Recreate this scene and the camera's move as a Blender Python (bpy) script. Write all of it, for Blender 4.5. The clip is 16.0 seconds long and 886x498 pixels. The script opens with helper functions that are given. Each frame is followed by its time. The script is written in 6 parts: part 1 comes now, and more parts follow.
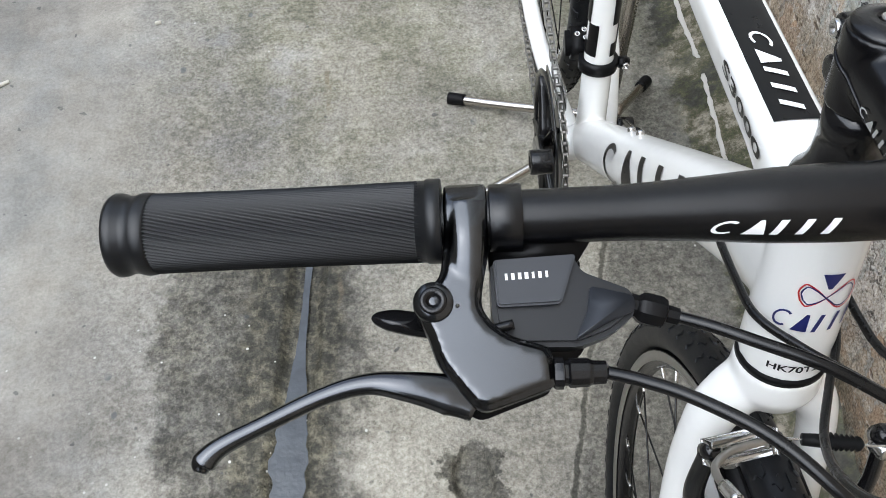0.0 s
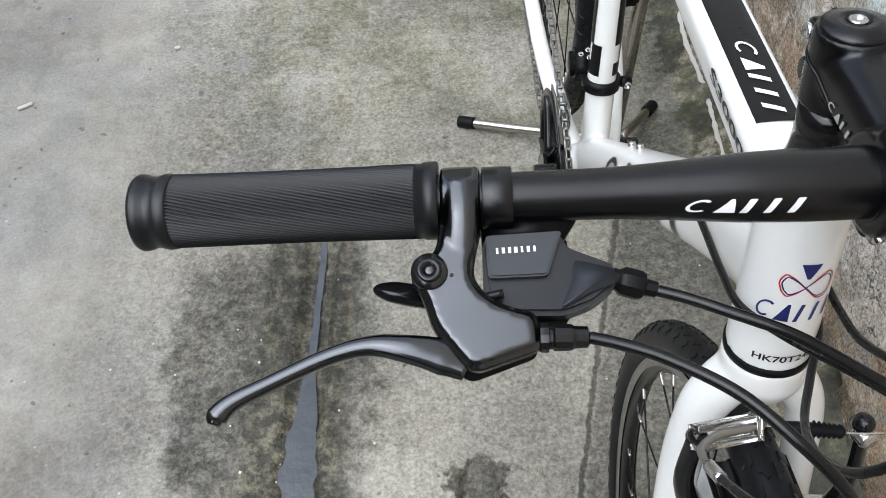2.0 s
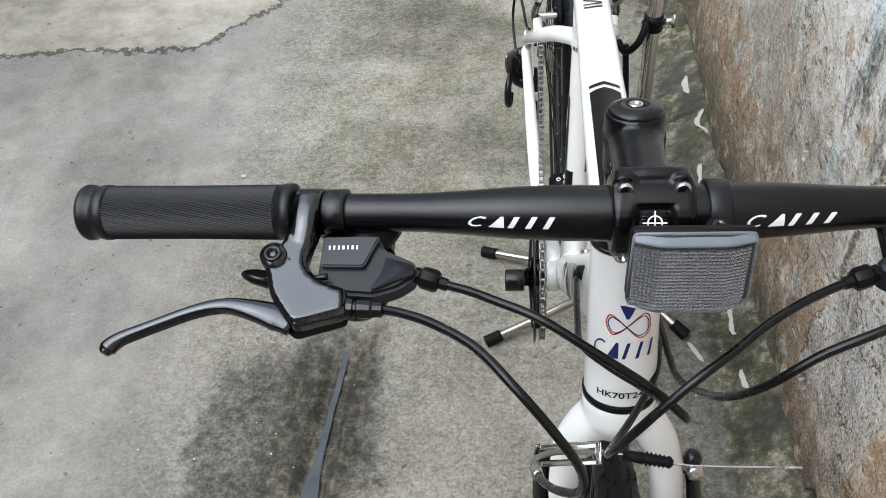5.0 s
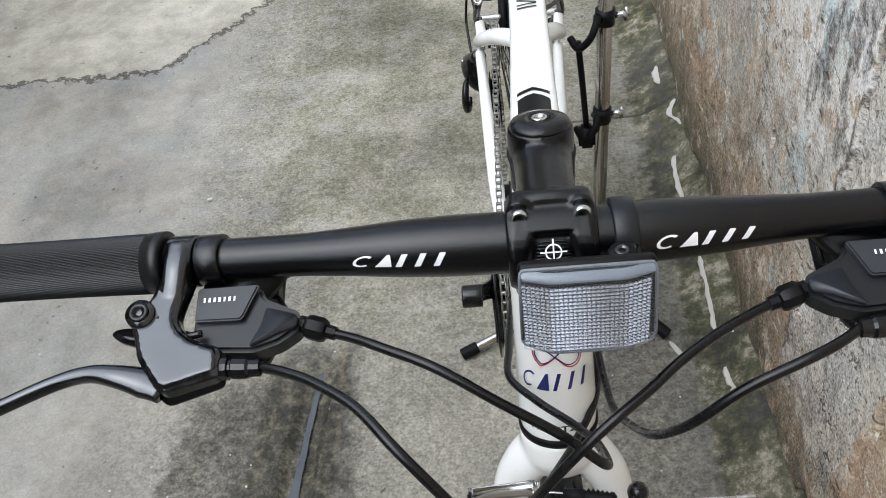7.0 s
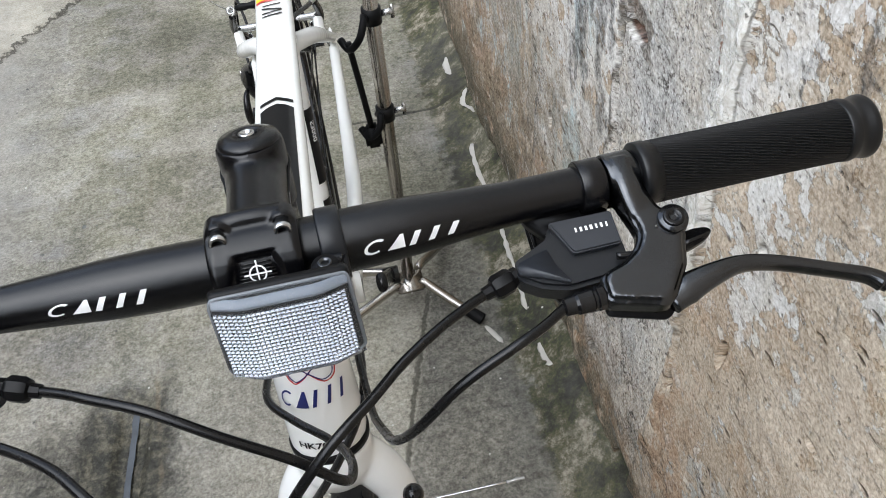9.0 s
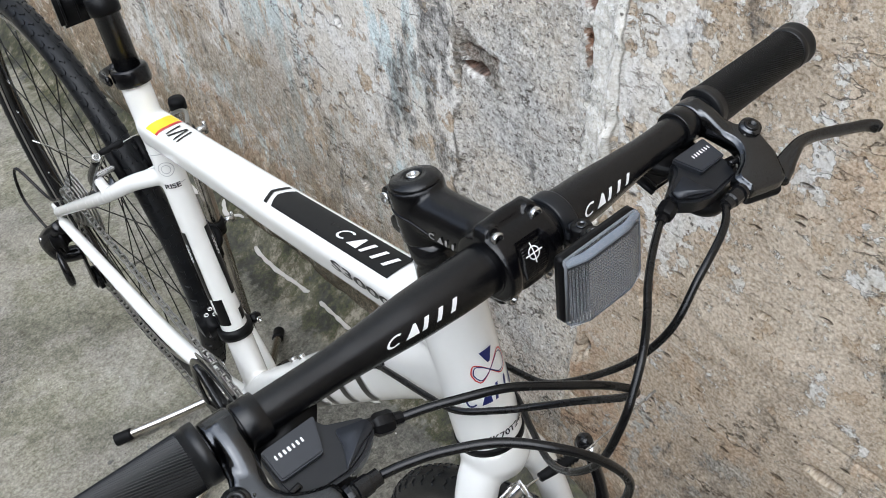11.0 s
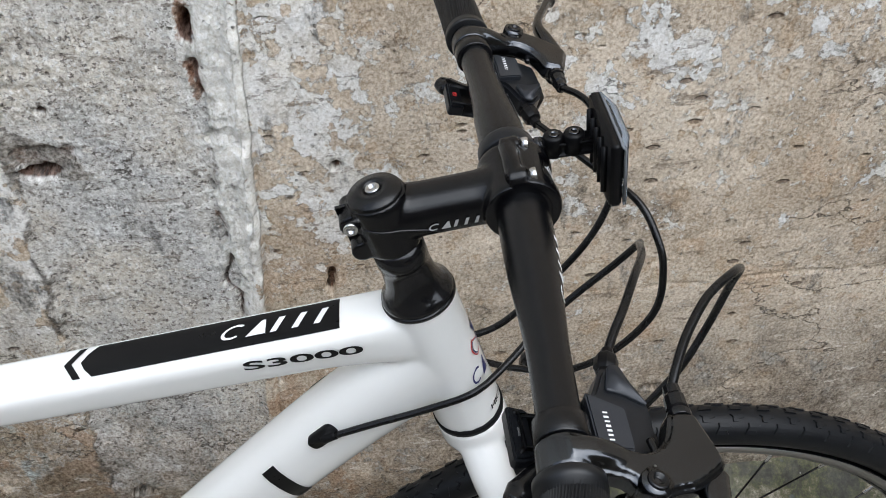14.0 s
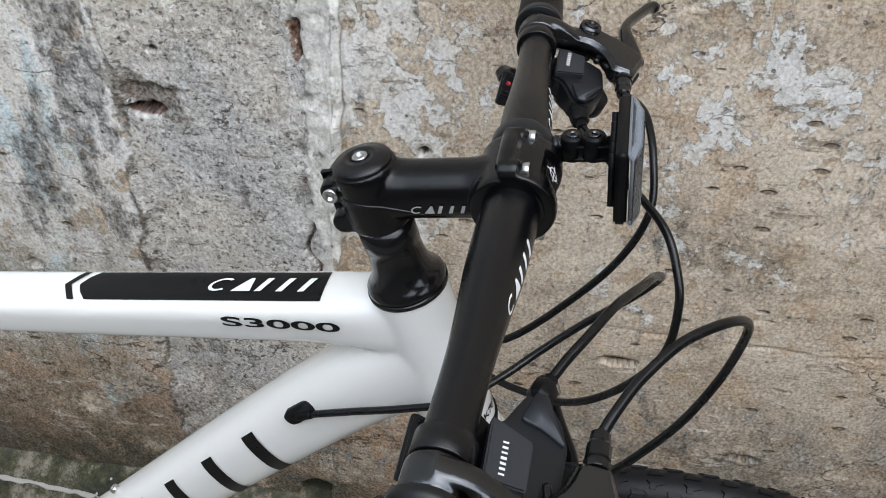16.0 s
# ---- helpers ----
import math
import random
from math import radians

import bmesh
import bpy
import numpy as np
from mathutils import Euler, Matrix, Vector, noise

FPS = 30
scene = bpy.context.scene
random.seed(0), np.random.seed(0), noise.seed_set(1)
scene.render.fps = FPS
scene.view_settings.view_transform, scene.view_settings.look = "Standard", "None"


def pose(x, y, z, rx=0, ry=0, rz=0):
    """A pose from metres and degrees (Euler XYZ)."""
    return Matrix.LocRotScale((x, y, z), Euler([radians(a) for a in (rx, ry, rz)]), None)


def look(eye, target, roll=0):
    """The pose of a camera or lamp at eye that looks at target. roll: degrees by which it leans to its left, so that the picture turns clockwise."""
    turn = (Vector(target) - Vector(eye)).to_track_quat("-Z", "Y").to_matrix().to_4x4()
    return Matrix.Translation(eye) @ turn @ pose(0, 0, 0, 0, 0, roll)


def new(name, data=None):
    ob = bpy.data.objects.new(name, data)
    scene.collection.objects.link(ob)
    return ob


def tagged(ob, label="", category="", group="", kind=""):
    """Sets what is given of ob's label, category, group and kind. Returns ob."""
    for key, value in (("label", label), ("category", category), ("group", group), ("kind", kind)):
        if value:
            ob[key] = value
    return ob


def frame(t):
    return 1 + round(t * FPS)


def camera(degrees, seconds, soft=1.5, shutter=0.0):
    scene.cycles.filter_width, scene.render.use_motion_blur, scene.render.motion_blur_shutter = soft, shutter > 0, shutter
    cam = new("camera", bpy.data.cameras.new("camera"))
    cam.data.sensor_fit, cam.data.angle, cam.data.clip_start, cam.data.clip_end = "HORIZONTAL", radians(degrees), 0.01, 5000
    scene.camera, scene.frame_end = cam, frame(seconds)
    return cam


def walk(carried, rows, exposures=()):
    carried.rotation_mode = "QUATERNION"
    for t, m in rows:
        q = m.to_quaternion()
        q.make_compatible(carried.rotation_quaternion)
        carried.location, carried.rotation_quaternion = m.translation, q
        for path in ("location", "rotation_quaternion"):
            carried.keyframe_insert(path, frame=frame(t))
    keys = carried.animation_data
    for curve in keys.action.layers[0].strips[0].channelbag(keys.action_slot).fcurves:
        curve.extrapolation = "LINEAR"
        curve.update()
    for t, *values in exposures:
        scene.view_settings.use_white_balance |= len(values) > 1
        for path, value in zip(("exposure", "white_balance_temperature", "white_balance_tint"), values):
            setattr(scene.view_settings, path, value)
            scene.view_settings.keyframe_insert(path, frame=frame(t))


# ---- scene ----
cam = camera(53.0, 16.0, soft=0.9)
PATH = [
    (0, (-0.208, -0.202, 1.23), (-0.18, 0.898, -0.44), -3.1),
    (0.5, (-0.201, -0.204, 1.234), (-0.186, 0.913, -0.426), -3.1),
    (1, (-0.198, -0.206, 1.232), (-0.191, 0.899, -0.435), -3.3),
    (1.5, (-0.193, -0.213, 1.233), (-0.197, 0.885, -0.439), -3.4),
    (2, (-0.203, -0.239, 1.242), (-0.199, 0.922, -0.386), -3.7),
    (2.5, (-0.211, -0.312, 1.269), (-0.175, 1.035, -0.209), -4.1),
    (3, (-0.191, -0.365, 1.289), (-0.149, 1.046, -0.129), -4.5),
    (3.5, (-0.133, -0.38, 1.29), (-0.119, 1.044, -0.114), -2.0),
    (3.7, (-0.115, -0.386, 1.292), (-0.168, 1.044, -0.105), -1.8),
    (6, (-0.055, -0.378, 1.268), (-0.258, 1.062, -0.105), -6.2),
    (6.5, (-0.036, -0.364, 1.267), (-0.25, 1.076, -0.104), -7.2),
    (7, (-0.012, -0.334, 1.255), (-0.198, 1.107, -0.119), -9.5),
    (7.5, (0.006, -0.322, 1.244), (0.02, 1.109, -0.153), -6.7),
    (8, (0.025, -0.324, 1.247), (0.147, 1.092, -0.16), -5.6),
    (8.5, (0.038, -0.322, 1.244), (0.21, 1.083, -0.169), -5.7),
    (9, (0.054, -0.326, 1.245), (0.214, 1.081, -0.167), -7.5),
    (9.2, (0.054, -0.327, 1.252), (0.216, 1.082, -0.159), -8.4),
    (11.3, (-0.3, -0.28, 1.295), (0.655, 0.889, -0.018), -8.5),
    (11.5, (-0.312, -0.251, 1.286), (0.656, 0.901, -0.031), -9.8),
    (12, (-0.385, -0.171, 1.292), (0.826, 0.679, -0.054), -7.7),
    (12.5, (-0.484, -0.098, 1.317), (0.904, 0.382, -0.041), -5.4),
    (13, (-0.48, -0.025, 1.304), (0.985, 0.275, -0.024), -4.6),
    (13.5, (-0.418, 0.038, 1.287), (1.063, 0.135, -0.054), -4.2),
    (14, (-0.419, 0.063, 1.286), (1.054, -0.011, -0.066), -3.9),
    (14.5, (-0.453, 0.08, 1.285), (1.023, -0.027, -0.061), -7.0),
    (15, (-0.452, 0.055, 1.275), (1.041, -0.011, -0.054), -6.6),
    (15.5, (-0.418, -0.023, 1.252), (1.088, 0.12, -0.056), -1.3),
    (16, (-0.39, -0.05, 1.238), (1.089, 0.279, -0.068), -2.9),
]
walk(cam, [(t, look(eye, target, roll)) for t, eye, target, roll in PATH], [(0.0, 1.5, 6030.0, 8.0), (3.5, 1.42, 6120.0, 8.0), (6.5, 1.32, 6150.0, 8.0), (9.2, 1.34, 6120.0, 8.0), (11.5, 1.3, 6060.0, 8.0), (13.0, 1.22, 6100.0, 8.0), (16.0, 1.08, 6080.0, 8.0)])

# exposure and light: overcast daylight falling into a narrow lane

world = bpy.data.worlds.new("overcast_sky")
scene.world = world
world.use_nodes = True
wn, wl = world.node_tree.nodes, world.node_tree.links
sky = wn.new("ShaderNodeTexSky")
sky.sky_type = 'NISHITA'
sky.sun_disc = False
sky.sun_elevation = radians(62)
sky.sun_rotation = radians(232)
sky.air_density, sky.dust_density, sky.ozone_density = 1.0, 1.5, 1.5
grey = wn.new("ShaderNodeHueSaturation")
grey.inputs["Saturation"].default_value = 0.42
wl.new(sky.outputs[0], grey.inputs["Color"])
wl.new(grey.outputs[0], wn["Background"].inputs["Color"])
wn["Background"].inputs["Strength"].default_value = 0.15
sun_data = bpy.data.lights.new("sun", 'SUN')
sun_data.energy, sun_data.angle, sun_data.color = 1.3, radians(90), (1.0, 0.985, 0.96)
sun = new("sun", sun_data)
sun.matrix_world = look((-1.75, -1.5, 3.4), (0, 0, 0))

# ---------------------------------------------------------------- materials


class Nodes:
    """Short hand for one node material in object coordinates."""

    def __init__(self, name, rough=0.5, metal=0.0, color=(0.5, 0.5, 0.5), spec=0.5):
        self.mat = bpy.data.materials.new(name)
        self.mat.use_nodes = True
        self.n, self.l = self.mat.node_tree.nodes, self.mat.node_tree.links
        self.b = self.n["Principled BSDF"]
        self.b.inputs["Roughness"].default_value = rough
        self.b.inputs["Metallic"].default_value = metal
        self.b.inputs["Base Color"].default_value = (*color, 1)
        self.b.inputs["Specular IOR Level"].default_value = spec
        self.co = self.n.new("ShaderNodeTexCoord").outputs["Object"]

    def put(self, value, socket):
        if isinstance(value, (int, float)):
            socket.default_value = value
        elif isinstance(value, tuple):
            socket.default_value = (*value, 1) if len(socket.default_value) == 4 and len(value) == 3 else value
        else:
            self.l.new(value, socket)

    def math(self, op, a, b=0.0, c=0.0, clamp=False):
        m = self.n.new("ShaderNodeMath")
        m.operation, m.use_clamp = op, clamp
        for k, v in enumerate((a, b, c)):
            self.put(v, m.inputs[k])
        return m.outputs[0]

    def scaled(self, sx, sy, sz, co=None):
        m = self.n.new("ShaderNodeMapping")
        self.l.new(co or self.co, m.inputs[0])
        m.inputs["Scale"].default_value = (sx, sy, sz)
        return m.outputs[0]

    def noise(self, scale, detail=6, rough=0.6, co=None, distort=0.0):
        m = self.n.new("ShaderNodeTexNoise")
        self.l.new(co or self.co, m.inputs["Vector"])
        m.inputs["Scale"].default_value = scale
        m.inputs["Detail"].default_value = detail
        m.inputs["Roughness"].default_value = rough
        m.inputs["Distortion"].default_value = distort
        return m.outputs[0]

    def cells(self, scale, co=None, feature='F1', out="Distance"):
        m = self.n.new("ShaderNodeTexVoronoi")
        m.feature = feature
        self.l.new(co or self.co, m.inputs["Vector"])
        m.inputs["Scale"].default_value = scale
        return m.outputs[out]

    def step(self, v, lo, hi):
        """Smooth 0 to 1 as v goes from lo to hi."""
        m = self.n.new("ShaderNodeMapRange")
        m.interpolation_type = 'SMOOTHSTEP'
        self.put(v, m.inputs["Value"])
        if lo < hi:
            m.inputs["From Min"].default_value, m.inputs["From Max"].default_value = lo, hi
        else:
            m.inputs["From Min"].default_value, m.inputs["From Max"].default_value = hi, lo
            m.inputs["To Min"].default_value, m.inputs["To Max"].default_value = 1.0, 0.0
        return m.outputs[0]

    def mix(self, fac, a, b, blend='MIX'):
        m = self.n.new("ShaderNodeMix")
        m.data_type, m.blend_type = 'RGBA', blend
        self.put(fac, m.inputs[0])
        self.put(a, m.inputs[6])
        self.put(b, m.inputs[7])
        return m.outputs[2]

    def xyz(self):
        m = self.n.new("ShaderNodeSeparateXYZ")
        self.l.new(self.co, m.inputs[0])
        return m.outputs

    def ramp(self, fac, stops):
        m = self.n.new("ShaderNodeValToRGB")
        self.put(fac, m.inputs[0])
        e = m.color_ramp.elements
        e[0].position, e[0].color = stops[0][0], (*stops[0][1], 1)
        e[-1].position, e[-1].color = stops[-1][0], (*stops[-1][1], 1)
        for p, c in stops[1:-1]:
            e.new(p).color = (*c, 1)
        return m.outputs[0]

    def color(self, v):
        self.put(v, self.b.inputs["Base Color"])
        return self

    def rough(self, v):
        self.put(v, self.b.inputs["Roughness"])
        return self

    def bump(self, height, strength=0.5, distance=0.001):
        m = self.n.new("ShaderNodeBump")
        m.inputs["Strength"].default_value, m.inputs["Distance"].default_value = strength, distance
        self.l.new(height, m.inputs["Height"])
        self.l.new(m.outputs[0], self.b.inputs["Normal"])
        return self


def coated(name, color, rough, metal=0.0, grain=2500, strength=0.12, smudge=0.08, spec=0.5):
    """Painted or moulded surface: fine grain in the relief, handling marks in the gloss."""
    m = Nodes(name, rough, metal, color, spec)
    big, fine = m.noise(35, 5), m.noise(grain, 2)
    dark, light = tuple(c * 0.86 for c in color), tuple(min(1, c * 1.12) for c in color)
    m.color(m.mix(big, dark, light))
    m.rough(m.math('MULTIPLY_ADD', m.noise(90, 6), smudge * 2, rough - smudge))
    m.bump(fine, strength, 0.0004)
    return m.mat


BLACK_SATIN = coated("satin_black_anodised", (0.0025, 0.0026, 0.0032), 0.23, 0.0, 2200, 0.22, 0.03, spec=0.42)
BLACK_STEM = coated("satin_black_paint", (0.002, 0.002, 0.0026), 0.2, 0.0, 2600, 0.18, spec=0.36)
BLACK_ALLOY = coated("dark_polished_alloy", (0.08, 0.083, 0.088), 0.2, 1.0, 1500, 0.02, 0.06)
BLACK_PLASTIC = coated("black_plastic", (0.004, 0.004, 0.0045), 0.38, 0.0, 3000, 0.15, spec=0.18)
GREY_PLASTIC = coated("charcoal_plastic", (0.008, 0.009, 0.011), 0.33, 0.0, 3200, 0.14, spec=0.34)
LABEL_GREY = coated("slate_grey_plastic", (0.022, 0.0245, 0.03), 0.42, 0.1, 3200, 0.1)
RUBBER = coated("black_rubber", (0.006, 0.006, 0.0065), 0.5, 0.0, 1800, 0.25, spec=0.12)
GRIP_RUBBER = coated("ribbed_grip_rubber", (0.007, 0.0074, 0.0082), 0.36, 0.0, 1800, 0.08, spec=0.36)
TYRE = coated("tyre_rubber", (0.006, 0.0066, 0.0078), 0.42, 0.0, 900, 0.3, spec=0.24)
CABLE = coated("cable_housing", (0.004, 0.004, 0.0042), 0.26, 0.0, 1500, 0.05, spec=0.35)
GLOSS_BLACK = coated("gloss_black", (0.006, 0.006, 0.0065), 0.16, 0.0, 900, 0.02, 0.04, spec=0.4)
STEEL = coated("bright_steel", (0.62, 0.62, 0.61), 0.24, 1.0, 1500, 0.05)
DULL_STEEL = coated("worn_steel", (0.42, 0.41, 0.39), 0.38, 1.0, 800, 0.1)
CHAIN_STEEL = coated("oiled_chain_steel", (0.3, 0.29, 0.27), 0.36, 1.0, 600, 0.1)
POLE_STEEL = coated("brushed_stainless_tube", (0.5, 0.47, 0.43), 0.22, 1.0, 500, 0.06)
WHITE_MARK = coated("white_print", (0.82, 0.82, 0.82), 0.45, 0.0, 800, 0.02)
BLACK_MARK = coated("black_decal", (0.003, 0.003, 0.0035), 0.3, 0.0, 800, 0.02, spec=0.25)
GREY_MARK = coated("silver_print", (0.5, 0.5, 0.5), 0.4, 0.4, 800, 0.02)
NAVY_MARK = coated("navy_print", (0.012, 0.018, 0.12), 0.35, 0.0, 800, 0.02)
RED_MARK = coated("red_print", (0.5, 0.03, 0.03), 0.35, 0.0, 800, 0.02)
YELLOW_MARK = coated("yellow_print", (0.85, 0.62, 0.01), 0.35, 0.0, 800, 0.02)
WHITE_PLASTIC = coated("white_plastic", (0.75, 0.75, 0.73), 0.35, 0.0, 900, 0.03)
PAINT_STREAK = coated("spilt_white_paint", (0.50, 0.48, 0.44), 0.6, 0.0, 300, 0.3)
TWIG = coated("dry_litter", (0.6, 0.57, 0.5), 0.7, 0.0, 300, 0.3)


def pearl_white():
    m = Nodes("pearl_white_paint", 0.2, 0.0, (0.8, 0.8, 0.77))
    m.color(m.mix(m.noise(12, 4), (0.82, 0.82, 0.79), (0.87, 0.87, 0.845)))
    m.rough(m.math('MULTIPLY_ADD', m.noise(70, 6), 0.1, 0.2))
    m.b.inputs["Coat Weight"].default_value = 0.5
    m.b.inputs["Coat Roughness"].default_value = 0.08
    m.bump(m.noise(220, 3), 0.04, 0.0006)
    return m.mat


def clear_lens():
    m = Nodes("clear_prism_plastic", 0.02, 0.0, (0.86, 0.89, 0.94))
    m.b.inputs["Transmission Weight"].default_value = 0.95
    m.b.inputs["IOR"].default_value = 1.06
    return m.mat


def standing_water():
    m = Nodes("standing_water", 0.05, 0.0, (0.11, 0.12, 0.125))
    m.b.inputs["IOR"].default_value = 1.33
    m.b.inputs["Specular IOR Level"].default_value = 0.9
    m.color(m.mix(m.noise(25, 5), (0.04, 0.043, 0.047), (0.10, 0.11, 0.12)))
    m.rough(m.math('MULTIPLY_ADD', m.noise(60, 5), 0.2, 0.02))
    m.bump(m.noise(45, 4), 0.3, 0.003)
    return m.mat


def concrete():
    """Old cement ground: grey paste with grit, wet gutter, moss along the wall, greenish scum."""
    m = Nodes("old_cement_ground", 0.8, spec=0.22)
    wx, wy, z = m.xyz()
    skew = m.math('ADD', m.math('MULTIPLY', wx, 0.0897), m.math('MULTIPLY_ADD', wy, -0.0425, -0.0014))
    x = m.math('SUBTRACT', wx, m.math('MULTIPLY', skew, m.step(wx, 0.25, 0.0)))
    y = m.math('ADD', m.math('MULTIPLY_ADD', wy, 0.8453, -0.0226), m.math('MULTIPLY', wx, -0.003))
    big, mid, fine = m.noise(1.7, 6, 0.65), m.noise(16, 8, 0.72), m.noise(170, 6, 0.75)
    fleck, dust = m.noise(62, 7, 0.75), m.noise(420, 3, 0.7)
    edge = m.math('MULTIPLY_ADD', m.noise(7, 6, 0.7), 0.30, -0.15)
    small_edge = m.math('MULTIPLY_ADD', m.noise(30, 6, 0.7), 0.07, -0.035)
    xe = m.math('ADD', x, edge)
    ye = m.math('ADD', y, edge)
    base = m.mix(m.step(mid, 0.32, 0.68), (0.285, 0.268, 0.246), (0.355, 0.336, 0.31))
    base = m.mix(m.math('MULTIPLY', m.step(m.noise(4.5, 7, 0.7), 0.42, 0.62), 0.5), base, (0.30, 0.308, 0.31))
    # lane side is smoother and paler, the strip beside the bicycle shows its aggregate
    rough_strip = m.math('MULTIPLY', m.step(m.math('ADD', x, m.math('MULTIPLY', small_edge, 2.0)), -0.76, -0.48), m.step(x, 0.27, 0.2))
    worn = m.math('MULTIPLY', rough_strip, m.step(m.noise(10, 7, 0.7), 0.30, 0.52))
    base = m.mix(m.math('MULTIPLY', worn, 0.85), base, m.mix(m.step(fleck, 0.40, 0.58), (0.225, 0.212, 0.186), (0.365, 0.345, 0.305)))
    grit = m.step(m.cells(110), 0.30, 0.16)
    grit_on = m.step(m.noise(31, 4), 0.47, 0.56)
    grit_amount = m.math('MULTIPLY', m.math('MULTIPLY', grit, grit_on), m.math('MULTIPLY_ADD', rough_strip, 0.65, 0.1))
    base = m.mix(grit_amount, base, m.ramp(m.cells(110, out="Color"), [(0.0, (0.07, 0.07, 0.07)), (0.5, (0.30, 0.295, 0.28)), (1.0, (0.5, 0.48, 0.44))]))
    # pale warm strip under the bicycle, green scum further back
    warm = m.math('MULTIPLY', m.step(xe, -0.36, -0.27), m.step(xe, 0.30, 0.22))
    base = m.mix(m.math('MULTIPLY', warm, 0.65), base, m.mix(m.step(fleck, 0.3, 0.7), (0.245, 0.228, 0.192), (0.385, 0.36, 0.305)))
    scum = m.math('MULTIPLY', m.step(m.noise(5, 7, 0.75), 0.40, 0.58), m.math('MULTIPLY', m.step(xe, -0.7, -0.35), m.step(ye, 0.35, 0.9)))
    base = m.mix(m.math('MULTIPLY', scum, 0.8), base, m.mix(m.step(fleck, 0.3, 0.7), (0.115, 0.112, 0.078), (0.27, 0.26, 0.20)))
    # paler slab laid later, with an uneven edge
    corner = m.math('SUBTRACT', m.math('MULTIPLY_ADD', wy, 0.588, -1.0466), m.math('MULTIPLY_ADD', wx, 0.808, 0.7918))
    slab_v = m.math('ADD', m.math('MINIMUM', m.math('ADD', wy, -1.775), corner), m.math('MULTIPLY', small_edge, 1.3))
    slab = m.step(slab_v, -0.006, 0.008)
    base = m.mix(m.math('MULTIPLY', slab, 0.75), base, m.mix(m.step(mid, 0.35, 0.65), (0.36, 0.335, 0.285), (0.50, 0.47, 0.41)))
    rim = m.step(m.math('ABSOLUTE', slab_v), 0.010, 0.003)
    base = m.mix(m.math('MULTIPLY', rim, 0.8), base, (0.06, 0.055, 0.045))
    # darker brownish tone towards the near lane side
    lane_brown = m.math('MULTIPLY', m.math('MULTIPLY', m.step(ye, 0.75, 0.25), m.step(xe, -0.5, -0.62)), m.step(m.noise(6, 7, 0.7), 0.34, 0.58))
    base = m.mix(m.math('MULTIPLY', lane_brown, 0.6), base, m.mix(m.step(fleck, 0.35, 0.65), (0.16, 0.147, 0.125), (0.30, 0.28, 0.245)))
    # wet ground round the gutter; the broken pocket takes the same dark tone
    wet_x = m.math('MULTIPLY', m.step(xe, -0.585, -0.53), m.step(xe, -0.24, -0.31))
    wet = m.math('MULTIPLY', wet_x, m.step(ye, 0.60, 0.46))
    pit_d = m.math('SQRT', m.math('ADD', m.math('POWER', m.math('DIVIDE', m.math('ADD', m.math('ADD', x, m.math('MULTIPLY', small_edge, 1.5)), 0.143), 0.042), 2.0), m.math('POWER', m.math('DIVIDE', m.math('SUBTRACT', y, 0.165), 0.05), 2.0)))
    wet = m.math('MAXIMUM', wet, m.step(pit_d, 1.0, 0.8))
    damp = m.math('MULTIPLY', wet, m.step(m.noise(9, 7, 0.75), 0.14, 0.34))
    base = m.mix(m.math('MULTIPLY', damp, m.math('MULTIPLY_ADD', m.step(m.noise(22, 7, 0.7), 0.36, 0.6), 0.25, 0.70)), base, m.mix(m.step(fleck, 0.4, 0.66), (0.035, 0.033, 0.027), (0.135, 0.126, 0.10)))
    # soaked mossy channel beside the water
    chan = m.math('ABSOLUTE', m.math('SUBTRACT', m.math('ADD', x, small_edge), m.math('MULTIPLY_ADD', y, 0.13, -0.4214)))
    soaked = m.math('MULTIPLY', m.step(chan, 0.085, 0.055), m.step(ye, 0.66, 0.56))
    base = m.mix(m.math('MULTIPLY', soaked, 0.85), base, m.mix(m.step(m.noise(38, 7, 0.72), 0.42, 0.66), (0.028, 0.027, 0.021), (0.16, 0.145, 0.105)))
    damp = m.math('MAXIMUM', damp, soaked)
    # moss and grime along the foot of the wall
    moss_n = m.noise(13, 9, 0.78)
    near_wall = m.step(m.math('ADD', x, m.math('MULTIPLY', small_edge, 2.0)), 0.235, 0.275)
    base = m.mix(m.math('MULTIPLY', near_wall, m.math('MULTIPLY_ADD', m.step(m.noise(5, 6, 0.7), 0.38, 0.6), 0.15, 0.83)), base, m.ramp(m.step(moss_n, 0.36, 0.66), [(0.0, (0.012, 0.012, 0.009)), (0.25, (0.034, 0.034, 0.02)), (0.45, (0.062, 0.068, 0.024)), (0.58, (0.095, 0.086, 0.05)), (0.72, (0.16, 0.145, 0.105)), (1.0, (0.40, 0.36, 0.29))]))
    cross = m.math('MULTIPLY', m.step(m.math('ABSOLUTE', m.math('SUBTRACT', m.math('ADD', y, m.math('MULTIPLY', small_edge, 0.15)), 1.145)), 0.006, 0.002), m.step(x, 0.1, 0.12))
    base = m.mix(m.math('MULTIPLY', cross, 0.8), base, (0.04, 0.038, 0.03))
    side = m.math('MULTIPLY', m.step(xe, 0.08, 0.2), 0.15)
    base = m.mix(side, base, m.mix(fleck, (0.075, 0.073, 0.064), (0.20, 0.195, 0.17)))
    # darker slab set between a crooked joint and the wall
    slab_x = m.math('SUBTRACT', m.math('ADD', x, m.math('MULTIPLY', small_edge, 0.25)), m.math('MULTIPLY_ADD', y, 0.33, -0.064))
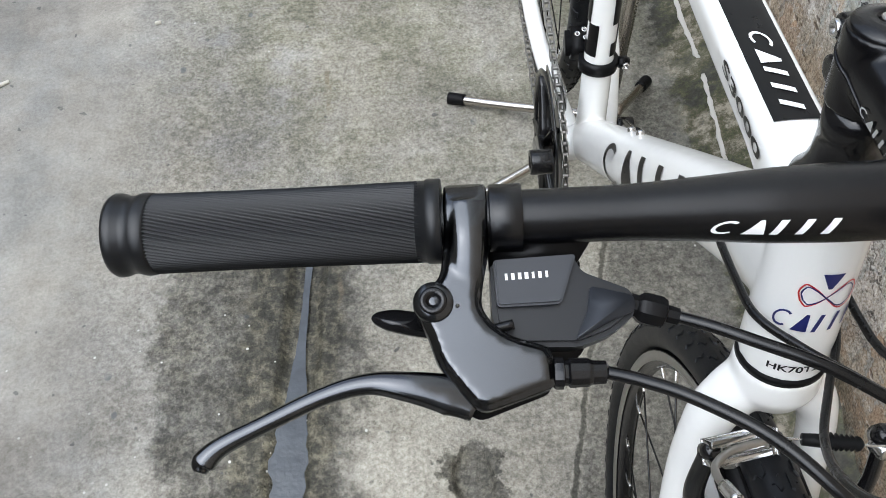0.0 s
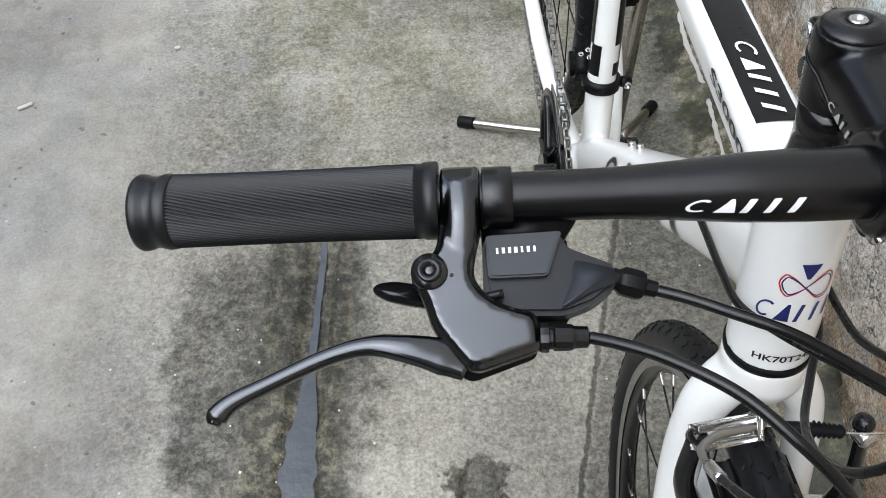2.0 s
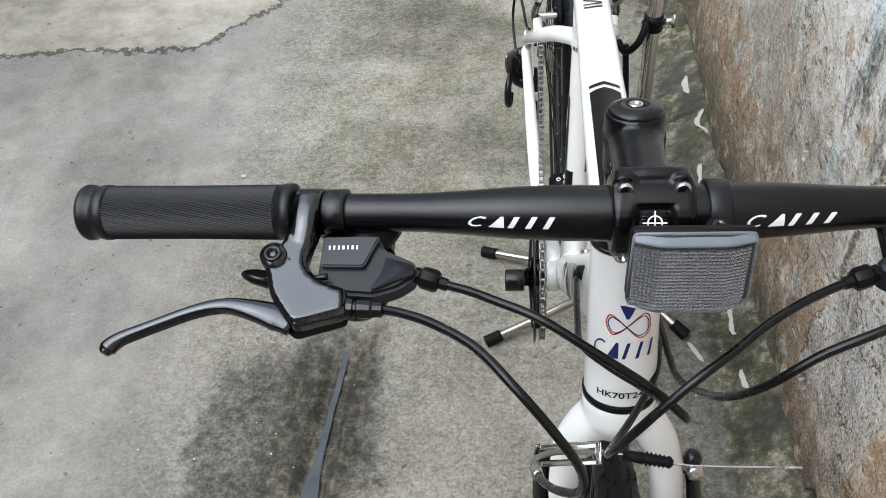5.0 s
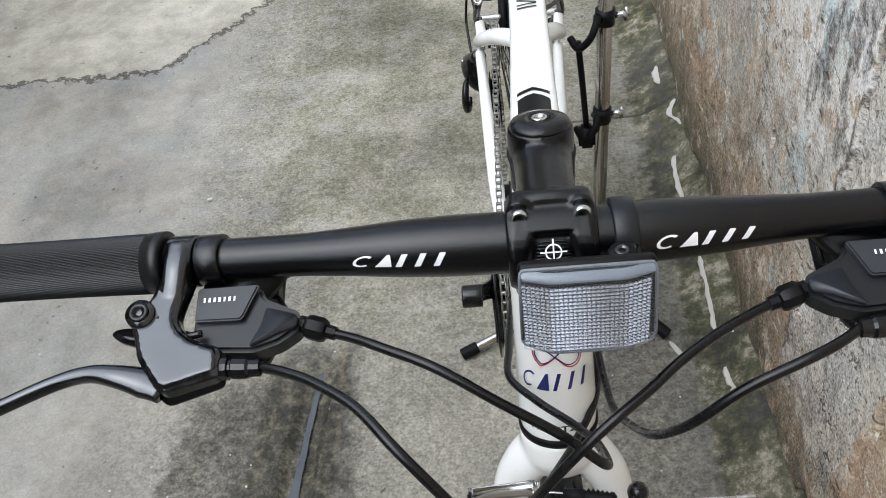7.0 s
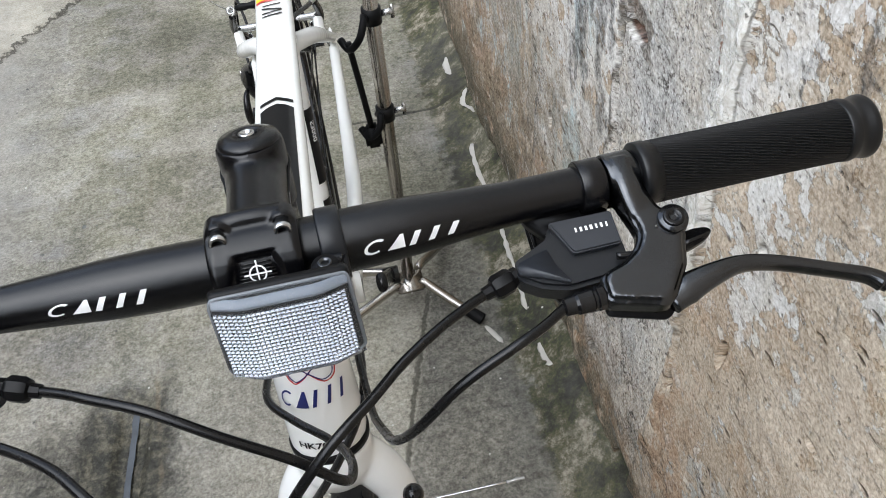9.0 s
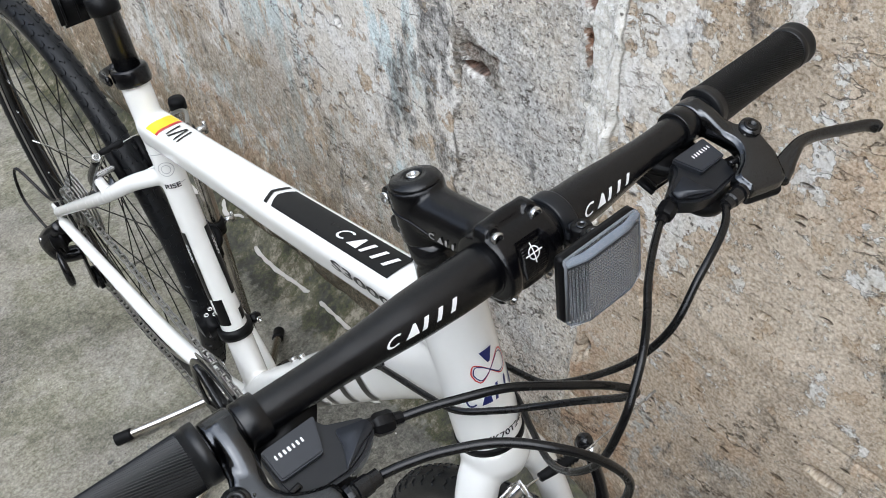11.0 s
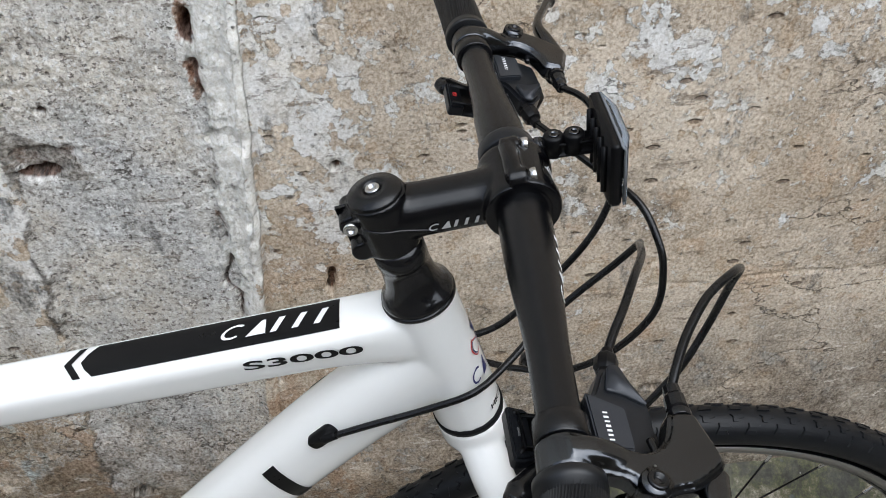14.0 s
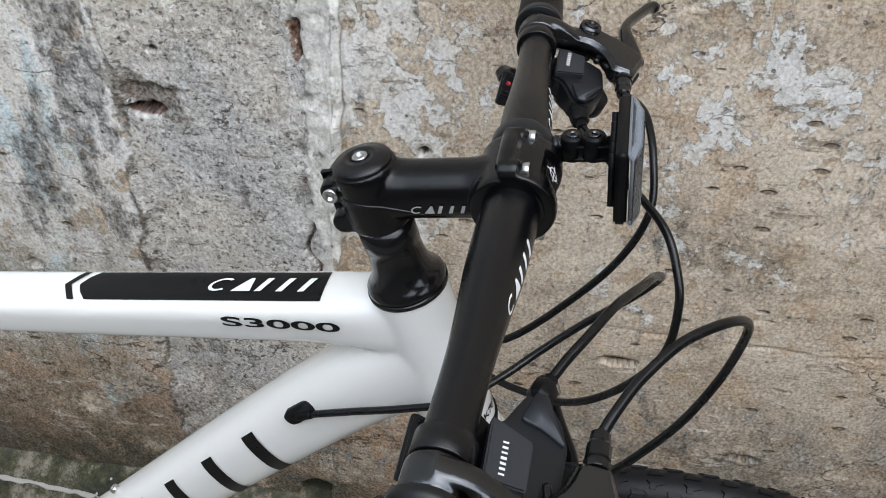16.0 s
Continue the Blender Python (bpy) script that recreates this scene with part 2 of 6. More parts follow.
    dark_slab = m.math('MULTIPLY', m.step(slab_x, 0.0, 0.012), m.math('MULTIPLY', m.step(ye, 0.95, 0.62), m.step(x, 0.27, 0.25)))
    base = m.mix(m.math('MULTIPLY', dark_slab, 0.75), base, m.mix(m.step(fleck, 0.35, 0.7), (0.075, 0.072, 0.062), (0.215, 0.205, 0.18)))
    slab_joint = m.math('MULTIPLY', m.step(m.math('ABSOLUTE', slab_x), 0.006, 0.002), m.step(y, 0.75, 0.6))
    base = m.mix(m.math('MULTIPLY', slab_joint, 0.75), base, (0.035, 0.035, 0.026))
    seam = m.math('MULTIPLY', m.step(m.math('ABSOLUTE', m.math('ADD', m.math('ADD', x, m.math('MULTIPLY', small_edge, 0.3)), 0.302)), 0.006, 0.0015), m.step(y, 0.38, 0.45))
    base = m.mix(m.math('MULTIPLY', m.math('MULTIPLY', seam, m.step(y, 1.25, 0.9)), m.math('MULTIPLY', m.step(m.noise(12, 4), 0.42, 0.6), 0.55)), base, (0.18, 0.145, 0.10))
    # hairline cracks and dark specks
    crack = m.step(m.math('ABSOLUTE', m.math('SUBTRACT', m.noise(2.6, 5, 0.55), 0.5)), 0.0035, 0.001)
    crack = m.math('MULTIPLY', crack, m.step(m.noise(2.2, 2), 0.5, 0.56))
    base = m.mix(m.math('MULTIPLY', crack, 0.2), base, (0.08, 0.075, 0.07))
    speck = m.step(m.noise(46, 2, 0.5), 0.70, 0.75)
    base = m.mix(m.math('MULTIPLY', speck, 0.6), base, (0.07, 0.075, 0.08))
    chip = m.step(m.cells(29), 0.075, 0.05)
    base = m.mix(m.math('MULTIPLY', chip, m.step(big, 0.48, 0.55)), base, (0.55, 0.54, 0.51))
    base = m.mix(m.math('MULTIPLY_ADD', rough_strip, 0.35, 0.25), base, m.mix(m.step(fine, 0.25, 0.75), (0.0, 0.0, 0.0), (1.0, 1.0, 1.0)), 'SOFT_LIGHT')
    base = m.mix(0.22, base, m.mix(dust, (0.0, 0.0, 0.0), (1.0, 1.0, 1.0)), 'SOFT_LIGHT')
    base = m.mix(0.75, base, m.mix(m.step(big, 0.3, 0.7), (0.22, 0.22, 0.22), (0.78, 0.78, 0.78)), 'SOFT_LIGHT')
    blotch = m.noise(3.4, 4, 0.6, m.scaled(1.0, 0.7, 1.0))
    base = m.mix(0.6, base, m.mix(m.step(blotch, 0.34, 0.66), (0.3, 0.31, 0.33), (0.7, 0.69, 0.66)), 'SOFT_LIGHT')
    stone = m.math('MULTIPLY', m.step(m.cells(14, m.scaled(1.0, 0.75, 1.0)), 0.10, 0.075), m.step(m.noise(6, 3), 0.52, 0.58))
    base = m.mix(m.math('MULTIPLY', stone, 0.65), base, (0.10, 0.11, 0.125))
    base = m.mix(1.0, base, (0.9, 0.9, 0.88), 'MULTIPLY')
    m.color(base)
    m.rough(m.math('SUBTRACT', m.math('MULTIPLY_ADD', fine, 0.2, 0.72), m.math('MULTIPLY', damp, 0.42)))
    grain = m.math('ADD', m.math('MULTIPLY', fine, 0.5), m.math('MULTIPLY', fleck, 0.9))
    h = m.math('ADD', m.math('MULTIPLY', grain, m.math('MULTIPLY_ADD', rough_strip, 0.75, 0.25)), m.math('ADD', m.math('MULTIPLY', mid, 0.6), m.math('MULTIPLY', grit_amount, 0.8)))
    m.bump(h, 0.65, 0.0026)
    return m.mat


def plaster():
    """Lane wall: coats of lime wash flaking off sandy render, a cement patch, soot and orange undercoat."""
    m = Nodes("flaking_lime_plaster", 0.9, spec=0.25)
    x, wy, wz = m.xyz()
    y = m.math('ADD', m.math('MULTIPLY_ADD', wy, 0.9597, -0.0955), m.math('MULTIPLY', wz, 0.1085))
    z = m.math('ADD', m.math('MULTIPLY_ADD', wz, 0.9289, 0.0471), m.math('MULTIPLY', wy, -0.0434))
    flat = m.scaled(0.25, 1.0, 1.0)
    wob = m.math('MULTIPLY_ADD', m.noise(6, 8, 0.65, flat), 0.30, -0.15)
    ye, ze = m.math('ADD', y, wob), m.math('ADD', z, wob)
    soft = m.noise(4.5, 5, 0.55, flat)
    big = m.noise(11, 12, 0.66, flat)
    mid = m.noise(27, 10, 0.66, flat)
    small = m.noise(65, 8, 0.68, flat)
    sand = m.noise(240, 4, 0.7, flat)
    dots = m.noise(120, 5, 0.7, m.scaled(0.3, 0.85, 1.2))
    dash = m.noise(34, 7, 0.66, m.scaled(0.3, 0.55, 1.9))
    # sandy render
    base = m.mix(m.step(soft, 0.36, 0.64), (0.46, 0.375, 0.28), (0.63, 0.54, 0.43))
    base = m.mix(m.math('MULTIPLY', m.step(mid, 0.50, 0.53), 0.45), base, (0.647, 0.549, 0.439))
    base = m.mix(m.math('MULTIPLY', m.step(m.noise(9, 10, 0.64, m.scaled(0.3, 1.0, 0.8)), 0.575, 0.60), 0.4), base, (0.50, 0.35, 0.225))
    stain = m.math('MULTIPLY', m.step(m.noise(5.5, 6, 0.62, flat), 0.50, 0.66), m.step(small, 0.30, 0.62))
    base = m.mix(m.math('MULTIPLY', stain, 0.75), base, (0.17, 0.135, 0.10))
    # lime wash still clinging in ragged flakes, more of it towards the back and higher up
    more = m.math('ADD', m.math('MULTIPLY', m.step(ye, 0.40, 0.46), 0.09), m.math('ADD', m.math('MULTIPLY', m.step(ze, 0.50, 0.76), 0.065), m.math('MULTIPLY_ADD', m.step(ye, -0.06, 0.16), 0.055, -0.035)))
    wash_v = m.math('ADD', m.math('ADD', m.math('MULTIPLY', big, 0.55), m.math('MULTIPLY', mid, 0.45)), more)
    wash = m.step(wash_v, 0.562, 0.568)
    wash_tone = m.mix(m.step(m.noise(15, 6, 0.6, flat), 0.4, 0.6), (0.69, 0.66, 0.605), (0.78, 0.77, 0.745))
    base = m.mix(m.math('MULTIPLY', wash, 0.88), base, wash_tone)
    chip = m.step(m.math('ADD', small, m.math('MULTIPLY', more, 0.25)), 0.607, 0.614)
    base = m.mix(m.math('MULTIPLY', chip, 0.8), base, (0.732, 0.701, 0.647))
    # tan scars where the wash came away again
    scar = m.math('MULTIPLY', m.step(m.noise(17, 9, 0.62, m.scaled(0.3, 1.0, 0.85)), 0.605, 0.612), m.step(ye, 0.35, 0.5))
    base = m.mix(m.math('MULTIPLY', scar, 0.85), base, m.mix(mid, (0.439, 0.329, 0.232), (0.634, 0.537, 0.415)))
    scab = m.step(m.noise(33, 8, 0.6, m.scaled(0.3, 1.0, 0.9)), 0.60, 0.607)
    base = m.mix(m.math('MULTIPLY', scab, 0.7), base, m.mix(small, (0.40, 0.29, 0.19), (0.56, 0.44, 0.31)))
    # pale blue remains in tall streaks
    blue_v = m.noise(9, 8, 0.66, m.scaled(0.3, 1.5, 0.45))
    blue = m.math('MULTIPLY', m.step(blue_v, 0.52, 0.575), m.step(ye, 0.47, 0.56))
    base = m.mix(m.math('MULTIPLY', blue, 0.7), base, m.mix(small, (0.439, 0.561, 0.586), (0.683, 0.781, 0.793)))
    # bare speckled cement between the ridge and the painted part
    cem = m.math('MULTIPLY', m.step(m.math('ADD', y, m.math('MULTIPLY', wob, 0.15)), 0.206, 0.209), m.step(m.math('ADD', y, m.math('MULTIPLY', wob, 0.35)), 0.442, 0.438))
    cem = m.math('MULTIPLY', cem, m.step(ze, 0.12, 0.2))
    cem_tone = m.mix(m.step(soft, 0.42, 0.6), (0.585, 0.575, 0.555), (0.655, 0.605, 0.53))
    cem_tone = m.mix(m.math('MULTIPLY', m.step(m.noise(14, 8, 0.7, flat), 0.48, 0.64), 0.45), cem_tone, (0.36, 0.345, 0.325))
    cem_tone = m.mix(m.math('MULTIPLY', m.step(m.noise(190, 3, 0.6, flat), 0.56, 0.62), 0.7), cem_tone, (0.76, 0.75, 0.73))
    cem_tone = m.mix(m.math('MULTIPLY', m.step(m.noise(150, 4, 0.65, m.scaled(0.3, 0.9, 1.3)), 0.59, 0.64), 0.75), cem_tone, (0.19, 0.165, 0.14))
    base = m.mix(m.math('MULTIPLY', cem, 0.94), base, cem_tone)
    crumb = m.math('MULTIPLY', m.math('MULTIPLY', m.step(y, 0.212, 0.222), m.step(m.math('ADD', y, m.math('MULTIPLY', wob, 0.3)), 0.275, 0.245)), m.math('MULTIPLY', m.step(m.math('ADD', m.math('MULTIPLY', small, 0.5), m.math('MULTIPLY', mid, 0.5)), 0.485, 0.495), m.step(ze, 0.42, 0.5)))
    base = m.mix(m.math('MULTIPLY', crumb, 0.9), base, (0.76, 0.74, 0.70))
    # orange undercoat low down, grey chips left on it
    low = m.math('MULTIPLY', m.math('ADD', m.math('MULTIPLY', m.step(ze, 0.35, 0.30), m.math('SUBTRACT', 1.0, cem)), m.math('MULTIPLY', m.math('MULTIPLY', m.step(ze, 0.66, 0.5), 0.5), m.math('MULTIPLY', m.step(y, 0.207, 0.203), m.step(ye, 0.08, 0.12))), clamp=True), m.step(ye, 0.02, 0.12))
    orange = m.math('MULTIPLY', low, m.step(big, 0.49, 0.50))
    base = m.mix(m.math('MULTIPLY', orange, 0.8), base, m.mix(m.step(mid, 0.38, 0.6), (0.42, 0.275, 0.175), (0.60, 0.45, 0.32)))
    low_chip = m.math('MULTIPLY', m.step(ze, 0.42, 0.3), m.step(mid, 0.575, 0.582))
    base = m.mix(m.math('MULTIPLY', low_chip, 0.85), base, (0.525, 0.537, 0.512))
    grime = m.math('MULTIPLY', m.math('MULTIPLY', m.step(ze, 0.40, 0.2), m.math('MULTIPLY_ADD', m.math('MAXIMUM', m.step(ye, 0.40, 0.50), m.step(ye, 0.02, -0.10)), 0.45, 0.55)), m.step(m.math('ADD', m.math('MULTIPLY', mid, 0.6), m.math('MULTIPLY', big, 0.4)), 0.38, 0.53))
    base = m.mix(m.math('MULTIPLY', grime, 0.88), base, m.mix(small, (0.13, 0.092, 0.06), (0.30, 0.21, 0.135)))
    dust_low = m.math('MULTIPLY', m.math('MULTIPLY', m.step(ze, 0.50, 0.28), m.step(ye, 0.10, -0.08)), m.step(m.math('ADD', m.math('MULTIPLY', mid, 0.5), m.math('MULTIPLY', soft, 0.5)), 0.40, 0.54))
    base = m.mix(m.math('MULTIPLY', dust_low, 0.7), base, m.mix(m.step(small, 0.4, 0.6), (0.15, 0.13, 0.105), (0.30, 0.265, 0.22)))
    film = m.math('MULTIPLY', m.math('MULTIPLY', m.step(ze, 0.66, 0.46), m.step(ye, 0.42, 0.50)), m.step(m.math('ADD', m.math('MULTIPLY', mid, 0.6), m.math('MULTIPLY', soft, 0.4)), 0.40, 0.55))
    base = m.mix(m.math('MULTIPLY', film, 0.72), base, m.mix(m.step(small, 0.36, 0.62), (0.16, 0.118, 0.076), (0.37, 0.31, 0.225)))
    # soot in tall streaks beside the cement patch
    soot_n = m.noise(21, 9, 0.7, m.scaled(0.3, 1.0, 0.33))
    soot_z = m.math('MULTIPLY', m.math('MULTIPLY', m.step(ye, 0.42, 0.48), m.step(ye, 0.64, 0.52)), m.step(ze, 0.42, 0.6))
    soot = m.step(m.math('ADD', soot_n, m.math('MULTIPLY', soot_z, 0.15)), 0.575, 0.69)
    base = m.mix(m.math('MULTIPLY', soot, m.math('MULTIPLY_ADD', m.step(small, 0.38, 0.6), 0.45, 0.4)), base, (0.085, 0.083, 0.08))
    # shade painted along the coat's broken edge; darker rough pocket round the deep hole
    lip = m.math('MULTIPLY', m.step(m.math('ABSOLUTE', m.math('SUBTRACT', m.math('ADD', y, m.math('MULTIPLY', wob, 0.35)), 0.441)), 0.007, 0.001), m.math('MULTIPLY', m.step(mid, 0.40, 0.50), m.step(z, 0.12, 0.2)))
    base = m.mix(m.math('MULTIPLY', lip, 0.75), base, (0.11, 0.095, 0.078))
    pocket = m.math('ADD', m.math('POWER', m.math('DIVIDE', m.math('SUBTRACT', y, 0.409), 0.047), 2.0), m.math('POWER', m.math('DIVIDE', m.math('SUBTRACT', m.math('SUBTRACT', z, 0.722), m.math('MULTIPLY', m.math('SUBTRACT', y, 0.409), 0.45)), 0.022), 2.0))
    pocket = m.step(m.math('ADD', pocket, m.math('MULTIPLY_ADD', mid, 1.6, -0.8)), 1.05, 0.8)
    base = m.mix(m.math('MULTIPLY', pocket, 0.8), base, m.mix(m.step(small, 0.35, 0.65), (0.15, 0.135, 0.115), (0.40, 0.36, 0.31)))
    # scratches and dark grains
    base = m.mix(m.math('MULTIPLY', m.step(dash, 0.615, 0.63), 0.55), base, (0.20, 0.155, 0.115))
    base = m.mix(m.math('MULTIPLY', m.step(dash, 0.375, 0.36), 0.55), base, (0.732, 0.677, 0.598))
    grain = m.math('MULTIPLY', m.step(dots, 0.575, 0.625), m.math('MULTIPLY_ADD', cem, 0.45, 0.35))
    base = m.mix(grain, base, (0.12, 0.10, 0.085))
    # cream filler over the ridge, hard edged
    rid_w = m.math('ADD', m.math('MULTIPLY_ADD', m.step(z, 0.50, 0.66), 0.017, 0.224), m.math('MULTIPLY_ADD', mid, 0.06, -0.03))
    rid = m.math('MULTIPLY', m.step(m.math('ADD', y, m.math('MULTIPLY', wob, 0.08)), 0.196, 0.198), m.step(m.math('SUBTRACT', m.math('ADD', y, m.math('MULTIPLY', wob, 0.15)), rid_w), 0.0, -0.003))
    rid = m.math('MULTIPLY', rid, m.step(ze, 0.46, 0.48))
    rid = m.math('MULTIPLY', rid, m.step(mid, 0.37, 0.385))
    base = m.mix(m.math('MULTIPLY', rid, 0.97), base, m.mix(m.step(small, 0.3, 0.7), (0.76, 0.73, 0.67), (0.86, 0.845, 0.80)))
    # crevice beside the ridge, its shade and bare red put in as colour
    crev = m.step(m.math('ABSOLUTE', m.math('SUBTRACT', m.math('SUBTRACT', m.math('ADD', y, m.math('MULTIPLY', wob, 0.15)), rid_w), 0.006)), 0.0055, 0.002)
    crev = m.math('MULTIPLY', m.math('MULTIPLY', crev, m.step(z, 0.42, 0.5)), m.step(m.noise(12, 6, 0.6, flat), 0.50, 0.56))
    base = m.mix(m.math('MULTIPLY', crev, 0.85), base, m.mix(m.step(mid, 0.42, 0.56), (0.10, 0.07, 0.05), (0.34, 0.20, 0.125)))
    foot = m.math('MULTIPLY', m.step(ze, 0.20, 0.08), m.step(mid, 0.3, 0.5))
    base = m.mix(m.math('MULTIPLY', foot, 0.85), base, m.mix(small, (0.045, 0.042, 0.03), (0.15, 0.135, 0.095)))
    # wandering hairline cracks
    crack = m.step(m.math('ABSOLUTE', m.math('SUBTRACT', m.noise(3.2, 7, 0.58, m.scaled(0.3, 0.8, 1.6)), 0.5)), 0.0035, 0.0012)
    crack = m.math('MULTIPLY', crack, m.step(m.noise(2.7, 3, 0.6, flat), 0.5, 0.55))
    base = m.mix(m.math('MULTIPLY', crack, 0.75), base, (0.085, 0.07, 0.055))
    # pits and gouges, the shadow inside them put into the colour
    pits = m.math('MULTIPLY', m.step(m.cells(60, flat), 0.14, 0.09), m.step(mid, 0.49, 0.54))
    base = m.mix(m.math('MULTIPLY', pits, 0.6), base, (0.12, 0.09, 0.07))
    gouge = m.math('MULTIPLY', m.step(m.cells(30, m.scaled(0.25, 0.62, 1.5)), 0.17, 0.10), m.step(m.noise(8, 5, 0.6, flat), 0.47, 0.54))
    gouge = m.math('MULTIPLY', gouge, m.math('SUBTRACT', 1.0, m.math('MULTIPLY', cem, 0.7)))
    base = m.mix(m.math('MULTIPLY', gouge, 0.7), base, (0.15, 0.105, 0.072))
    # broken places go down to red brick, painted darker for the shade inside
    shaded_brick = m.step(x, 0.3775, 0.383)
    base = m.mix(m.math('MULTIPLY', shaded_brick, 0.85), base, m.mix(m.step(mid, 0.4, 0.6), (0.04, 0.024, 0.018), (0.21, 0.095, 0.055)))
    base = m.mix(m.math('MULTIPLY_ADD', cem, 0.2, 0.8), base, m.mix(m.step(sand, 0.25, 0.75), (0.0, 0.0, 0.0), (1.0, 1.0, 1.0)), 'SOFT_LIGHT')
    base = m.mix(0.4, base, m.mix(m.noise(520, 3, 0.75, flat), (0.0, 0.0, 0.0), (1.0, 1.0, 1.0)), 'SOFT_LIGHT')
    base = m.mix(1.0, base, (1.08, 1.075, 1.065), 'MULTIPLY')
    m.color(base)
    m.rough(m.math('MULTIPLY_ADD', sand, 0.15, 0.82))
    bare = m.math('MULTIPLY_ADD', cem, 0.5, 0.3)
    h = m.math('ADD', m.math('MULTIPLY', wash, 1.3), m.math('ADD', m.math('MULTIPLY', chip, 0.9), m.math('MULTIPLY', rid, 1.0)))
    h = m.math('ADD', h, m.math('ADD', m.math('MULTIPLY', small, m.math('MULTIPLY', bare, 2.2)), m.math('MULTIPLY', sand, m.math('MULTIPLY', bare, 0.8))))
    h = m.math('SUBTRACT', h, m.math('ADD', m.math('MULTIPLY', m.math('ADD', m.math('ADD', scar, scab), low_chip), 0.4), m.math('ADD', m.math('MULTIPLY_ADD', gouge, 1.6, pits), crack)))
    m.bump(h, 1.0, 0.0034)
    return m.mat


def plain_render():
    m = Nodes("plain_cement_render", 0.85)
    m.color(m.mix(m.noise(3, 8, 0.7), (0.22, 0.205, 0.185), (0.32, 0.30, 0.27)))
    m.bump(m.noise(60, 6), 0.4, 0.004)
    return m.mat


PEARL, LENS, WATER, CONCRETE, PLASTER, RENDER = pearl_white(), clear_lens(), standing_water(), concrete(), plaster(), plain_render()

# ---------------------------------------------------------------- mesh helpers
V = Vector


def part(name, bm, material, parent=None, label="", smooth=True, kind=""):
    """Links a bmesh as one mesh object, under a thing or a part."""
    me = bpy.data.meshes.new(name)
    bmesh.ops.recalc_face_normals(bm, faces=bm.faces)
    bm.to_mesh(me)
    bm.free()
    if smooth:
        me.shade_smooth()
    me.materials.append(material)
    ob = new(name, me)
    if parent:
        ob.parent = parent
    return tagged(ob, label, kind=kind)


def sharp(ob, degrees=35):
    ob.data.set_sharp_from_angle(angle=radians(degrees))
    return ob


def grown(bm, other):
    """Adds the bmesh other to bm."""
    me = bpy.data.meshes.new("tmp")
    other.to_mesh(me)
    other.free()
    bm.from_mesh(me)
    bpy.data.meshes.remove(me)
    return bm


def spline(points, steps=8):
    """A smooth line through the points."""
    p = [V(q) for q in points]
    p = [p[0] * 2 - p[1]] + p + [p[-1] * 2 - p[-2]]
    out = []
    for a, b, c, d in zip(p, p[1:], p[2:], p[3:]):
        for k in range(steps):
            t = k / steps
            out.append(0.5 * (2 * b + (c - a) * t + (2 * a - 5 * b + 4 * c - d) * t * t + (3 * b - a - 3 * c + d) * t ** 3))
    return out + [p[-2]]


def frames(line, up=(0, 0, 1)):
    """Axes along a line, carried without twist."""
    out, u = [], None
    for k, q in enumerate(line):
        t = (line[min(k + 1, len(line) - 1)] - line[max(k - 1, 0)]).normalized()
        if u is None:
            u = V(up) - t * V(up).dot(t)
            if u.length < 0.05:
                u = V((1, 0, 0)) - t * t.x
        else:
            u = u - t * u.dot(t)
        u.normalize()
        out.append((q, t, u, t.cross(u)))
    return out


def loft(rings, close=True, loop=False):
    bm = bmesh.new()
    vs = [[bm.verts.new(q) for q in ring] for ring in rings]
    n = len(vs[0])
    pairs = list(zip(vs, vs[1:])) + ([(vs[-1], vs[0])] if loop else [])
    for a, b in pairs:
        for k in range(n):
            bm.faces.new((a[k], a[(k + 1) % n], b[(k + 1) % n], b[k]))
    if close and not loop:
        bm.faces.new(vs[0])
        bm.faces.new(vs[-1])
    return bm


def lerp_list(values, count):
    if isinstance(values, (int, float)):
        return [values] * count
    return list(np.interp(np.linspace(0, 1, count), np.linspace(0, 1, len(values)), values))


def tube(points, radius, n=14, steps=8, flat=1.0, power=2.0, up=(0, 0, 1), smooth_line=True):
    """A tube along points; radius one number or a list along it; flat: width across against height along up."""
    line = spline(points, steps) if smooth_line and len(points) > 2 else [V(q) for q in points]
    if len(line) == 2:
        line = [line[0].lerp(line[1], k / 6) for k in range(7)]
    rs, fl = lerp_list(radius, len(line)), lerp_list(flat, len(line))
    rings = []
    for (q, t, u, v), r, f in zip(frames(line, up), rs, fl):
        ring = []
        for k in range(n):
            a = 2 * math.pi * k / n
            c, s = math.cos(a), math.sin(a)
            e = 2 / power
            ring.append(q + u * r * math.copysign(abs(c) ** e, c) + v * r * f * math.copysign(abs(s) ** e, s))
        rings.append(ring)
    return loft(rings)


def lathe(profile, origin, axis, n=28):
    """Turned shape: profile of (radius, height along the axis)."""
    axis = V(axis).normalized()
    u = axis.orthogonal().normalized()
    v = axis.cross(u)
    rings = [[V(origin) + axis * h + (u * math.cos(2 * math.pi * k / n) + v * math.sin(2 * math.pi * k / n)) * max(r, 1e-5) for k in range(n)] for r, h in profile]
    return loft(rings)


def rounded(pts, r=0.0, steps=3):
    """A 2D outline with its corners cut round."""
    out = []
    n = len(pts)
    for k in range(n):
        a, b, c = V(pts[k - 1]), V(pts[k]), V(pts[(k + 1) % n])
        ra = min(r, (a - b).length * 0.45)
        rc = min(r, (c - b).length * 0.45)
        p, q = b + (a - b).normalized() * ra, b + (c - b).normalized() * rc
        for s in range(steps + 1):
            t = s / steps
            out.append(p * (1 - t) ** 2 + b * 2 * t * (1 - t) + q * t * t)
    return out


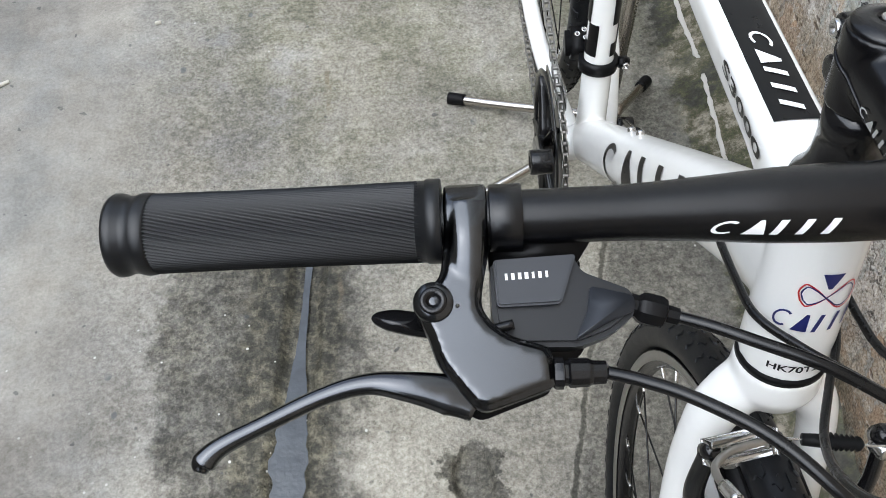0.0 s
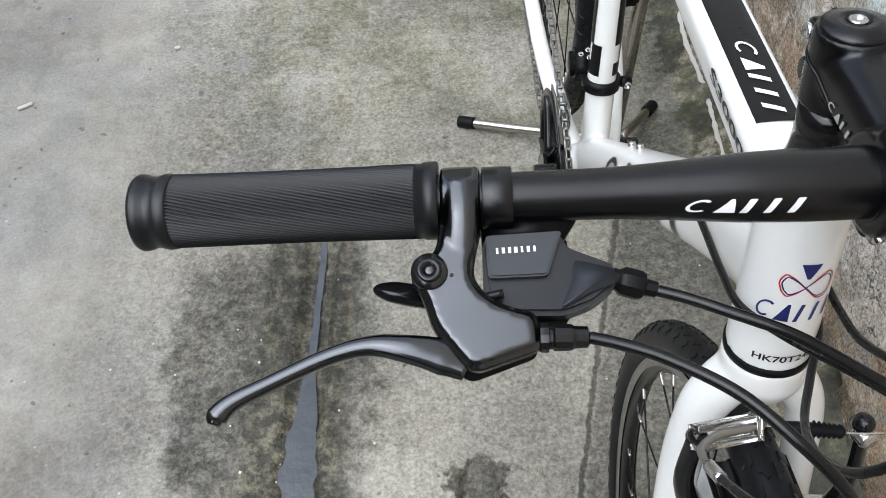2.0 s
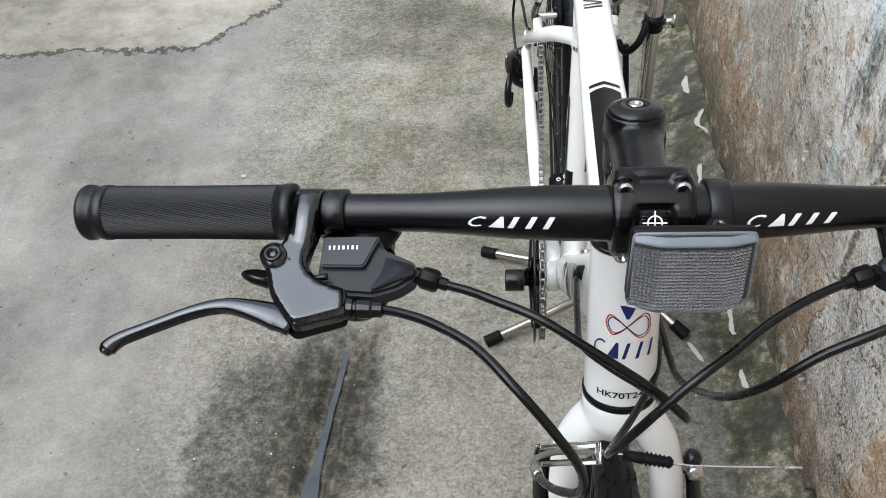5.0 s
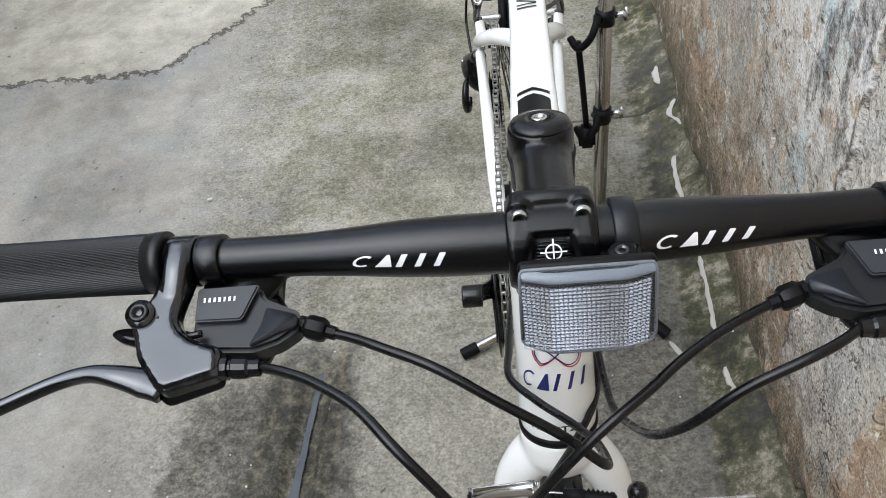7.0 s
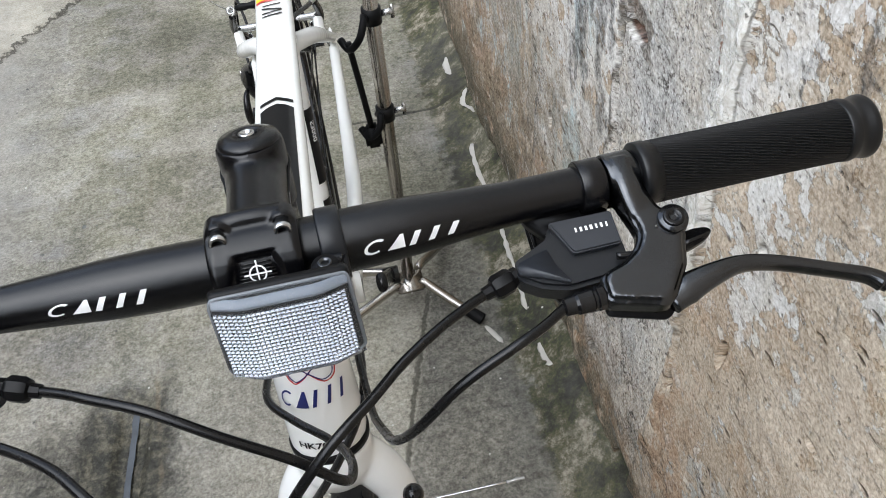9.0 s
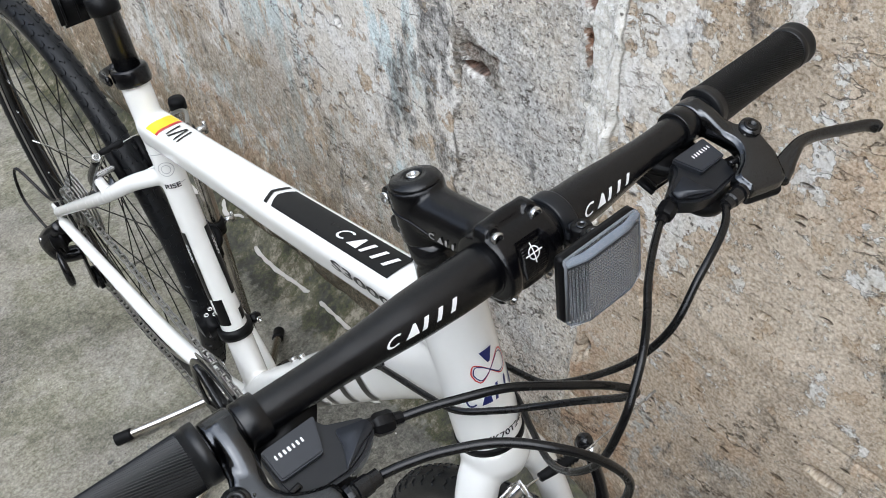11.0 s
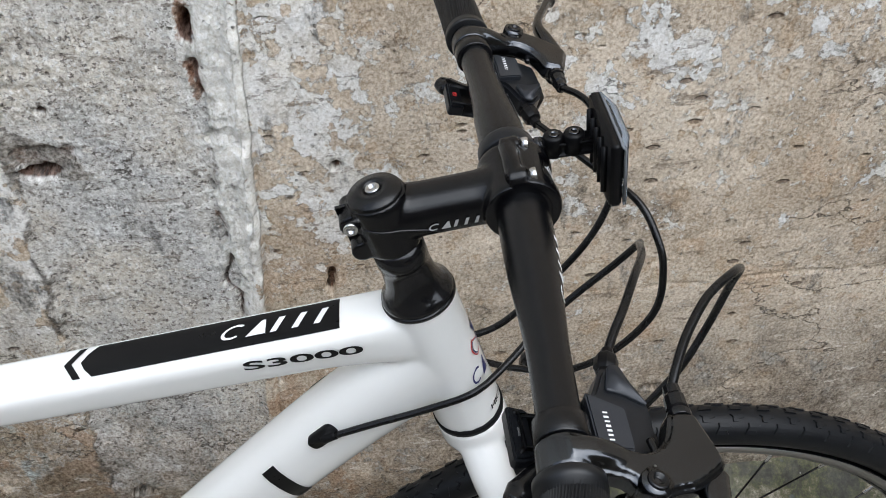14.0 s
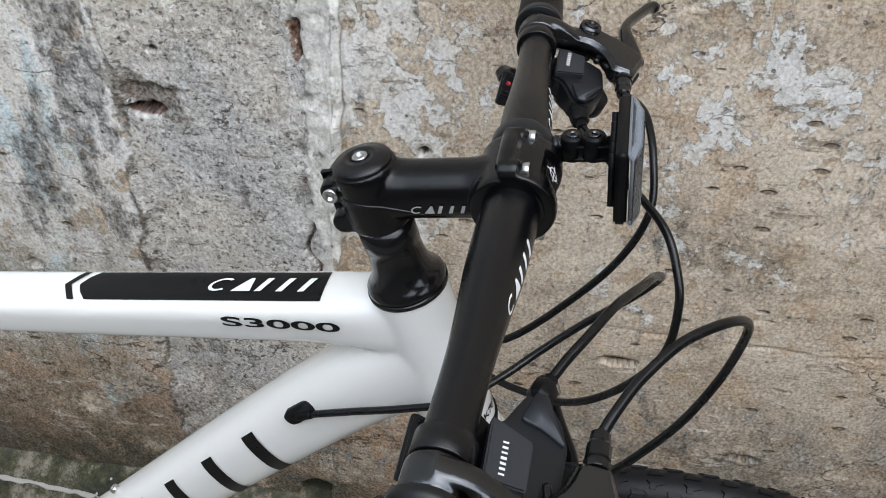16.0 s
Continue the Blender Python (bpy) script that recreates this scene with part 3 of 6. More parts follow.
def prism(outline, origin, u, v, w, lo, hi, bevel=0.0008, segments=2):
    """A plate: outline in (u, v) about origin, from lo to hi along w, with rounded rims."""
    bm = bmesh.new()
    o, u, v, w = V(origin), V(u), V(v), V(w)
    a = [bm.verts.new(o + u * p[0] + v * p[1] + w * lo) for p in outline]
    b = [bm.verts.new(o + u * p[0] + v * p[1] + w * hi) for p in outline]
    n = len(a)
    bm.faces.new(a)
    bm.faces.new(b)
    for k in range(n):
        bm.faces.new((a[k], a[(k + 1) % n], b[(k + 1) % n], b[k]))
    bmesh.ops.recalc_face_normals(bm, faces=bm.faces)
    if bevel:
        rim = [e for e in bm.edges if (e.verts[0] in a and e.verts[1] in a) or (e.verts[0] in b and e.verts[1] in b)]
        bmesh.ops.bevel(bm, geom=rim, offset=bevel, segments=segments, affect='EDGES', clamp_overlap=True)
    return bm


def block(center, size, axes=None, bevel=0.001, segments=2):
    """A box with rounded edges; axes: three directions."""
    ux, uy, uz = axes or (V((1, 0, 0)), V((0, 1, 0)), V((0, 0, 1)))
    bm = bmesh.new()
    bmesh.ops.create_cube(bm, size=1)
    for q in bm.verts:
        q.co = V(center) + V(ux) * q.co.x * size[0] + V(uy) * q.co.y * size[1] + V(uz) * q.co.z * size[2]
    if bevel:
        bmesh.ops.bevel(bm, geom=bm.edges[:], offset=min(bevel, min(size) * 0.45), segments=segments, affect='EDGES', clamp_overlap=True)
    return bm


def bolt(origin, axis, r, length, socket=True):
    """A socket-head bolt seen from its head."""
    p = [(r, 0), (r, length * 0.85), (r * 0.85, length)]
    p += [(r * 0.55, length), (r * 0.5, length * 0.45), (0, length * 0.4)] if socket else [(0, length)]
    return lathe([(0, 0)] + p, origin, axis, 20)


def ribbon(place, rows, lift=0.0003, across=8):
    """A thin printed mark: rows of (u, v) pairs joined to strips, laid on the surface place(u, v, lift)."""
    bm = bmesh.new()
    for strip in rows:
        grid, fine = [], [strip[0]]
        for (p0, q0), (p1, q1) in zip(strip, strip[1:]):
            n = max(1, math.ceil(max(math.dist(p0, p1), math.dist(q0, q1)) / 0.003))
            for k in range(1, n + 1):
                t = k / n
                fine.append(((p0[0] + (p1[0] - p0[0]) * t, p0[1] + (p1[1] - p0[1]) * t), (q0[0] + (q1[0] - q0[0]) * t, q0[1] + (q1[1] - q0[1]) * t)))
        for p, q in fine:
            grid.append([bm.verts.new(place(p[0] + (q[0] - p[0]) * k / across, p[1] + (q[1] - p[1]) * k / across, lift)) for k in range(across + 1)])
        for a, b in zip(grid, grid[1:]):
            for k in range(across):
                bm.faces.new((a[k], a[k + 1], b[k + 1], b[k]))
    return bm


def bar_strip(u0, v0, u1, v1, width, cuts=4):
    """A straight stroke from (u0, v0) to (u1, v1), its ends level."""
    return [((u0 + (u1 - u0) * k / cuts - width / 2, v0 + (v1 - v0) * k / cuts), (u0 + (u1 - u0) * k / cuts + width / 2, v0 + (v1 - v0) * k / cuts)) for k in range(cuts + 1)]


def emblem(width, height, slant=0.35, weight=0.3):
    """The maker's mark as plain shapes: a crescent, a wedge and three slanted bars, width by height about the middle."""
    s = width / 5.0
    rows = []
    crescent = []
    for k in range(13):
        a = radians(50 + 260 * k / 12)
        c = -width / 2 + s * 0.55
        out_u, out_v = math.cos(a) * s * 0.52, math.sin(a) * height / 2
        in_u, in_v = math.cos(a) * s * 0.52 * (1 - weight), math.sin(a) * height / 2 * (1 - weight)
        crescent.append(((c + out_u + slant * out_v, out_v), (c + in_u + slant * in_v, in_v)))
    rows.append(crescent)
    c = -width / 2 + s * 1.55
    rows.append([((c - s * 0.45 + (s * 0.5 + slant * height / 2) * k / 4, -height / 2 + height * k / 4), (c + s * 0.42 - s * 0.2 * k / 4 + slant * height / 2 * k / 4, -height / 2 + height * k / 4)) for k in range(5)])
    for slot in (2.5, 3.45, 4.4):
        c = -width / 2 + s * slot
        rows.append(bar_strip(c - slant * height / 2, -height / 2, c + slant * height / 2, height / 2, s * weight))
    return rows


def lettering(words, height, place, lift=0.0003, cuts=2, stretch=1.0):
    """Printed words laid on the surface place(u, v, lift), centred."""
    data = bpy.data.curves.new("words", 'FONT')
    data.body, data.size, data.align_x, data.align_y = words, height * 1.4, 'CENTER', 'CENTER'
    data.offset = height * 0.03
    tmp = bpy.data.objects.new("words", data)
    scene.collection.objects.link(tmp)
    bpy.context.view_layer.update()
    me = bpy.data.meshes.new_from_object(tmp.evaluated_get(bpy.context.evaluated_depsgraph_get()))
    bm = bmesh.new()
    bm.from_mesh(me)
    bpy.data.objects.remove(tmp)
    bpy.data.curves.remove(data)
    bpy.data.meshes.remove(me)
    bmesh.ops.triangulate(bm, faces=bm.faces)
    for _ in range(cuts):
        long = [e for e in bm.edges if e.calc_length() > height * 0.35]
        if long:
            bmesh.ops.subdivide_edges(bm, edges=long, cuts=1)
    bmesh.ops.triangulate(bm, faces=bm.faces)
    for q in bm.verts:
        q.co = place(q.co.x * stretch, q.co.y, lift)
    return bm


def bars_of_print(width, height, count, place, seed):
    """Small print that is a maker's name: plain upright bars."""
    rnd = random.Random(seed)
    rows, s = [], width / count
    for k in range(count):
        c = -width / 2 + s * (k + 0.5)
        rows.append(bar_strip(c, -height / 2, c, height / 2, s * rnd.choice((0.38, 0.48, 0.55)), 1))
    return ribbon(place, rows)

# ---------------------------------------------------------------- ground and walls


def smooth_step(v, lo, hi):
    t = np.clip((v - lo) / (hi - lo), 0, 1)
    return t * t * (3 - 2 * t)


def lattice(n, seed):
    rng = np.random.RandomState(seed)
    return rng.rand(n, n)


NOISE_TABLE = lattice(128, 5)


def value_noise(x, y, scale):
    """Smooth noise in 0..1 for numpy arrays."""
    x, y = x * scale + 40.3, y * scale + 71.7
    i, j = np.floor(x).astype(int), np.floor(y).astype(int)
    fx, fy = x - i, y - j
    fx, fy = fx * fx * (3 - 2 * fx), fy * fy * (3 - 2 * fy)
    g = lambda a, b: NOISE_TABLE[a % 128, b % 128]
    return (g(i, j) * (1 - fx) + g(i + 1, j) * fx) * (1 - fy) + (g(i, j + 1) * (1 - fx) + g(i + 1, j + 1) * fx) * fy


def fractal(x, y, scale, octaves=4):
    return sum(value_noise(x, y, scale * 2.03 ** k) * 0.5 ** k for k in range(octaves)) / sum(0.5 ** k for k in range(octaves))


def gutter_x(y):
    return -0.335 - 0.13 * (0.58 - y)


def lane_axes(x, y):
    """Axes along the gutter and the wall, which are not quite square to each other."""
    by_wall = smooth_step(x, 0.0, 0.25)
    return x - (1 - by_wall) * (0.0897 * x - 0.0425 * y - 0.0014), 0.8453 * y - 0.003 * x - 0.0226


def from_lane(x, y):
    return 1.0977 * x - 0.0552 * y - 0.0032, 1.1819 * y + 0.0039 * x + 0.0274


def slab_edge(x, y):
    """How far a place lies inside the paler slab with its broken corner."""
    return np.minimum(y - 1.775, 0.588 * (y - 1.78) - 0.808 * (x + 0.98))


def ground_height(x, y):
    x, y = np.asarray(x, float), np.asarray(y, float)
    slab_d = slab_edge(x, y)
    x, y = lane_axes(x, y)
    wob = fractal(x, y, 9)
    h = 0.006 * (fractal(x, y, 2.2) - 0.5) + 0.004 * (wob - 0.5) + 0.0025 * (fractal(x, y, 60, 2) - 0.5)
    # rain gutter worn into the cement
    d = np.abs(x - gutter_x(y) + 0.016 * (fractal(x, y, 45, 4) - 0.5))
    run = smooth_step(0.62 + 0.06 * (wob - 0.5) - y, 0.0, 0.10)
    h = h - 0.012 * run * (1 - smooth_step(d, 0.014, 0.034)) - 0.004 * run * (1 - smooth_step(d, 0.03, 0.16))
    # broken pocket
    pit = np.hypot((x + 0.143) / 0.032, (y - 0.165) / 0.042) + 0.8 * (wob - 0.5)
    h = h - 0.016 * (1 - smooth_step(pit, 0.7, 1.0))
    # later slab, a little higher
    slab = smooth_step(slab_d + 0.07 * (fractal(x, y, 9) - 0.5) + 0.03 * (fractal(x, y, 30) - 0.5), -0.006, 0.008)
    h = h + 0.009 * slab
    # shallow joints
    joint = np.exp(-((y - 1.145 - 0.01 * (wob - 0.5)) / 0.004) ** 2) * ((x < -0.55) | (x > 0.12))
    joint = joint + np.exp(-((x + 0.302 - 0.008 * (wob - 0.5)) / 0.004) ** 2) * (y > 0.35) * 0.6
    h = h - 0.003 * joint
    # rough fillet of cement rising to the wall
    return h + 0.085 * smooth_step(x + 0.04 * (wob - 0.5), 0.255, 0.395) * (0.75 + 0.5 * (fractal(x, y, 6) - 0.5)) + 0.012 * smooth_step(x, 0.25, 0.33) * (fractal(x, y, 35) - 0.5)


def axis_values(lo, hi, step, far):
    out = [-far, -far / 4, -far / 20, lo - (far / 20 - abs(lo)) * 0.15 - 0.6]
    fine = list(np.arange(lo, hi + step / 2, step))
    return np.array(sorted(set(np.round([v for v in out if v < lo - 0.1] + fine + [hi + 0.6, hi + 3, far / 20, far / 4, far], 4))))


def sheet(name, us, vs, place, material):
    """A grid of faces over us x vs, laid by place(u, v) -> x, y, z arrays."""
    u, v = np.meshgrid(us, vs, indexing="ij")
    co = np.stack(place(u, v), -1).reshape(-1, 3)
    n, k = len(us), len(vs)
    idx = np.arange(n * k).reshape(n, k)
    faces = np.stack([idx[:-1, :-1], idx[1:, :-1], idx[1:, 1:], idx[:-1, 1:]], -1).reshape(-1, 4)
    me = bpy.data.meshes.new(name)
    me.from_pydata(co.tolist(), [], faces.tolist())
    me.shade_smooth()
    me.materials.append(material)
    return new(name, me)


def ground():
    xs, ys = axis_values(-1.8, 0.42, 0.0055, 400), axis_values(-0.35, 2.5, 0.0075, 400)
    ob = sheet("ground", xs, ys, lambda u, v: (u, v, ground_height(u, v)), CONCRETE)
    return tagged(ob, "old grey cement ground with grit, damp gutter and moss along the wall", "ground", kind="structure")


HOLES = [  # y, z, half-width, half-height, depth of the broken places
    (0.418, 0.703, 0.024, 0.010, 0.042), (0.405, 0.718, 0.042, 0.020, 0.006), (0.69, 0.667, 0.009, 0.006, 0.03),
    (-0.139, 0.433, 0.020, 0.006, 0.04), (0.108, 0.693, 0.006, 0.005, 0.022), (0.188, 0.376, 0.010, 0.022, 0.04),
    (0.118, 0.53, 0.006, 0.018, 0.016), (0.235, 0.09, 0.022, 0.03, 0.04), (0.269, 0.035, 0.04, 0.024, 0.04),
    (0.394, 0.165, 0.015, 0.012, 0.03), (0.664, 0.385, 0.006, 0.014, 0.03), (0.246, 0.852, 0.006, 0.015, 0.03), (0.246, 0.81, 0.005, 0.012, 0.006),
    (0.60, 0.46, 0.012, 0.008, 0.008), (-0.02, 0.60, 0.008, 0.004, 0.012), (-0.32, 0.30, 0.03, 0.006, 0.012), (0.395, 0.775, 0.008, 0.004, 0.02),
]


def wall_relief(y, z):
    """How far the wall's face stands towards the lane."""
    y, z = 0.9597 * y + 0.1085 * z - 0.0955, 0.9289 * z - 0.0434 * y + 0.0471  # courses run a little off level
    n = fractal(y, z, 7)
    f = fractal(y, z, 40, 3)
    out = 0.008 * (fractal(y, z, 2.5) - 0.5) + 0.002 * (n - 0.5) + 0.0008 * (f - 0.5)
    # chipped coats lie in thin terraces
    out = out + 0.0009 * (smooth_step(fractal(y, z, 13, 5), 0.50, 0.512) + smooth_step(fractal(y + 3, z, 26, 5), 0.53, 0.545))
    rough_patch = fractal(y + 5, z + 2, 5, 3)
    out = out + 0.0014 * smooth_step(rough_patch, 0.47, 0.6) * (fractal(y, z, 75, 3) - 0.5)
    edge = 0.012 * (fractal(y, z, 16, 5) - 0.5)
    wide = 0.217 + 0.017 * smooth_step(z, 0.50, 0.66)
    ridge = smooth_step(y + 0.7 * edge, 0.193, 0.199) * (1 - smooth_step(y + edge - wide, -0.003, 0.003)) * smooth_step(z + edge, 0.45, 0.48)
    out = out + 0.009 * ridge * (0.4 + 1.2 * f)
    split = smooth_step(fractal(z, y * 0 + 9, 16, 4), 0.50, 0.56) * np.exp(-((y + edge - wide - 0.008 - 0.05 * (fractal(z, y * 0 + 2, 18, 4) - 0.5)) / 0.003) ** 2)
    out = out - 0.010 * split * smooth_step(z, 0.44, 0.5)
    # cement patch set back behind the ridge
    patch = smooth_step(y + edge, 0.206, 0.212) * (1 - smooth_step(y + 3 * edge, 0.434, 0.440)) * smooth_step(z + 0.1 * (n - 0.5), 0.22, 0.27)
    out = out - 0.006 * patch + 0.0016 * patch * (fractal(y, z, 90, 3) - 0.5)
    # lower part bulges, foot is eaten away
    out = out + 0.02 * (1 - smooth_step(z, 0.1, 0.42)) * (0.4 + n) - 0.02 * (1 - smooth_step(z, 0.0, 0.07))
    # cracks
    crack = np.exp(-((z - 0.487 - 0.03 * (fractal(y, z, 9) - 0.5)) / 0.0016) ** 2) * (y < -0.12) * 0.5
    crack = crack + np.exp(-((y - 0.194 - 0.012 * (fractal(z, z * 0 + 4, 12) - 0.5)) / 0.0025) ** 2) * (z < 0.74) * (z > 0.3)
    for row, lo, hi in ((0.76, 0.25, 0.40), (0.802, 0.23, 0.42), (0.66, 0.24, 0.36)):
        crack = crack + 0.25 * np.exp(-((z - row - 0.02 * (fractal(y, z, 11) - 0.5)) / 0.0014) ** 2) * (y > lo) * (y < hi)
    out = out - 0.005 * np.minimum(crack, 1.0)
    for hy, hz, a, b, deep in HOLES:
        d = np.hypot((y - hy) / a, (z - hz) / b) + 0.6 * (n - 0.5) + 1.1 * (f - 0.5)
        out = out - deep * (1 - smooth_step(d, 0.88, 1.0))
    return out


def lane_walls():
    ys = np.array(sorted(set(np.round(list(np.arange(-6, -0.8, 0.4)) + list(np.arange(-0.8, 0.8, 0.003)) + list(np.arange(0.8, 1.3, 0.0045)) + list(np.arange(1.3, 1.9, 0.01)) + list(np.arange(1.9, 7.1, 0.3)), 4))))
    zs = np.array(sorted(set(np.round([-0.05] + list(np.arange(0, 0.97, 0.003)) + list(np.arange(0.97, 6.5, 0.25)), 4))))
    wall = sheet("wall_east", ys, zs, lambda y, z: (0.370 - wall_relief(y, z), y, z), PLASTER)
    tagged(wall, "old lane wall with flaking beige, grey and pale blue plaster and broken holes", "wall", kind="structure")
    back = part("wall_core", block((0.614, 0.5, 3.24), (0.36, 13.0, 6.56), bevel=0), RENDER, wall, smooth=False)
    # added out of view; its height sets the sky light on the plaster
    other = part("unseen_wall_west", block((-2.7, 0.5, 1.3), (0.25, 13.0, 2.6), bevel=0.01), RENDER, smooth=False)
    tagged(other, "added plain wall, out of view, that shapes the light across the lane", "wall", kind="structure")
    # end walls added out of view to keep low sky out of reflections
    for name, y in (("unseen_wall_south", -6.2), ("unseen_wall_north", 7.2)):
        end = part(name, block((-1.1, y, 3.1), (3.3, 0.25, 6.2), bevel=0.01), RENDER, smooth=False)
        tagged(end, "added plain wall, out of view, that shuts low sky off at the lane's end", "wall", kind="structure")


def water_in_gutter():
    bm = bmesh.new()
    ys = np.arange(-0.7, 0.60, 0.006)
    a, b = [], []
    for k, y in enumerate(ys):
        c = float(gutter_x(y))
        w = (0.027 - 0.022 * float(smooth_step(y, 0.14, 0.42))) * min(1.0, (0.61 - y) / 0.05)
        a.append(bm.verts.new((*from_lane(c - w * (0.55 + 0.9 * float(fractal(y, 0.3, 38))), y), -0.0105)))
        b.append(bm.verts.new((*from_lane(c + w * (0.55 + 0.9 * float(fractal(y, 2.7, 31))), y), -0.0105)))
    for k in range(len(ys) - 1):
        bm.faces.new((a[k], b[k], b[k + 1], a[k + 1]))
    tagged(part("water", bm, WATER), "shallow rain water standing in the cement gutter", "water", kind="structure")


def on_ground(x, y):
    return V((x, y, float(ground_height(x, y))))


def paint_streak(points, width, seed):
    rnd = random.Random(seed)
    line = spline([on_ground(*p) + V((0, 0, 0.002)) for p in points], 6)
    rs = [width * (0.45 + 0.9 * rnd.random()) * (0.5 if k in (0, len(line) - 1) else 1) for k in range(len(line))]
    bm = bmesh.new()
    rings = []
    for (q, t, u, v), r in zip(frames(line), rs):
        q = on_ground(q.x, q.y) + V((0, 0, 0.0012))
        rings.append([q + v * r * math.cos(a) + V((0, 0, 1)) * 0.0012 * math.sin(a) for a in (2 * math.pi * k / 8 for k in range(8))])
    ob = part("paint_streak", grown(bm, loft(rings)), PAINT_STREAK)
    return tagged(ob, "dried streak of spilt white paint on the mossy cement", "paint streak", "paint streaks by the wall")


ground()
lane_walls()
water_in_gutter()
for k, (pts, w) in enumerate([
        ([(0.318, 0.975), (0.316, 1.05), (0.314, 1.12), (0.320, 1.19)], 0.006), ([(0.306, 0.695), (0.311, 0.77), (0.312, 0.86), (0.317, 0.932)], 0.0055),
        ([(0.312, 0.560), (0.308, 0.59), (0.307, 0.618)], 0.007), ([(0.330, 1.46), (0.334, 1.53)], 0.013), ([(0.345, 1.27), (0.335, 1.33), (0.35, 1.37)], 0.008),
        ([(0.229, 0.698), (0.250, 0.652)], 0.004)]):
    paint_streak(pts, w, k)
for k, (x, y, a, n) in enumerate([(-1.005, 1.058, 0.5, 0.015), (-0.72, 1.2, 0.2, 0.006)]):
    p = on_ground(x, y) + V((0, 0, 0.004))
    d = V((math.cos(a), math.sin(a), 0)) * n
    tagged(part("litter", tube([p - d, p, p + d], [0.0035, 0.004, 0.0037], 8, 3), TWIG), "small pale scrap of litter lying on the cement", "litter", "litter on the ground")

# ---------------------------------------------------------------- the bicycle
TIPPED = pose(0.001, 0.073, 0.002, 4.2, 0, 0)  # rear wheel lifted by the stand


def loc(p):
    """Places of cables and brake, taken about the steering head, in the bicycle's own axes."""
    a = radians(2.9)
    x, z = p[0], p[2] - 0.95
    return V((x * math.cos(a) + z * math.sin(a), p[1], z * math.cos(a) - x * math.sin(a) + 0.95))


bike = new("bicycle")
bike.matrix_world = TIPPED
tagged(bike, "white flat-bar road bicycle with black handlebar, held on a steel stand", "bicycle")

STEER = V((0, 0.006, 0.717))
STEER_D = V((0, math.sin(radians(17.3)), math.cos(radians(17.3))))
STEER_F = V((0, -math.cos(radians(17.3)), math.sin(radians(17.3))))
HEAD = 0.0165  # foot of the head tube along the steering axis
BB, SEAT_TOP = V((-0.003, 0.460, 0.336)), V((0.009, 0.580, 0.785))
FRONT_AXLE, REAR_AXLE = V((0, -0.170, 0.361)), V((0, 0.920, 0.410))
WHEEL_R = 0.345


def steer(s, f=0.0, x=0.0):
    return STEER + STEER_D * s + STEER_F * f + V((x, 0, 0))


def fused(name, bms, material, parent, voxel=0.0022, soften=8, label=""):
    """Tubes welded to one skin with soft fillets."""
    bm = bmesh.new()
    for b in bms:
        bmesh.ops.recalc_face_normals(b, faces=b.faces)
        grown(bm, b)
    ob = part(name, bm, material, parent, label)
    re = ob.modifiers.new("weld", 'REMESH')
    re.mode, re.voxel_size = 'VOXEL', voxel
    sm = ob.modifiers.new("soften", 'SMOOTH')
    sm.factor, sm.iterations = 0.5, soften
    bpy.context.view_layer.update()
    me = bpy.data.meshes.new_from_object(ob.evaluated_get(bpy.context.evaluated_depsgraph_get()))
    ob.modifiers.clear()
    ob.data = me
    me.shade_smooth()
    if not me.materials:
        me.materials.append(material)
    return ob


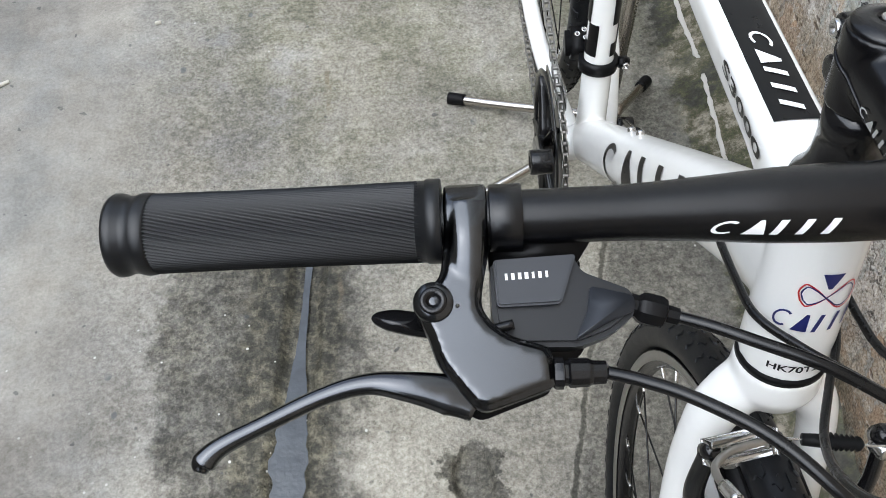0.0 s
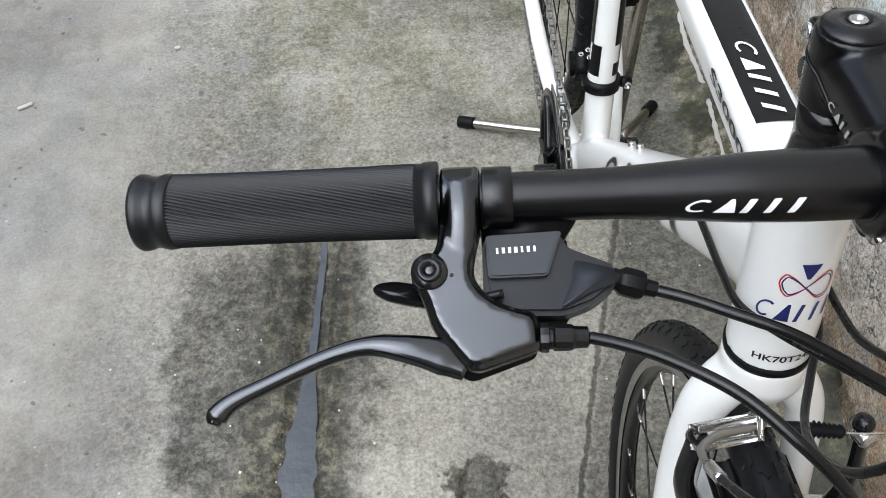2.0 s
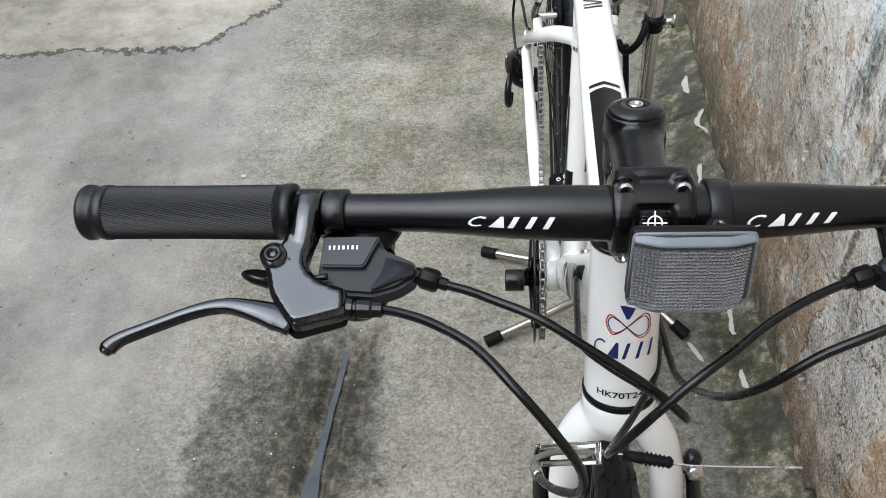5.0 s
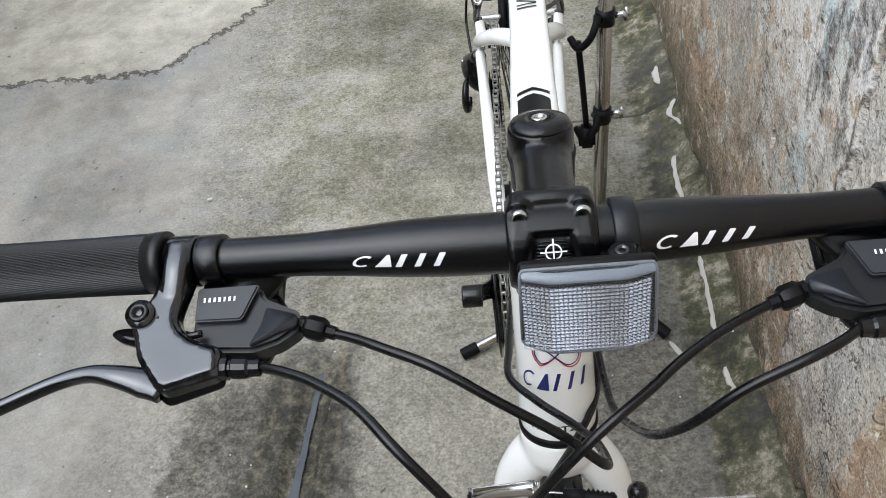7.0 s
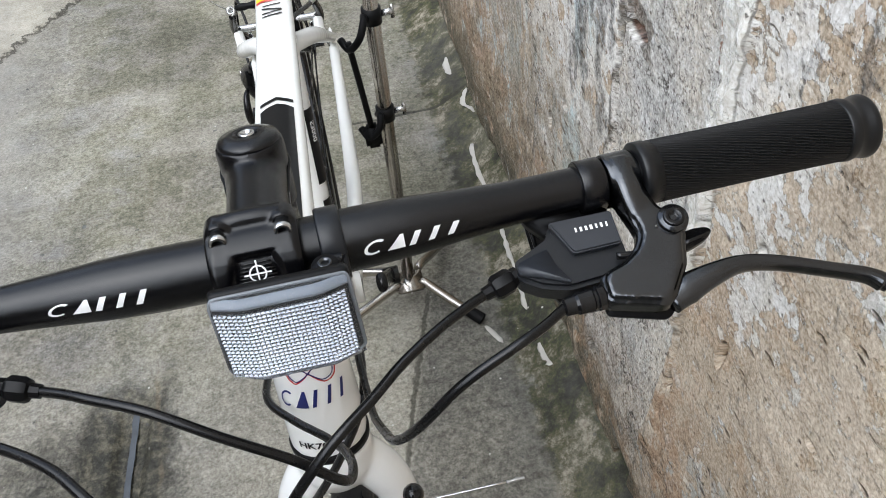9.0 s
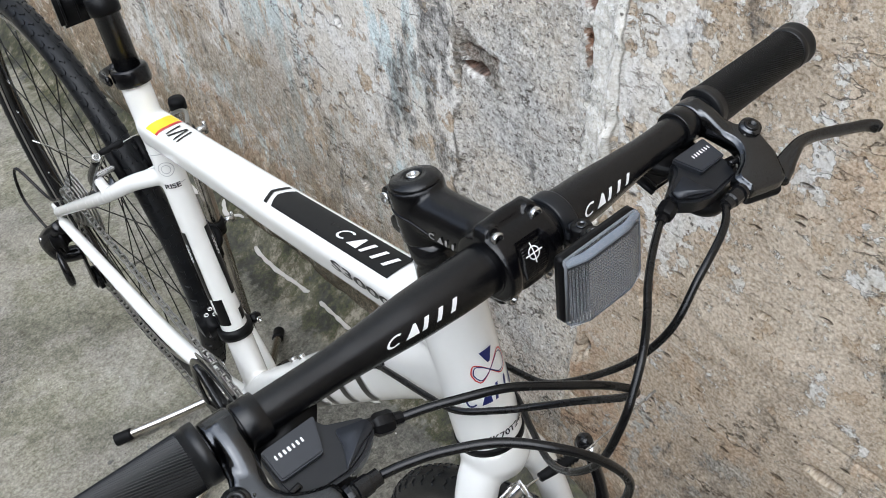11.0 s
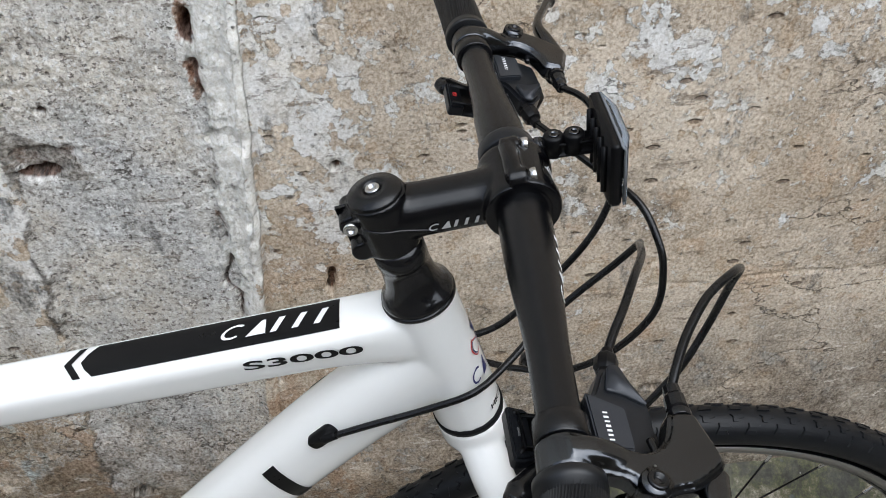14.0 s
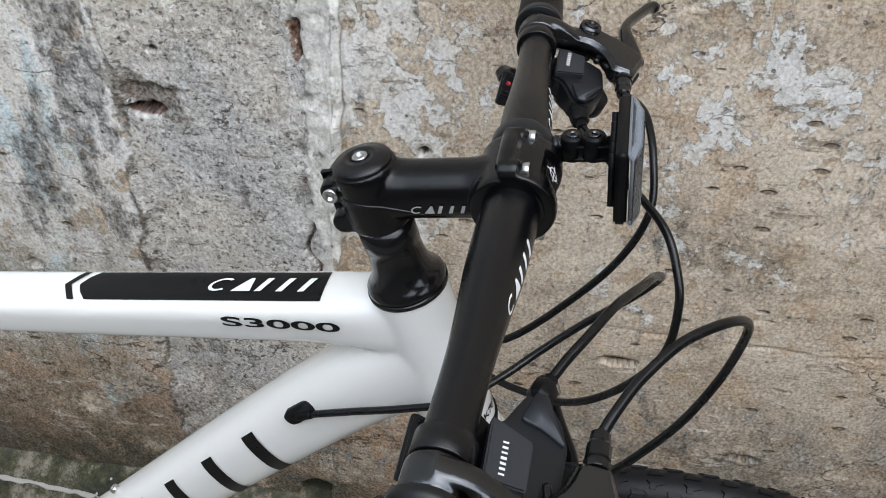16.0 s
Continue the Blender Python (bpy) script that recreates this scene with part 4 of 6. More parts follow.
def build_frame():
    head = lathe([(0.0, HEAD + 0.003), (0.0265, HEAD + 0.003), (0.0265, HEAD + 0.03), (0.0255, 0.08), (0.025, 0.149), (0, 0.149)], STEER, STEER_D, 32)
    top = tube([(0, 0.055, 0.832), (0, 0.12, 0.8205), (0.003, 0.292, 0.784), (0.006, 0.43, 0.7555), (0.008, 0.565, 0.7285)], [0.0235, 0.020, 0.0185, 0.017, 0.017], 28, 6, [0.95, 1.0, 1.05, 1.1, 1.1], 3.6)
    for q in top.verts:  # flanks lean in towards the underside
        lift = (q.co.z - float(np.interp(q.co.y, [0.055, 0.12, 0.292, 0.43, 0.565], [0.832, 0.8205, 0.784, 0.7555, 0.7285]))) / 0.019
        q.co.x *= 1 + 0.15 * lift * float(smooth_step(q.co.y, 0.06, 0.12))
    down = tube([(0, 0.035, 0.80), (0, 0.117, 0.723), (0, 0.29, 0.531), (-0.002, 0.462, 0.339)], [0.034, 0.0325, 0.029, 0.027], 24, 6, [0.72, 0.72, 0.82, 0.9], 2.6, up=(0, 0.72, 0.69))
    seat = tube([BB + V((0, -0.003, -0.01)), BB.lerp(SEAT_TOP, 0.36), BB.lerp(SEAT_TOP, 0.7), SEAT_TOP], [0.0185, 0.017, 0.016, 0.0165], 20, 5)
    shell = lathe([(0, -0.036), (0.0215, -0.036), (0.0215, 0.036), (0, 0.036)], BB, (1, 0, 0), 28)
    bms = [head, top, down, seat, shell]
    for s in (-1, 1):
        bms.append(tube([(s * 0.006 + 0.006, 0.552, 0.672), (s * 0.034 + 0.005, 0.592, 0.652), (s * 0.052, 0.667, 0.596), (s * 0.064, 0.912, 0.422)], [0.0115, 0.0105, 0.009, 0.008], 12, 6))
        bms.append(tube([(s * 0.02, 0.470, 0.334), (s * 0.034, 0.53, 0.345), (s * 0.05, 0.64, 0.362), (s * 0.064, 0.912, 0.402)], [0.014, 0.0125, 0.0115, 0.0085], 12, 6))
        bms.append(block((s * 0.064, 0.918, 0.411), (0.006, 0.03, 0.04), bevel=0.004))
        bms.append(tube([(s * 0.048, 0.64, 0.62), (s * 0.05, 0.655, 0.634)], 0.007, 10))
    bms.append(tube([(-0.045, 0.628, 0.628), (0, 0.622, 0.63), (0.045, 0.628, 0.628)], 0.007, 10))
    ob = fused("frame", bms, PEARL, bike, 0.0022, 9, "glossy pearl white aluminium frame")
    return ob


frame_ob = build_frame()


def onto(ob, aim_line, sideways, upward):
    """Surface map: u along a line, v as turn round it; hits the mesh ob from outside."""
    a, b = V(aim_line[0]), V(aim_line[1])
    t = (b - a).normalized()
    side = V(sideways)
    side = (side - t * side.dot(t)).normalized()
    up = t.cross(side)
    up = up if up.dot(V(upward)) > 0 else -up

    def place(u, v, lift):
        c = a + t * u
        o = c + side * 0.2 + up * v
        hit, q, n, _ = ob.ray_cast(o, -side)
        return (q + n * lift) if hit else c + side * 0.03 + up * v
    return place


def frame_marks():
    # top tube: black panel with an arrow head and the maker's mark
    t0, t1 = V((0, 0.1055, 0.8235)), V((0.008, 0.565, 0.7285))
    top = onto(frame_ob, (t0, t1), (0, 0.2, 1), (1, 0, 0))
    w = 0.0135
    rows = [[((u, -w), (u, w)) for u in np.linspace(-0.006, 0.168, 42)] + [((0.1745, -w * 0.5), (0.1745, w * 0.5)), ((0.178, -0.0005), (0.178, 0.0005))]]
    part("panel", ribbon(top, rows, 0.0007, 14), BLACK_MARK, frame_ob, "black printed panel on the top tube")
    rows = [[((0.166 + k, -w), (0.1715 + k, -w)), ((0.1715 + k + 0.0035, 0), (0.177 + k + 0.0035, 0)), ((0.166 + k, w), (0.1715 + k, w))] for k in (0.010,)]
    part("arrow", ribbon(top, rows, 0.0008), BLACK_MARK, frame_ob)
    mark = top
    em = [[((0.037 - p[0], p[1]), (0.037 - q[0], q[1])) for p, q in strip] for strip in emblem(0.080, 0.0125, 0.5, 0.28)]
    part("emblem", ribbon(mark, em, 0.0013), WHITE_MARK, frame_ob, "white maker's emblem")
    rows = [[((u, -0.0155), (u, 0.0155)) for u in (0.417, 0.425, 0.433, 0.441)]]
    part("band", ribbon(top, rows, 0.0008), YELLOW_MARK, frame_ob, "yellow band across the top tube")
    rows = [[((u, -0.0155), (u, 0.0155)) for u in (0.412, 0.417)]]
    part("band", ribbon(top, rows, 0.0008), RED_MARK, frame_ob, "thin red band")
    rows = [bar_strip(0.372, -0.010, 0.377, 0.010, 0.003), bar_strip(0.380, -0.010, 0.385, 0.010, 0.003), bar_strip(0.394, -0.010, 0.387, 0.010, 0.004), bar_strip(0.40, -0.009, 0.403, 0.009, 0.003)]
    part("emblem", ribbon(top, rows, 0.0008), BLACK_MARK, frame_ob)
    # model number on the flank
    side = onto(frame_ob, ((0, 0.1315, 0.8245), (0, 0.5, 0.764)), (-1, 0, 0.12), (0, 0, 1))
    part("lettering", lettering("S3000", 0.0080, lambda u, v, l: side(-u - 0.002, v - 0.0025, l), 0.0009, 3, 3.0), BLACK_MARK, frame_ob, "black model number")
    # large mark along the down tube
    d0, d1 = V((0, 0.117, 0.723)), V((0, 0.462, 0.339))
    dn = onto(frame_ob, (d0, d1), (-1, 0, -0.05), (0, 0, 1))
    em = [[((0.170 - p[0], p[1] - 0.001), (0.170 - q[0], q[1] - 0.001)) for p, q in strip] for strip in emblem(0.30, 0.044, 0.2, 0.24)]
    part("emblem", ribbon(dn, em, 0.0009), BLACK_MARK, frame_ob, "large black maker's emblem")
    rows = [[((0.275, 0.004), (0.275, 0.02)), ((0.298, 0.004), (0.298, 0.02))]]
    part("sticker", ribbon(dn, rows, 0.0006), GREY_MARK, frame_ob)
    # seat tube: black panel on both flanks, round stamp and a word
    s0, s1 = BB, SEAT_TOP
    for s in (-1, 1):
        st = onto(frame_ob, (s0, s1), (s, -0.35, 0), (0, -1, 0))
        rows = [[((u, -0.012), (u, 0.012)) for u in np.linspace(0.135, 0.152, 3)], [((u, -0.006 * s - 0.006), (u, -0.006 * s + 0.006)) for u in np.linspace(0.152, 0.175, 3)], [((u, 0.005 * s - 0.007), (u, 0.005 * s + 0.007)) for u in np.linspace(0.175, 0.275, 9)]]
        part("panel", ribbon(st, rows, 0.0009), BLACK_MARK, frame_ob, "black printed panel on the seat tube")
        part("lettering", lettering("S3000", 0.006, lambda u, v, l: st(0.245 - u, v + 0.005 * s, l), 0.0014, 1, 1.3), WHITE_MARK, frame_ob, "white model number")
    st = onto(frame_ob, (s0, s1), (-0.5, -0.8, 0), (1, 0, 0))
    ring = []
    for r in (0.009, 0.0055):
        ring.append([((0.36 + math.cos(a) * r, math.sin(a) * r), (0.36 + math.cos(a) * (r - 0.0009), math.sin(a) * (r - 0.0009))) for a in np.linspace(0, 2 * math.pi, 25)])
    for e in (-1, 1):
        ring.append([((0.36 + e * 0.02 - 0.001, -0.014 * e), (0.36 + e * 0.02, -0.014 * e)), ((0.36 + e * 0.02 - 0.001, 0.006 * e), (0.36 + e * 0.02, 0.006 * e))])
    part("stamp", ribbon(st, ring, 0.0005), GREY_MARK, frame_ob, "grey printed rings")
    part("lettering", lettering("RISE", 0.006, lambda u, v, l: st(0.338 + v, u, l), 0.0006, 1, 1.2), BLACK_MARK, frame_ob)
    # head tube: interlaced badge, emblem below, frame code round the foot, dark seal
    def ht(u, v, lift):
        a = u / 0.0262
        s = v + HEAD
        n = STEER_F * math.cos(a) + V((math.sin(a), 0, 0))
        hit, q, nn, _ = frame_ob.ray_cast(STEER + STEER_D * s + n * 0.1, -n)
        return (q + nn * lift) if hit else STEER + STEER_D * s + n * 0.027
    knot = []
    for r, o in ((0.0, 0.0),):
        pts = [(-0.0145, 0.072), (-0.0165, 0.079), (-0.013, 0.086), (-0.006, 0.083), (0.002, 0.075), (0.009, 0.068), (0.0155, 0.070), (0.0165, 0.079), (0.0125, 0.085), (0.006, 0.081), (-0.003, 0.072), (-0.010, 0.068), (-0.0145, 0.072)]
        line = spline([(p[0], p[1], 0) for p in pts], 4)
        strip = []
        for q, t, u, v in frames(line):
            strip.append(((q.x + v.x * 0.0016, q.y + v.y * 0.0016), (q.x + v.x * 0.0006, q.y + v.y * 0.0006)))
        knot.append(strip)
    part("badge", ribbon(ht, knot, 0.0005), RED_MARK, frame_ob, "red looped badge")
    inner = [[((p[0] * 0.9, 0.077 + (p[1] - 0.077) * 0.8), (q[0] * 0.9, 0.077 + (q[1] - 0.077) * 0.8)) for p, q in knot[0]]]
    part("badge", ribbon(ht, inner, 0.0006), NAVY_MARK, frame_ob, "navy loop inside the badge")
    shield = [[((-0.006 + 0.001 * k, 0.094 - 0.0022 * k), (0.006 - 0.001 * k, 0.094 - 0.0022 * k)) for k in range(6)]]
    part("badge", ribbon(ht, shield, 0.0007), NAVY_MARK, frame_ob, "navy shield")
    em = [[((p[0], p[1] + 0.056), (q[0], q[1] + 0.056)) for p, q in strip] for strip in emblem(0.050, 0.0135, 0.25, 0.25)]
    part("emblem", ribbon(ht, em, 0.0005), NAVY_MARK, frame_ob, "navy maker's emblem")
    part("lettering", lettering("HK70T24SV", 0.0052, lambda u, v, l: ht(u + 0.002, v + 0.0165, l), 0.0006, 2, 1.2), BLACK_MARK, frame_ob, "black frame code")
    part("seal", lathe([(0.024, 0.0), (0.0272, 0.0), (0.0275, 0.003), (0.0275, 0.006), (0.024, 0.0062)], steer(HEAD), STEER_D, 40), RUBBER, frame_ob, "black rubber headset seal")
    # cable ports in the down tube
    for s in (-1, 1):
        a = V((s * 0.024, 0.122, 0.739))
        d = V((0, -0.70, 0.715))
        o = prism(rounded([(-0.013, -0.006), (0.013, -0.006), (0.013, 0.006), (-0.013, 0.006)], 0.006, 4), a, d, d.cross(V((1, 0, 0))), (s, 0, 0), -0.006, 0.0025, 0.0012)
        port = part("cable_port", o, RUBBER, frame_ob, "black rubber cable port")
        part("nipple", tube([a + V((s * 0.001, 0, 0)), a + V((s * 0.003, -0.010, 0.006))], [0.0042, 0.0032], 10), RUBBER, port)
    # bottle bosses on the down tube
    for u in (0.262, 0.298):
        base = d0 + (d1 - d0).normalized() * u + V((0.0, 0.69, 0.72)) * 0.024
        part("boss", bolt(base, (0, 0.69, 0.72), 0.0042, 0.010), STEEL, frame_ob, "bright bottle cage bolt")


frame_marks()


def build_fork():
    crown = lathe([(0, -0.034), (0.022, -0.034), (0.028, -0.02), (0.0275, -0.001), (0, -0.001)], steer(HEAD), STEER_D, 28)
    bms = [crown]
    for s in (-1, 1):
        bms.append(tube([steer(HEAD - 0.016, 0, s * 0.007), steer(HEAD - 0.034, 0.002, s * 0.025), steer(HEAD - 0.068, 0.004, s * 0.038), steer(HEAD - 0.16, 0.012, s * 0.0445), FRONT_AXLE + V((s * 0.051, 0.012, 0.03))], [0.018, 0.018, 0.0172, 0.0165, 0.010], 14, 6, [0.85, 0.82, 0.76, 0.76, 0.8], up=(0, 1, 0.2)))
        bms.append(block(FRONT_AXLE + V((s * 0.051, 0.006, 0.014)), (0.006, 0.022, 0.04), bevel=0.004))
    return fused("fork", bms, PEARL, bike, 0.0022, 8, "glossy pearl white fork with wide crown")


fork = build_fork()
part("vent", lathe([(0.0001, 0), (0.0045, 0), (0.005, 0.001), (0.003, 0.0015), (0.0001, 0.0005)], steer(HEAD - 0.026, 0.0215), STEER_F, 14), PEARL, fork)


def build_wheel(name, axle, label, reflector_at=None):
    ax = V((1, 0, 0))
    rim_p = [(0.299, -0.006), (0.306, -0.0095), (0.3135, -0.0105), (0.3135, 0.0105), (0.306, 0.0095), (0.299, 0.006), (0.2965, 0.003), (0.2965, -0.003)]
    rings = [[axle + ax * h + V((0, math.cos(a), math.sin(a))) * r for r, h in rim_p] for a in (2 * math.pi * k / 96 for k in range(96))]
    wheel = sharp(part(name, loft(rings, loop=True), GLOSS_BLACK, bike, label))
    for s in (-1, 1):
        tr = [(0.3035, 0.0094), (0.3128, 0.0109), (0.3128, 0.0113), (0.3035, 0.0098)]
        rings = [[axle + ax * s * h + V((0, math.cos(a), math.sin(a))) * r for r, h in tr] for a in (2 * math.pi * k / 96 for k in range(96))]
        part("brake_track", loft(rings, loop=True), DULL_STEEL, wheel, "machined silver brake track")
    minor, major = 0.0165, WHEEL_R - 0.0165
    rings = []
    for k in range(128):
        a = 2 * math.pi * k / 128
        out = V((0, math.cos(a), math.sin(a)))
        ring = []
        for j in range(18):
            b = 2 * math.pi * j / 18
            ring.append(axle + out * (major + minor * math.cos(b) * (1.0 if math.cos(b) > 0 else 0.95)) + ax * minor * math.sin(b))
        rings.append(ring)
    tyre = part("tyre", loft(rings, loop=True), TYRE, wheel, "black road tyre with scalloped shoulder tread")
    # tread: scalloped shoulder blocks and short sipes, joined
    bm = bmesh.new()
    def skin(a, b, lift):
        return axle + V((0, math.cos(a), math.sin(a))) * (major + (minor + lift) * math.cos(b)) + ax * (minor + lift) * math.sin(b)
    for k in range(84):
        a0 = 2 * math.pi * k / 84
        for s in (-1, 1):
            for (da, w0, w1, b0, b1) in ((0.0, 0.026, 0.036, 32, 64), (0.036, 0.034, 0.014, 8, 29)):
                cells = []
                for i in range(4):
                    b = radians(b0 + (b1 - b0) * i / 3) * s
                    hw = (w0 + (w1 - w0) * i / 3) * (0.5 + 0.12 * math.sin(i * 2.1))
                    m = a0 + da + 0.006 * math.sin(i * 1.9)
                    cells.append([bm.verts.new(skin(m - hw, b, -0.0004)), bm.verts.new(skin(m - hw * 0.85, b, 0.0012)), bm.verts.new(skin(m + hw * 0.85, b, 0.0012)), bm.verts.new(skin(m + hw, b, -0.0004))])
                for p, q in zip(cells, cells[1:]):
                    for j in range(3):
                        bm.faces.new((p[j], p[j + 1], q[j + 1], q[j]))
                bm.faces.new(cells[0])
                bm.faces.new(cells[-1])
    part("tread", bm, TYRE, tyre, "raised tread blocks", smooth=False, kind="stuff")
    hub = part("hub", lathe([(0, -0.05), (0.006, -0.05), (0.006, -0.036), (0.019, -0.034), (0.019, -0.031), (0.011, -0.027), (0.0105, 0.027), (0.019, 0.031), (0.019, 0.034), (0.006, 0.036), (0.006, 0.05), (0, 0.05)], axle, ax, 24), BLACK_ALLOY, wheel)
    part("axle_nut", lathe([(0, 0.055), (0.008, 0.055), (0.0085, 0.062), (0.004, 0.066), (0, 0.066)], axle, ax, 6), STEEL, hub)
    part("axle_nut", lathe([(0, 0.055), (0.008, 0.055), (0.0085, 0.062), (0.004, 0.066), (0, 0.066)], axle, -ax, 6), STEEL, hub)
    for k in range(28):
        s = 1 if k % 2 else -1
        a = 2 * math.pi * (k + 0.3) / 28
        h = a + (0.85 if (k // 2) % 2 else -0.85)
        p = axle + V((s * 0.032, math.cos(h) * 0.0175, math.sin(h) * 0.0175))
        q = axle + V((s * 0.002, math.cos(a) * 0.2975, math.sin(a) * 0.2975))
        sp = part("spoke", tube([p, q], 0.00105, 5), GLOSS_BLACK, wheel)
        e = (q - p).normalized()
        part("spoke_nipple", tube([q - e * 0.012, q + e * 0.001], 0.0019, 6), STEEL, wheel)
    if reflector_at:
        a = reflector_at
        c = axle + V((-0.012, math.cos(a) * 0.25, math.sin(a) * 0.25))
        r, t = V((0, math.cos(a), math.sin(a))), V((0, -math.sin(a), math.cos(a)))
        part("spoke_reflector", prism(rounded([(-0.036, -0.006), (0.036, -0.006), (0.033, 0.010), (-0.033, 0.010)], 0.006), c, t, r, (-1, 0, 0), -0.004, 0.006, 0.002), WHITE_PLASTIC, wheel, "milky white spoke reflector")
    return wheel


build_wheel("front_wheel", FRONT_AXLE, "black front wheel rim", radians(55))
rear_wheel = build_wheel("rear_wheel", REAR_AXLE, "black rear wheel rim")


# cockpit -------------------------------------------------------------
def bar_at(x):
    a = math.sqrt(x * x + 0.0004) - 0.02
    return V((x, -0.010 + 0.0367 * a + (0.05 if x < 0 else 0.03) * x * x, 0.9445 - 0.010 * a - 0.07 * x * x))


def bar_radius(x):
    return float(np.interp(abs(x), [0, 0.05, 0.075, 0.10, 0.125, 0.14, 0.4], [0.0159, 0.0159, 0.0150, 0.0130, 0.0114, 0.0111, 0.0111]))


def along_bar(x0, x1, profile, n=28):
    """A turned sleeve on the bar between x0 and x1: profile of (fraction, radius)."""
    rings = []
    for f, r in profile:
        x = x0 + (x1 - x0) * f
        t = (bar_at(x + 0.001) - bar_at(x - 0.001)).normalized()
        u = V((0, 0, 1)) - t * t.z
        u.normalize()
        v = t.cross(u)
        rings.append([bar_at(x) + (u * math.cos(2 * math.pi * k / n) + v * math.sin(2 * math.pi * k / n)) * r for k in range(n)])
    return loft(rings)


xs = np.linspace(-0.323, 0.323, 90)
handlebar = part("handlebar", along_bar(-0.323, 0.323, [((x + 0.323) / 0.646, bar_radius(x)) for x in xs], 40), BLACK_SATIN, bike, "satin black flat handlebar, thick at the clamp")


def bar_surface(xc, turn):
    def place(u, v, lift):
        x = xc + u
        r = bar_radius(x)
        a = radians(turn) + v / 0.0145
        return bar_at(x) + V((0, -math.cos(a), math.sin(a))) * (r + lift)
    return place


for s in (-1, 1):
    em = emblem(0.051, 0.0066, 0.6, 0.31)
    part("emblem", ribbon(bar_surface(s * 0.0755, 24), em, 0.0003), WHITE_MARK, handlebar, "white maker's emblem")


def build_grip(s):
    n, m = 370, 100
    rings = []
    x0, x1 = (0.2125, 0.322) if s < 0 else (0.2025, 0.310)
    for i in range(m + 1):
        x = x0 + (x1 - x0) * i / m
        c = bar_at(s * x)
        ring = []
        for k in range(n):
            a = 2 * math.pi * k / n
            ph = (a * 66 - s * x * 1000) / (2 * math.pi) % 1.0
            r = 0.0147 + 0.0018 * (1 - abs(ph * 2 - 1) ** 1.6) - 0.0004 * math.sin(math.pi * i / m)
            ring.append(c + V((0, math.cos(a), math.sin(a))) * r)
        rings.append(ring)
    grip = part("grip", loft(rings), GRIP_RUBBER, bike, "black rubber grip with fine slanted ribs")
    part("end_flange", along_bar(s * (x1 - 0.0025), s * (x1 + 0.015), [(0, 0.0163), (0.05, 0.0168), (0.22, 0.0171), (0.34, 0.0166), (0.42, 0.0159), (0.6, 0.0160), (0.72, 0.0170), (0.88, 0.0173), (0.97, 0.0165), (1, 0.012), (1, 0.001)], 36), GRIP_RUBBER, grip, "flared rubber end")
    part("collar", along_bar(s * (x0 - 0.009), s * (x0 + 0.001), [(0, 0.012), (0, 0.0166), (0.04, 0.0171), (0.6, 0.0171), (0.62, 0.0165), (1, 0.0163)], 36), GRIP_RUBBER, grip)
    return grip


for s in (-1, 1):
    build_grip(s)

LEVER_O = V((0, -0.0032, 0.9425))
LEVER_RISE = {-1: 0.0005, 1: 0.0}
INSET = {-1: 0.0, 1: 0.010}  # the controls sit further in on one side
LEVER_V = V((0, -0.975, -0.222))
LEVER_N = V((0, -0.222, 0.975))


def lev(s, u, v, w):
    """Place on a lever: u along the bar from the middle, v ahead of the bar, w above the lever plane (metres)."""
    return LEVER_O + V((s * (u - INSET[s]), 0, LEVER_RISE[s])) + LEVER_V * v + LEVER_N * w


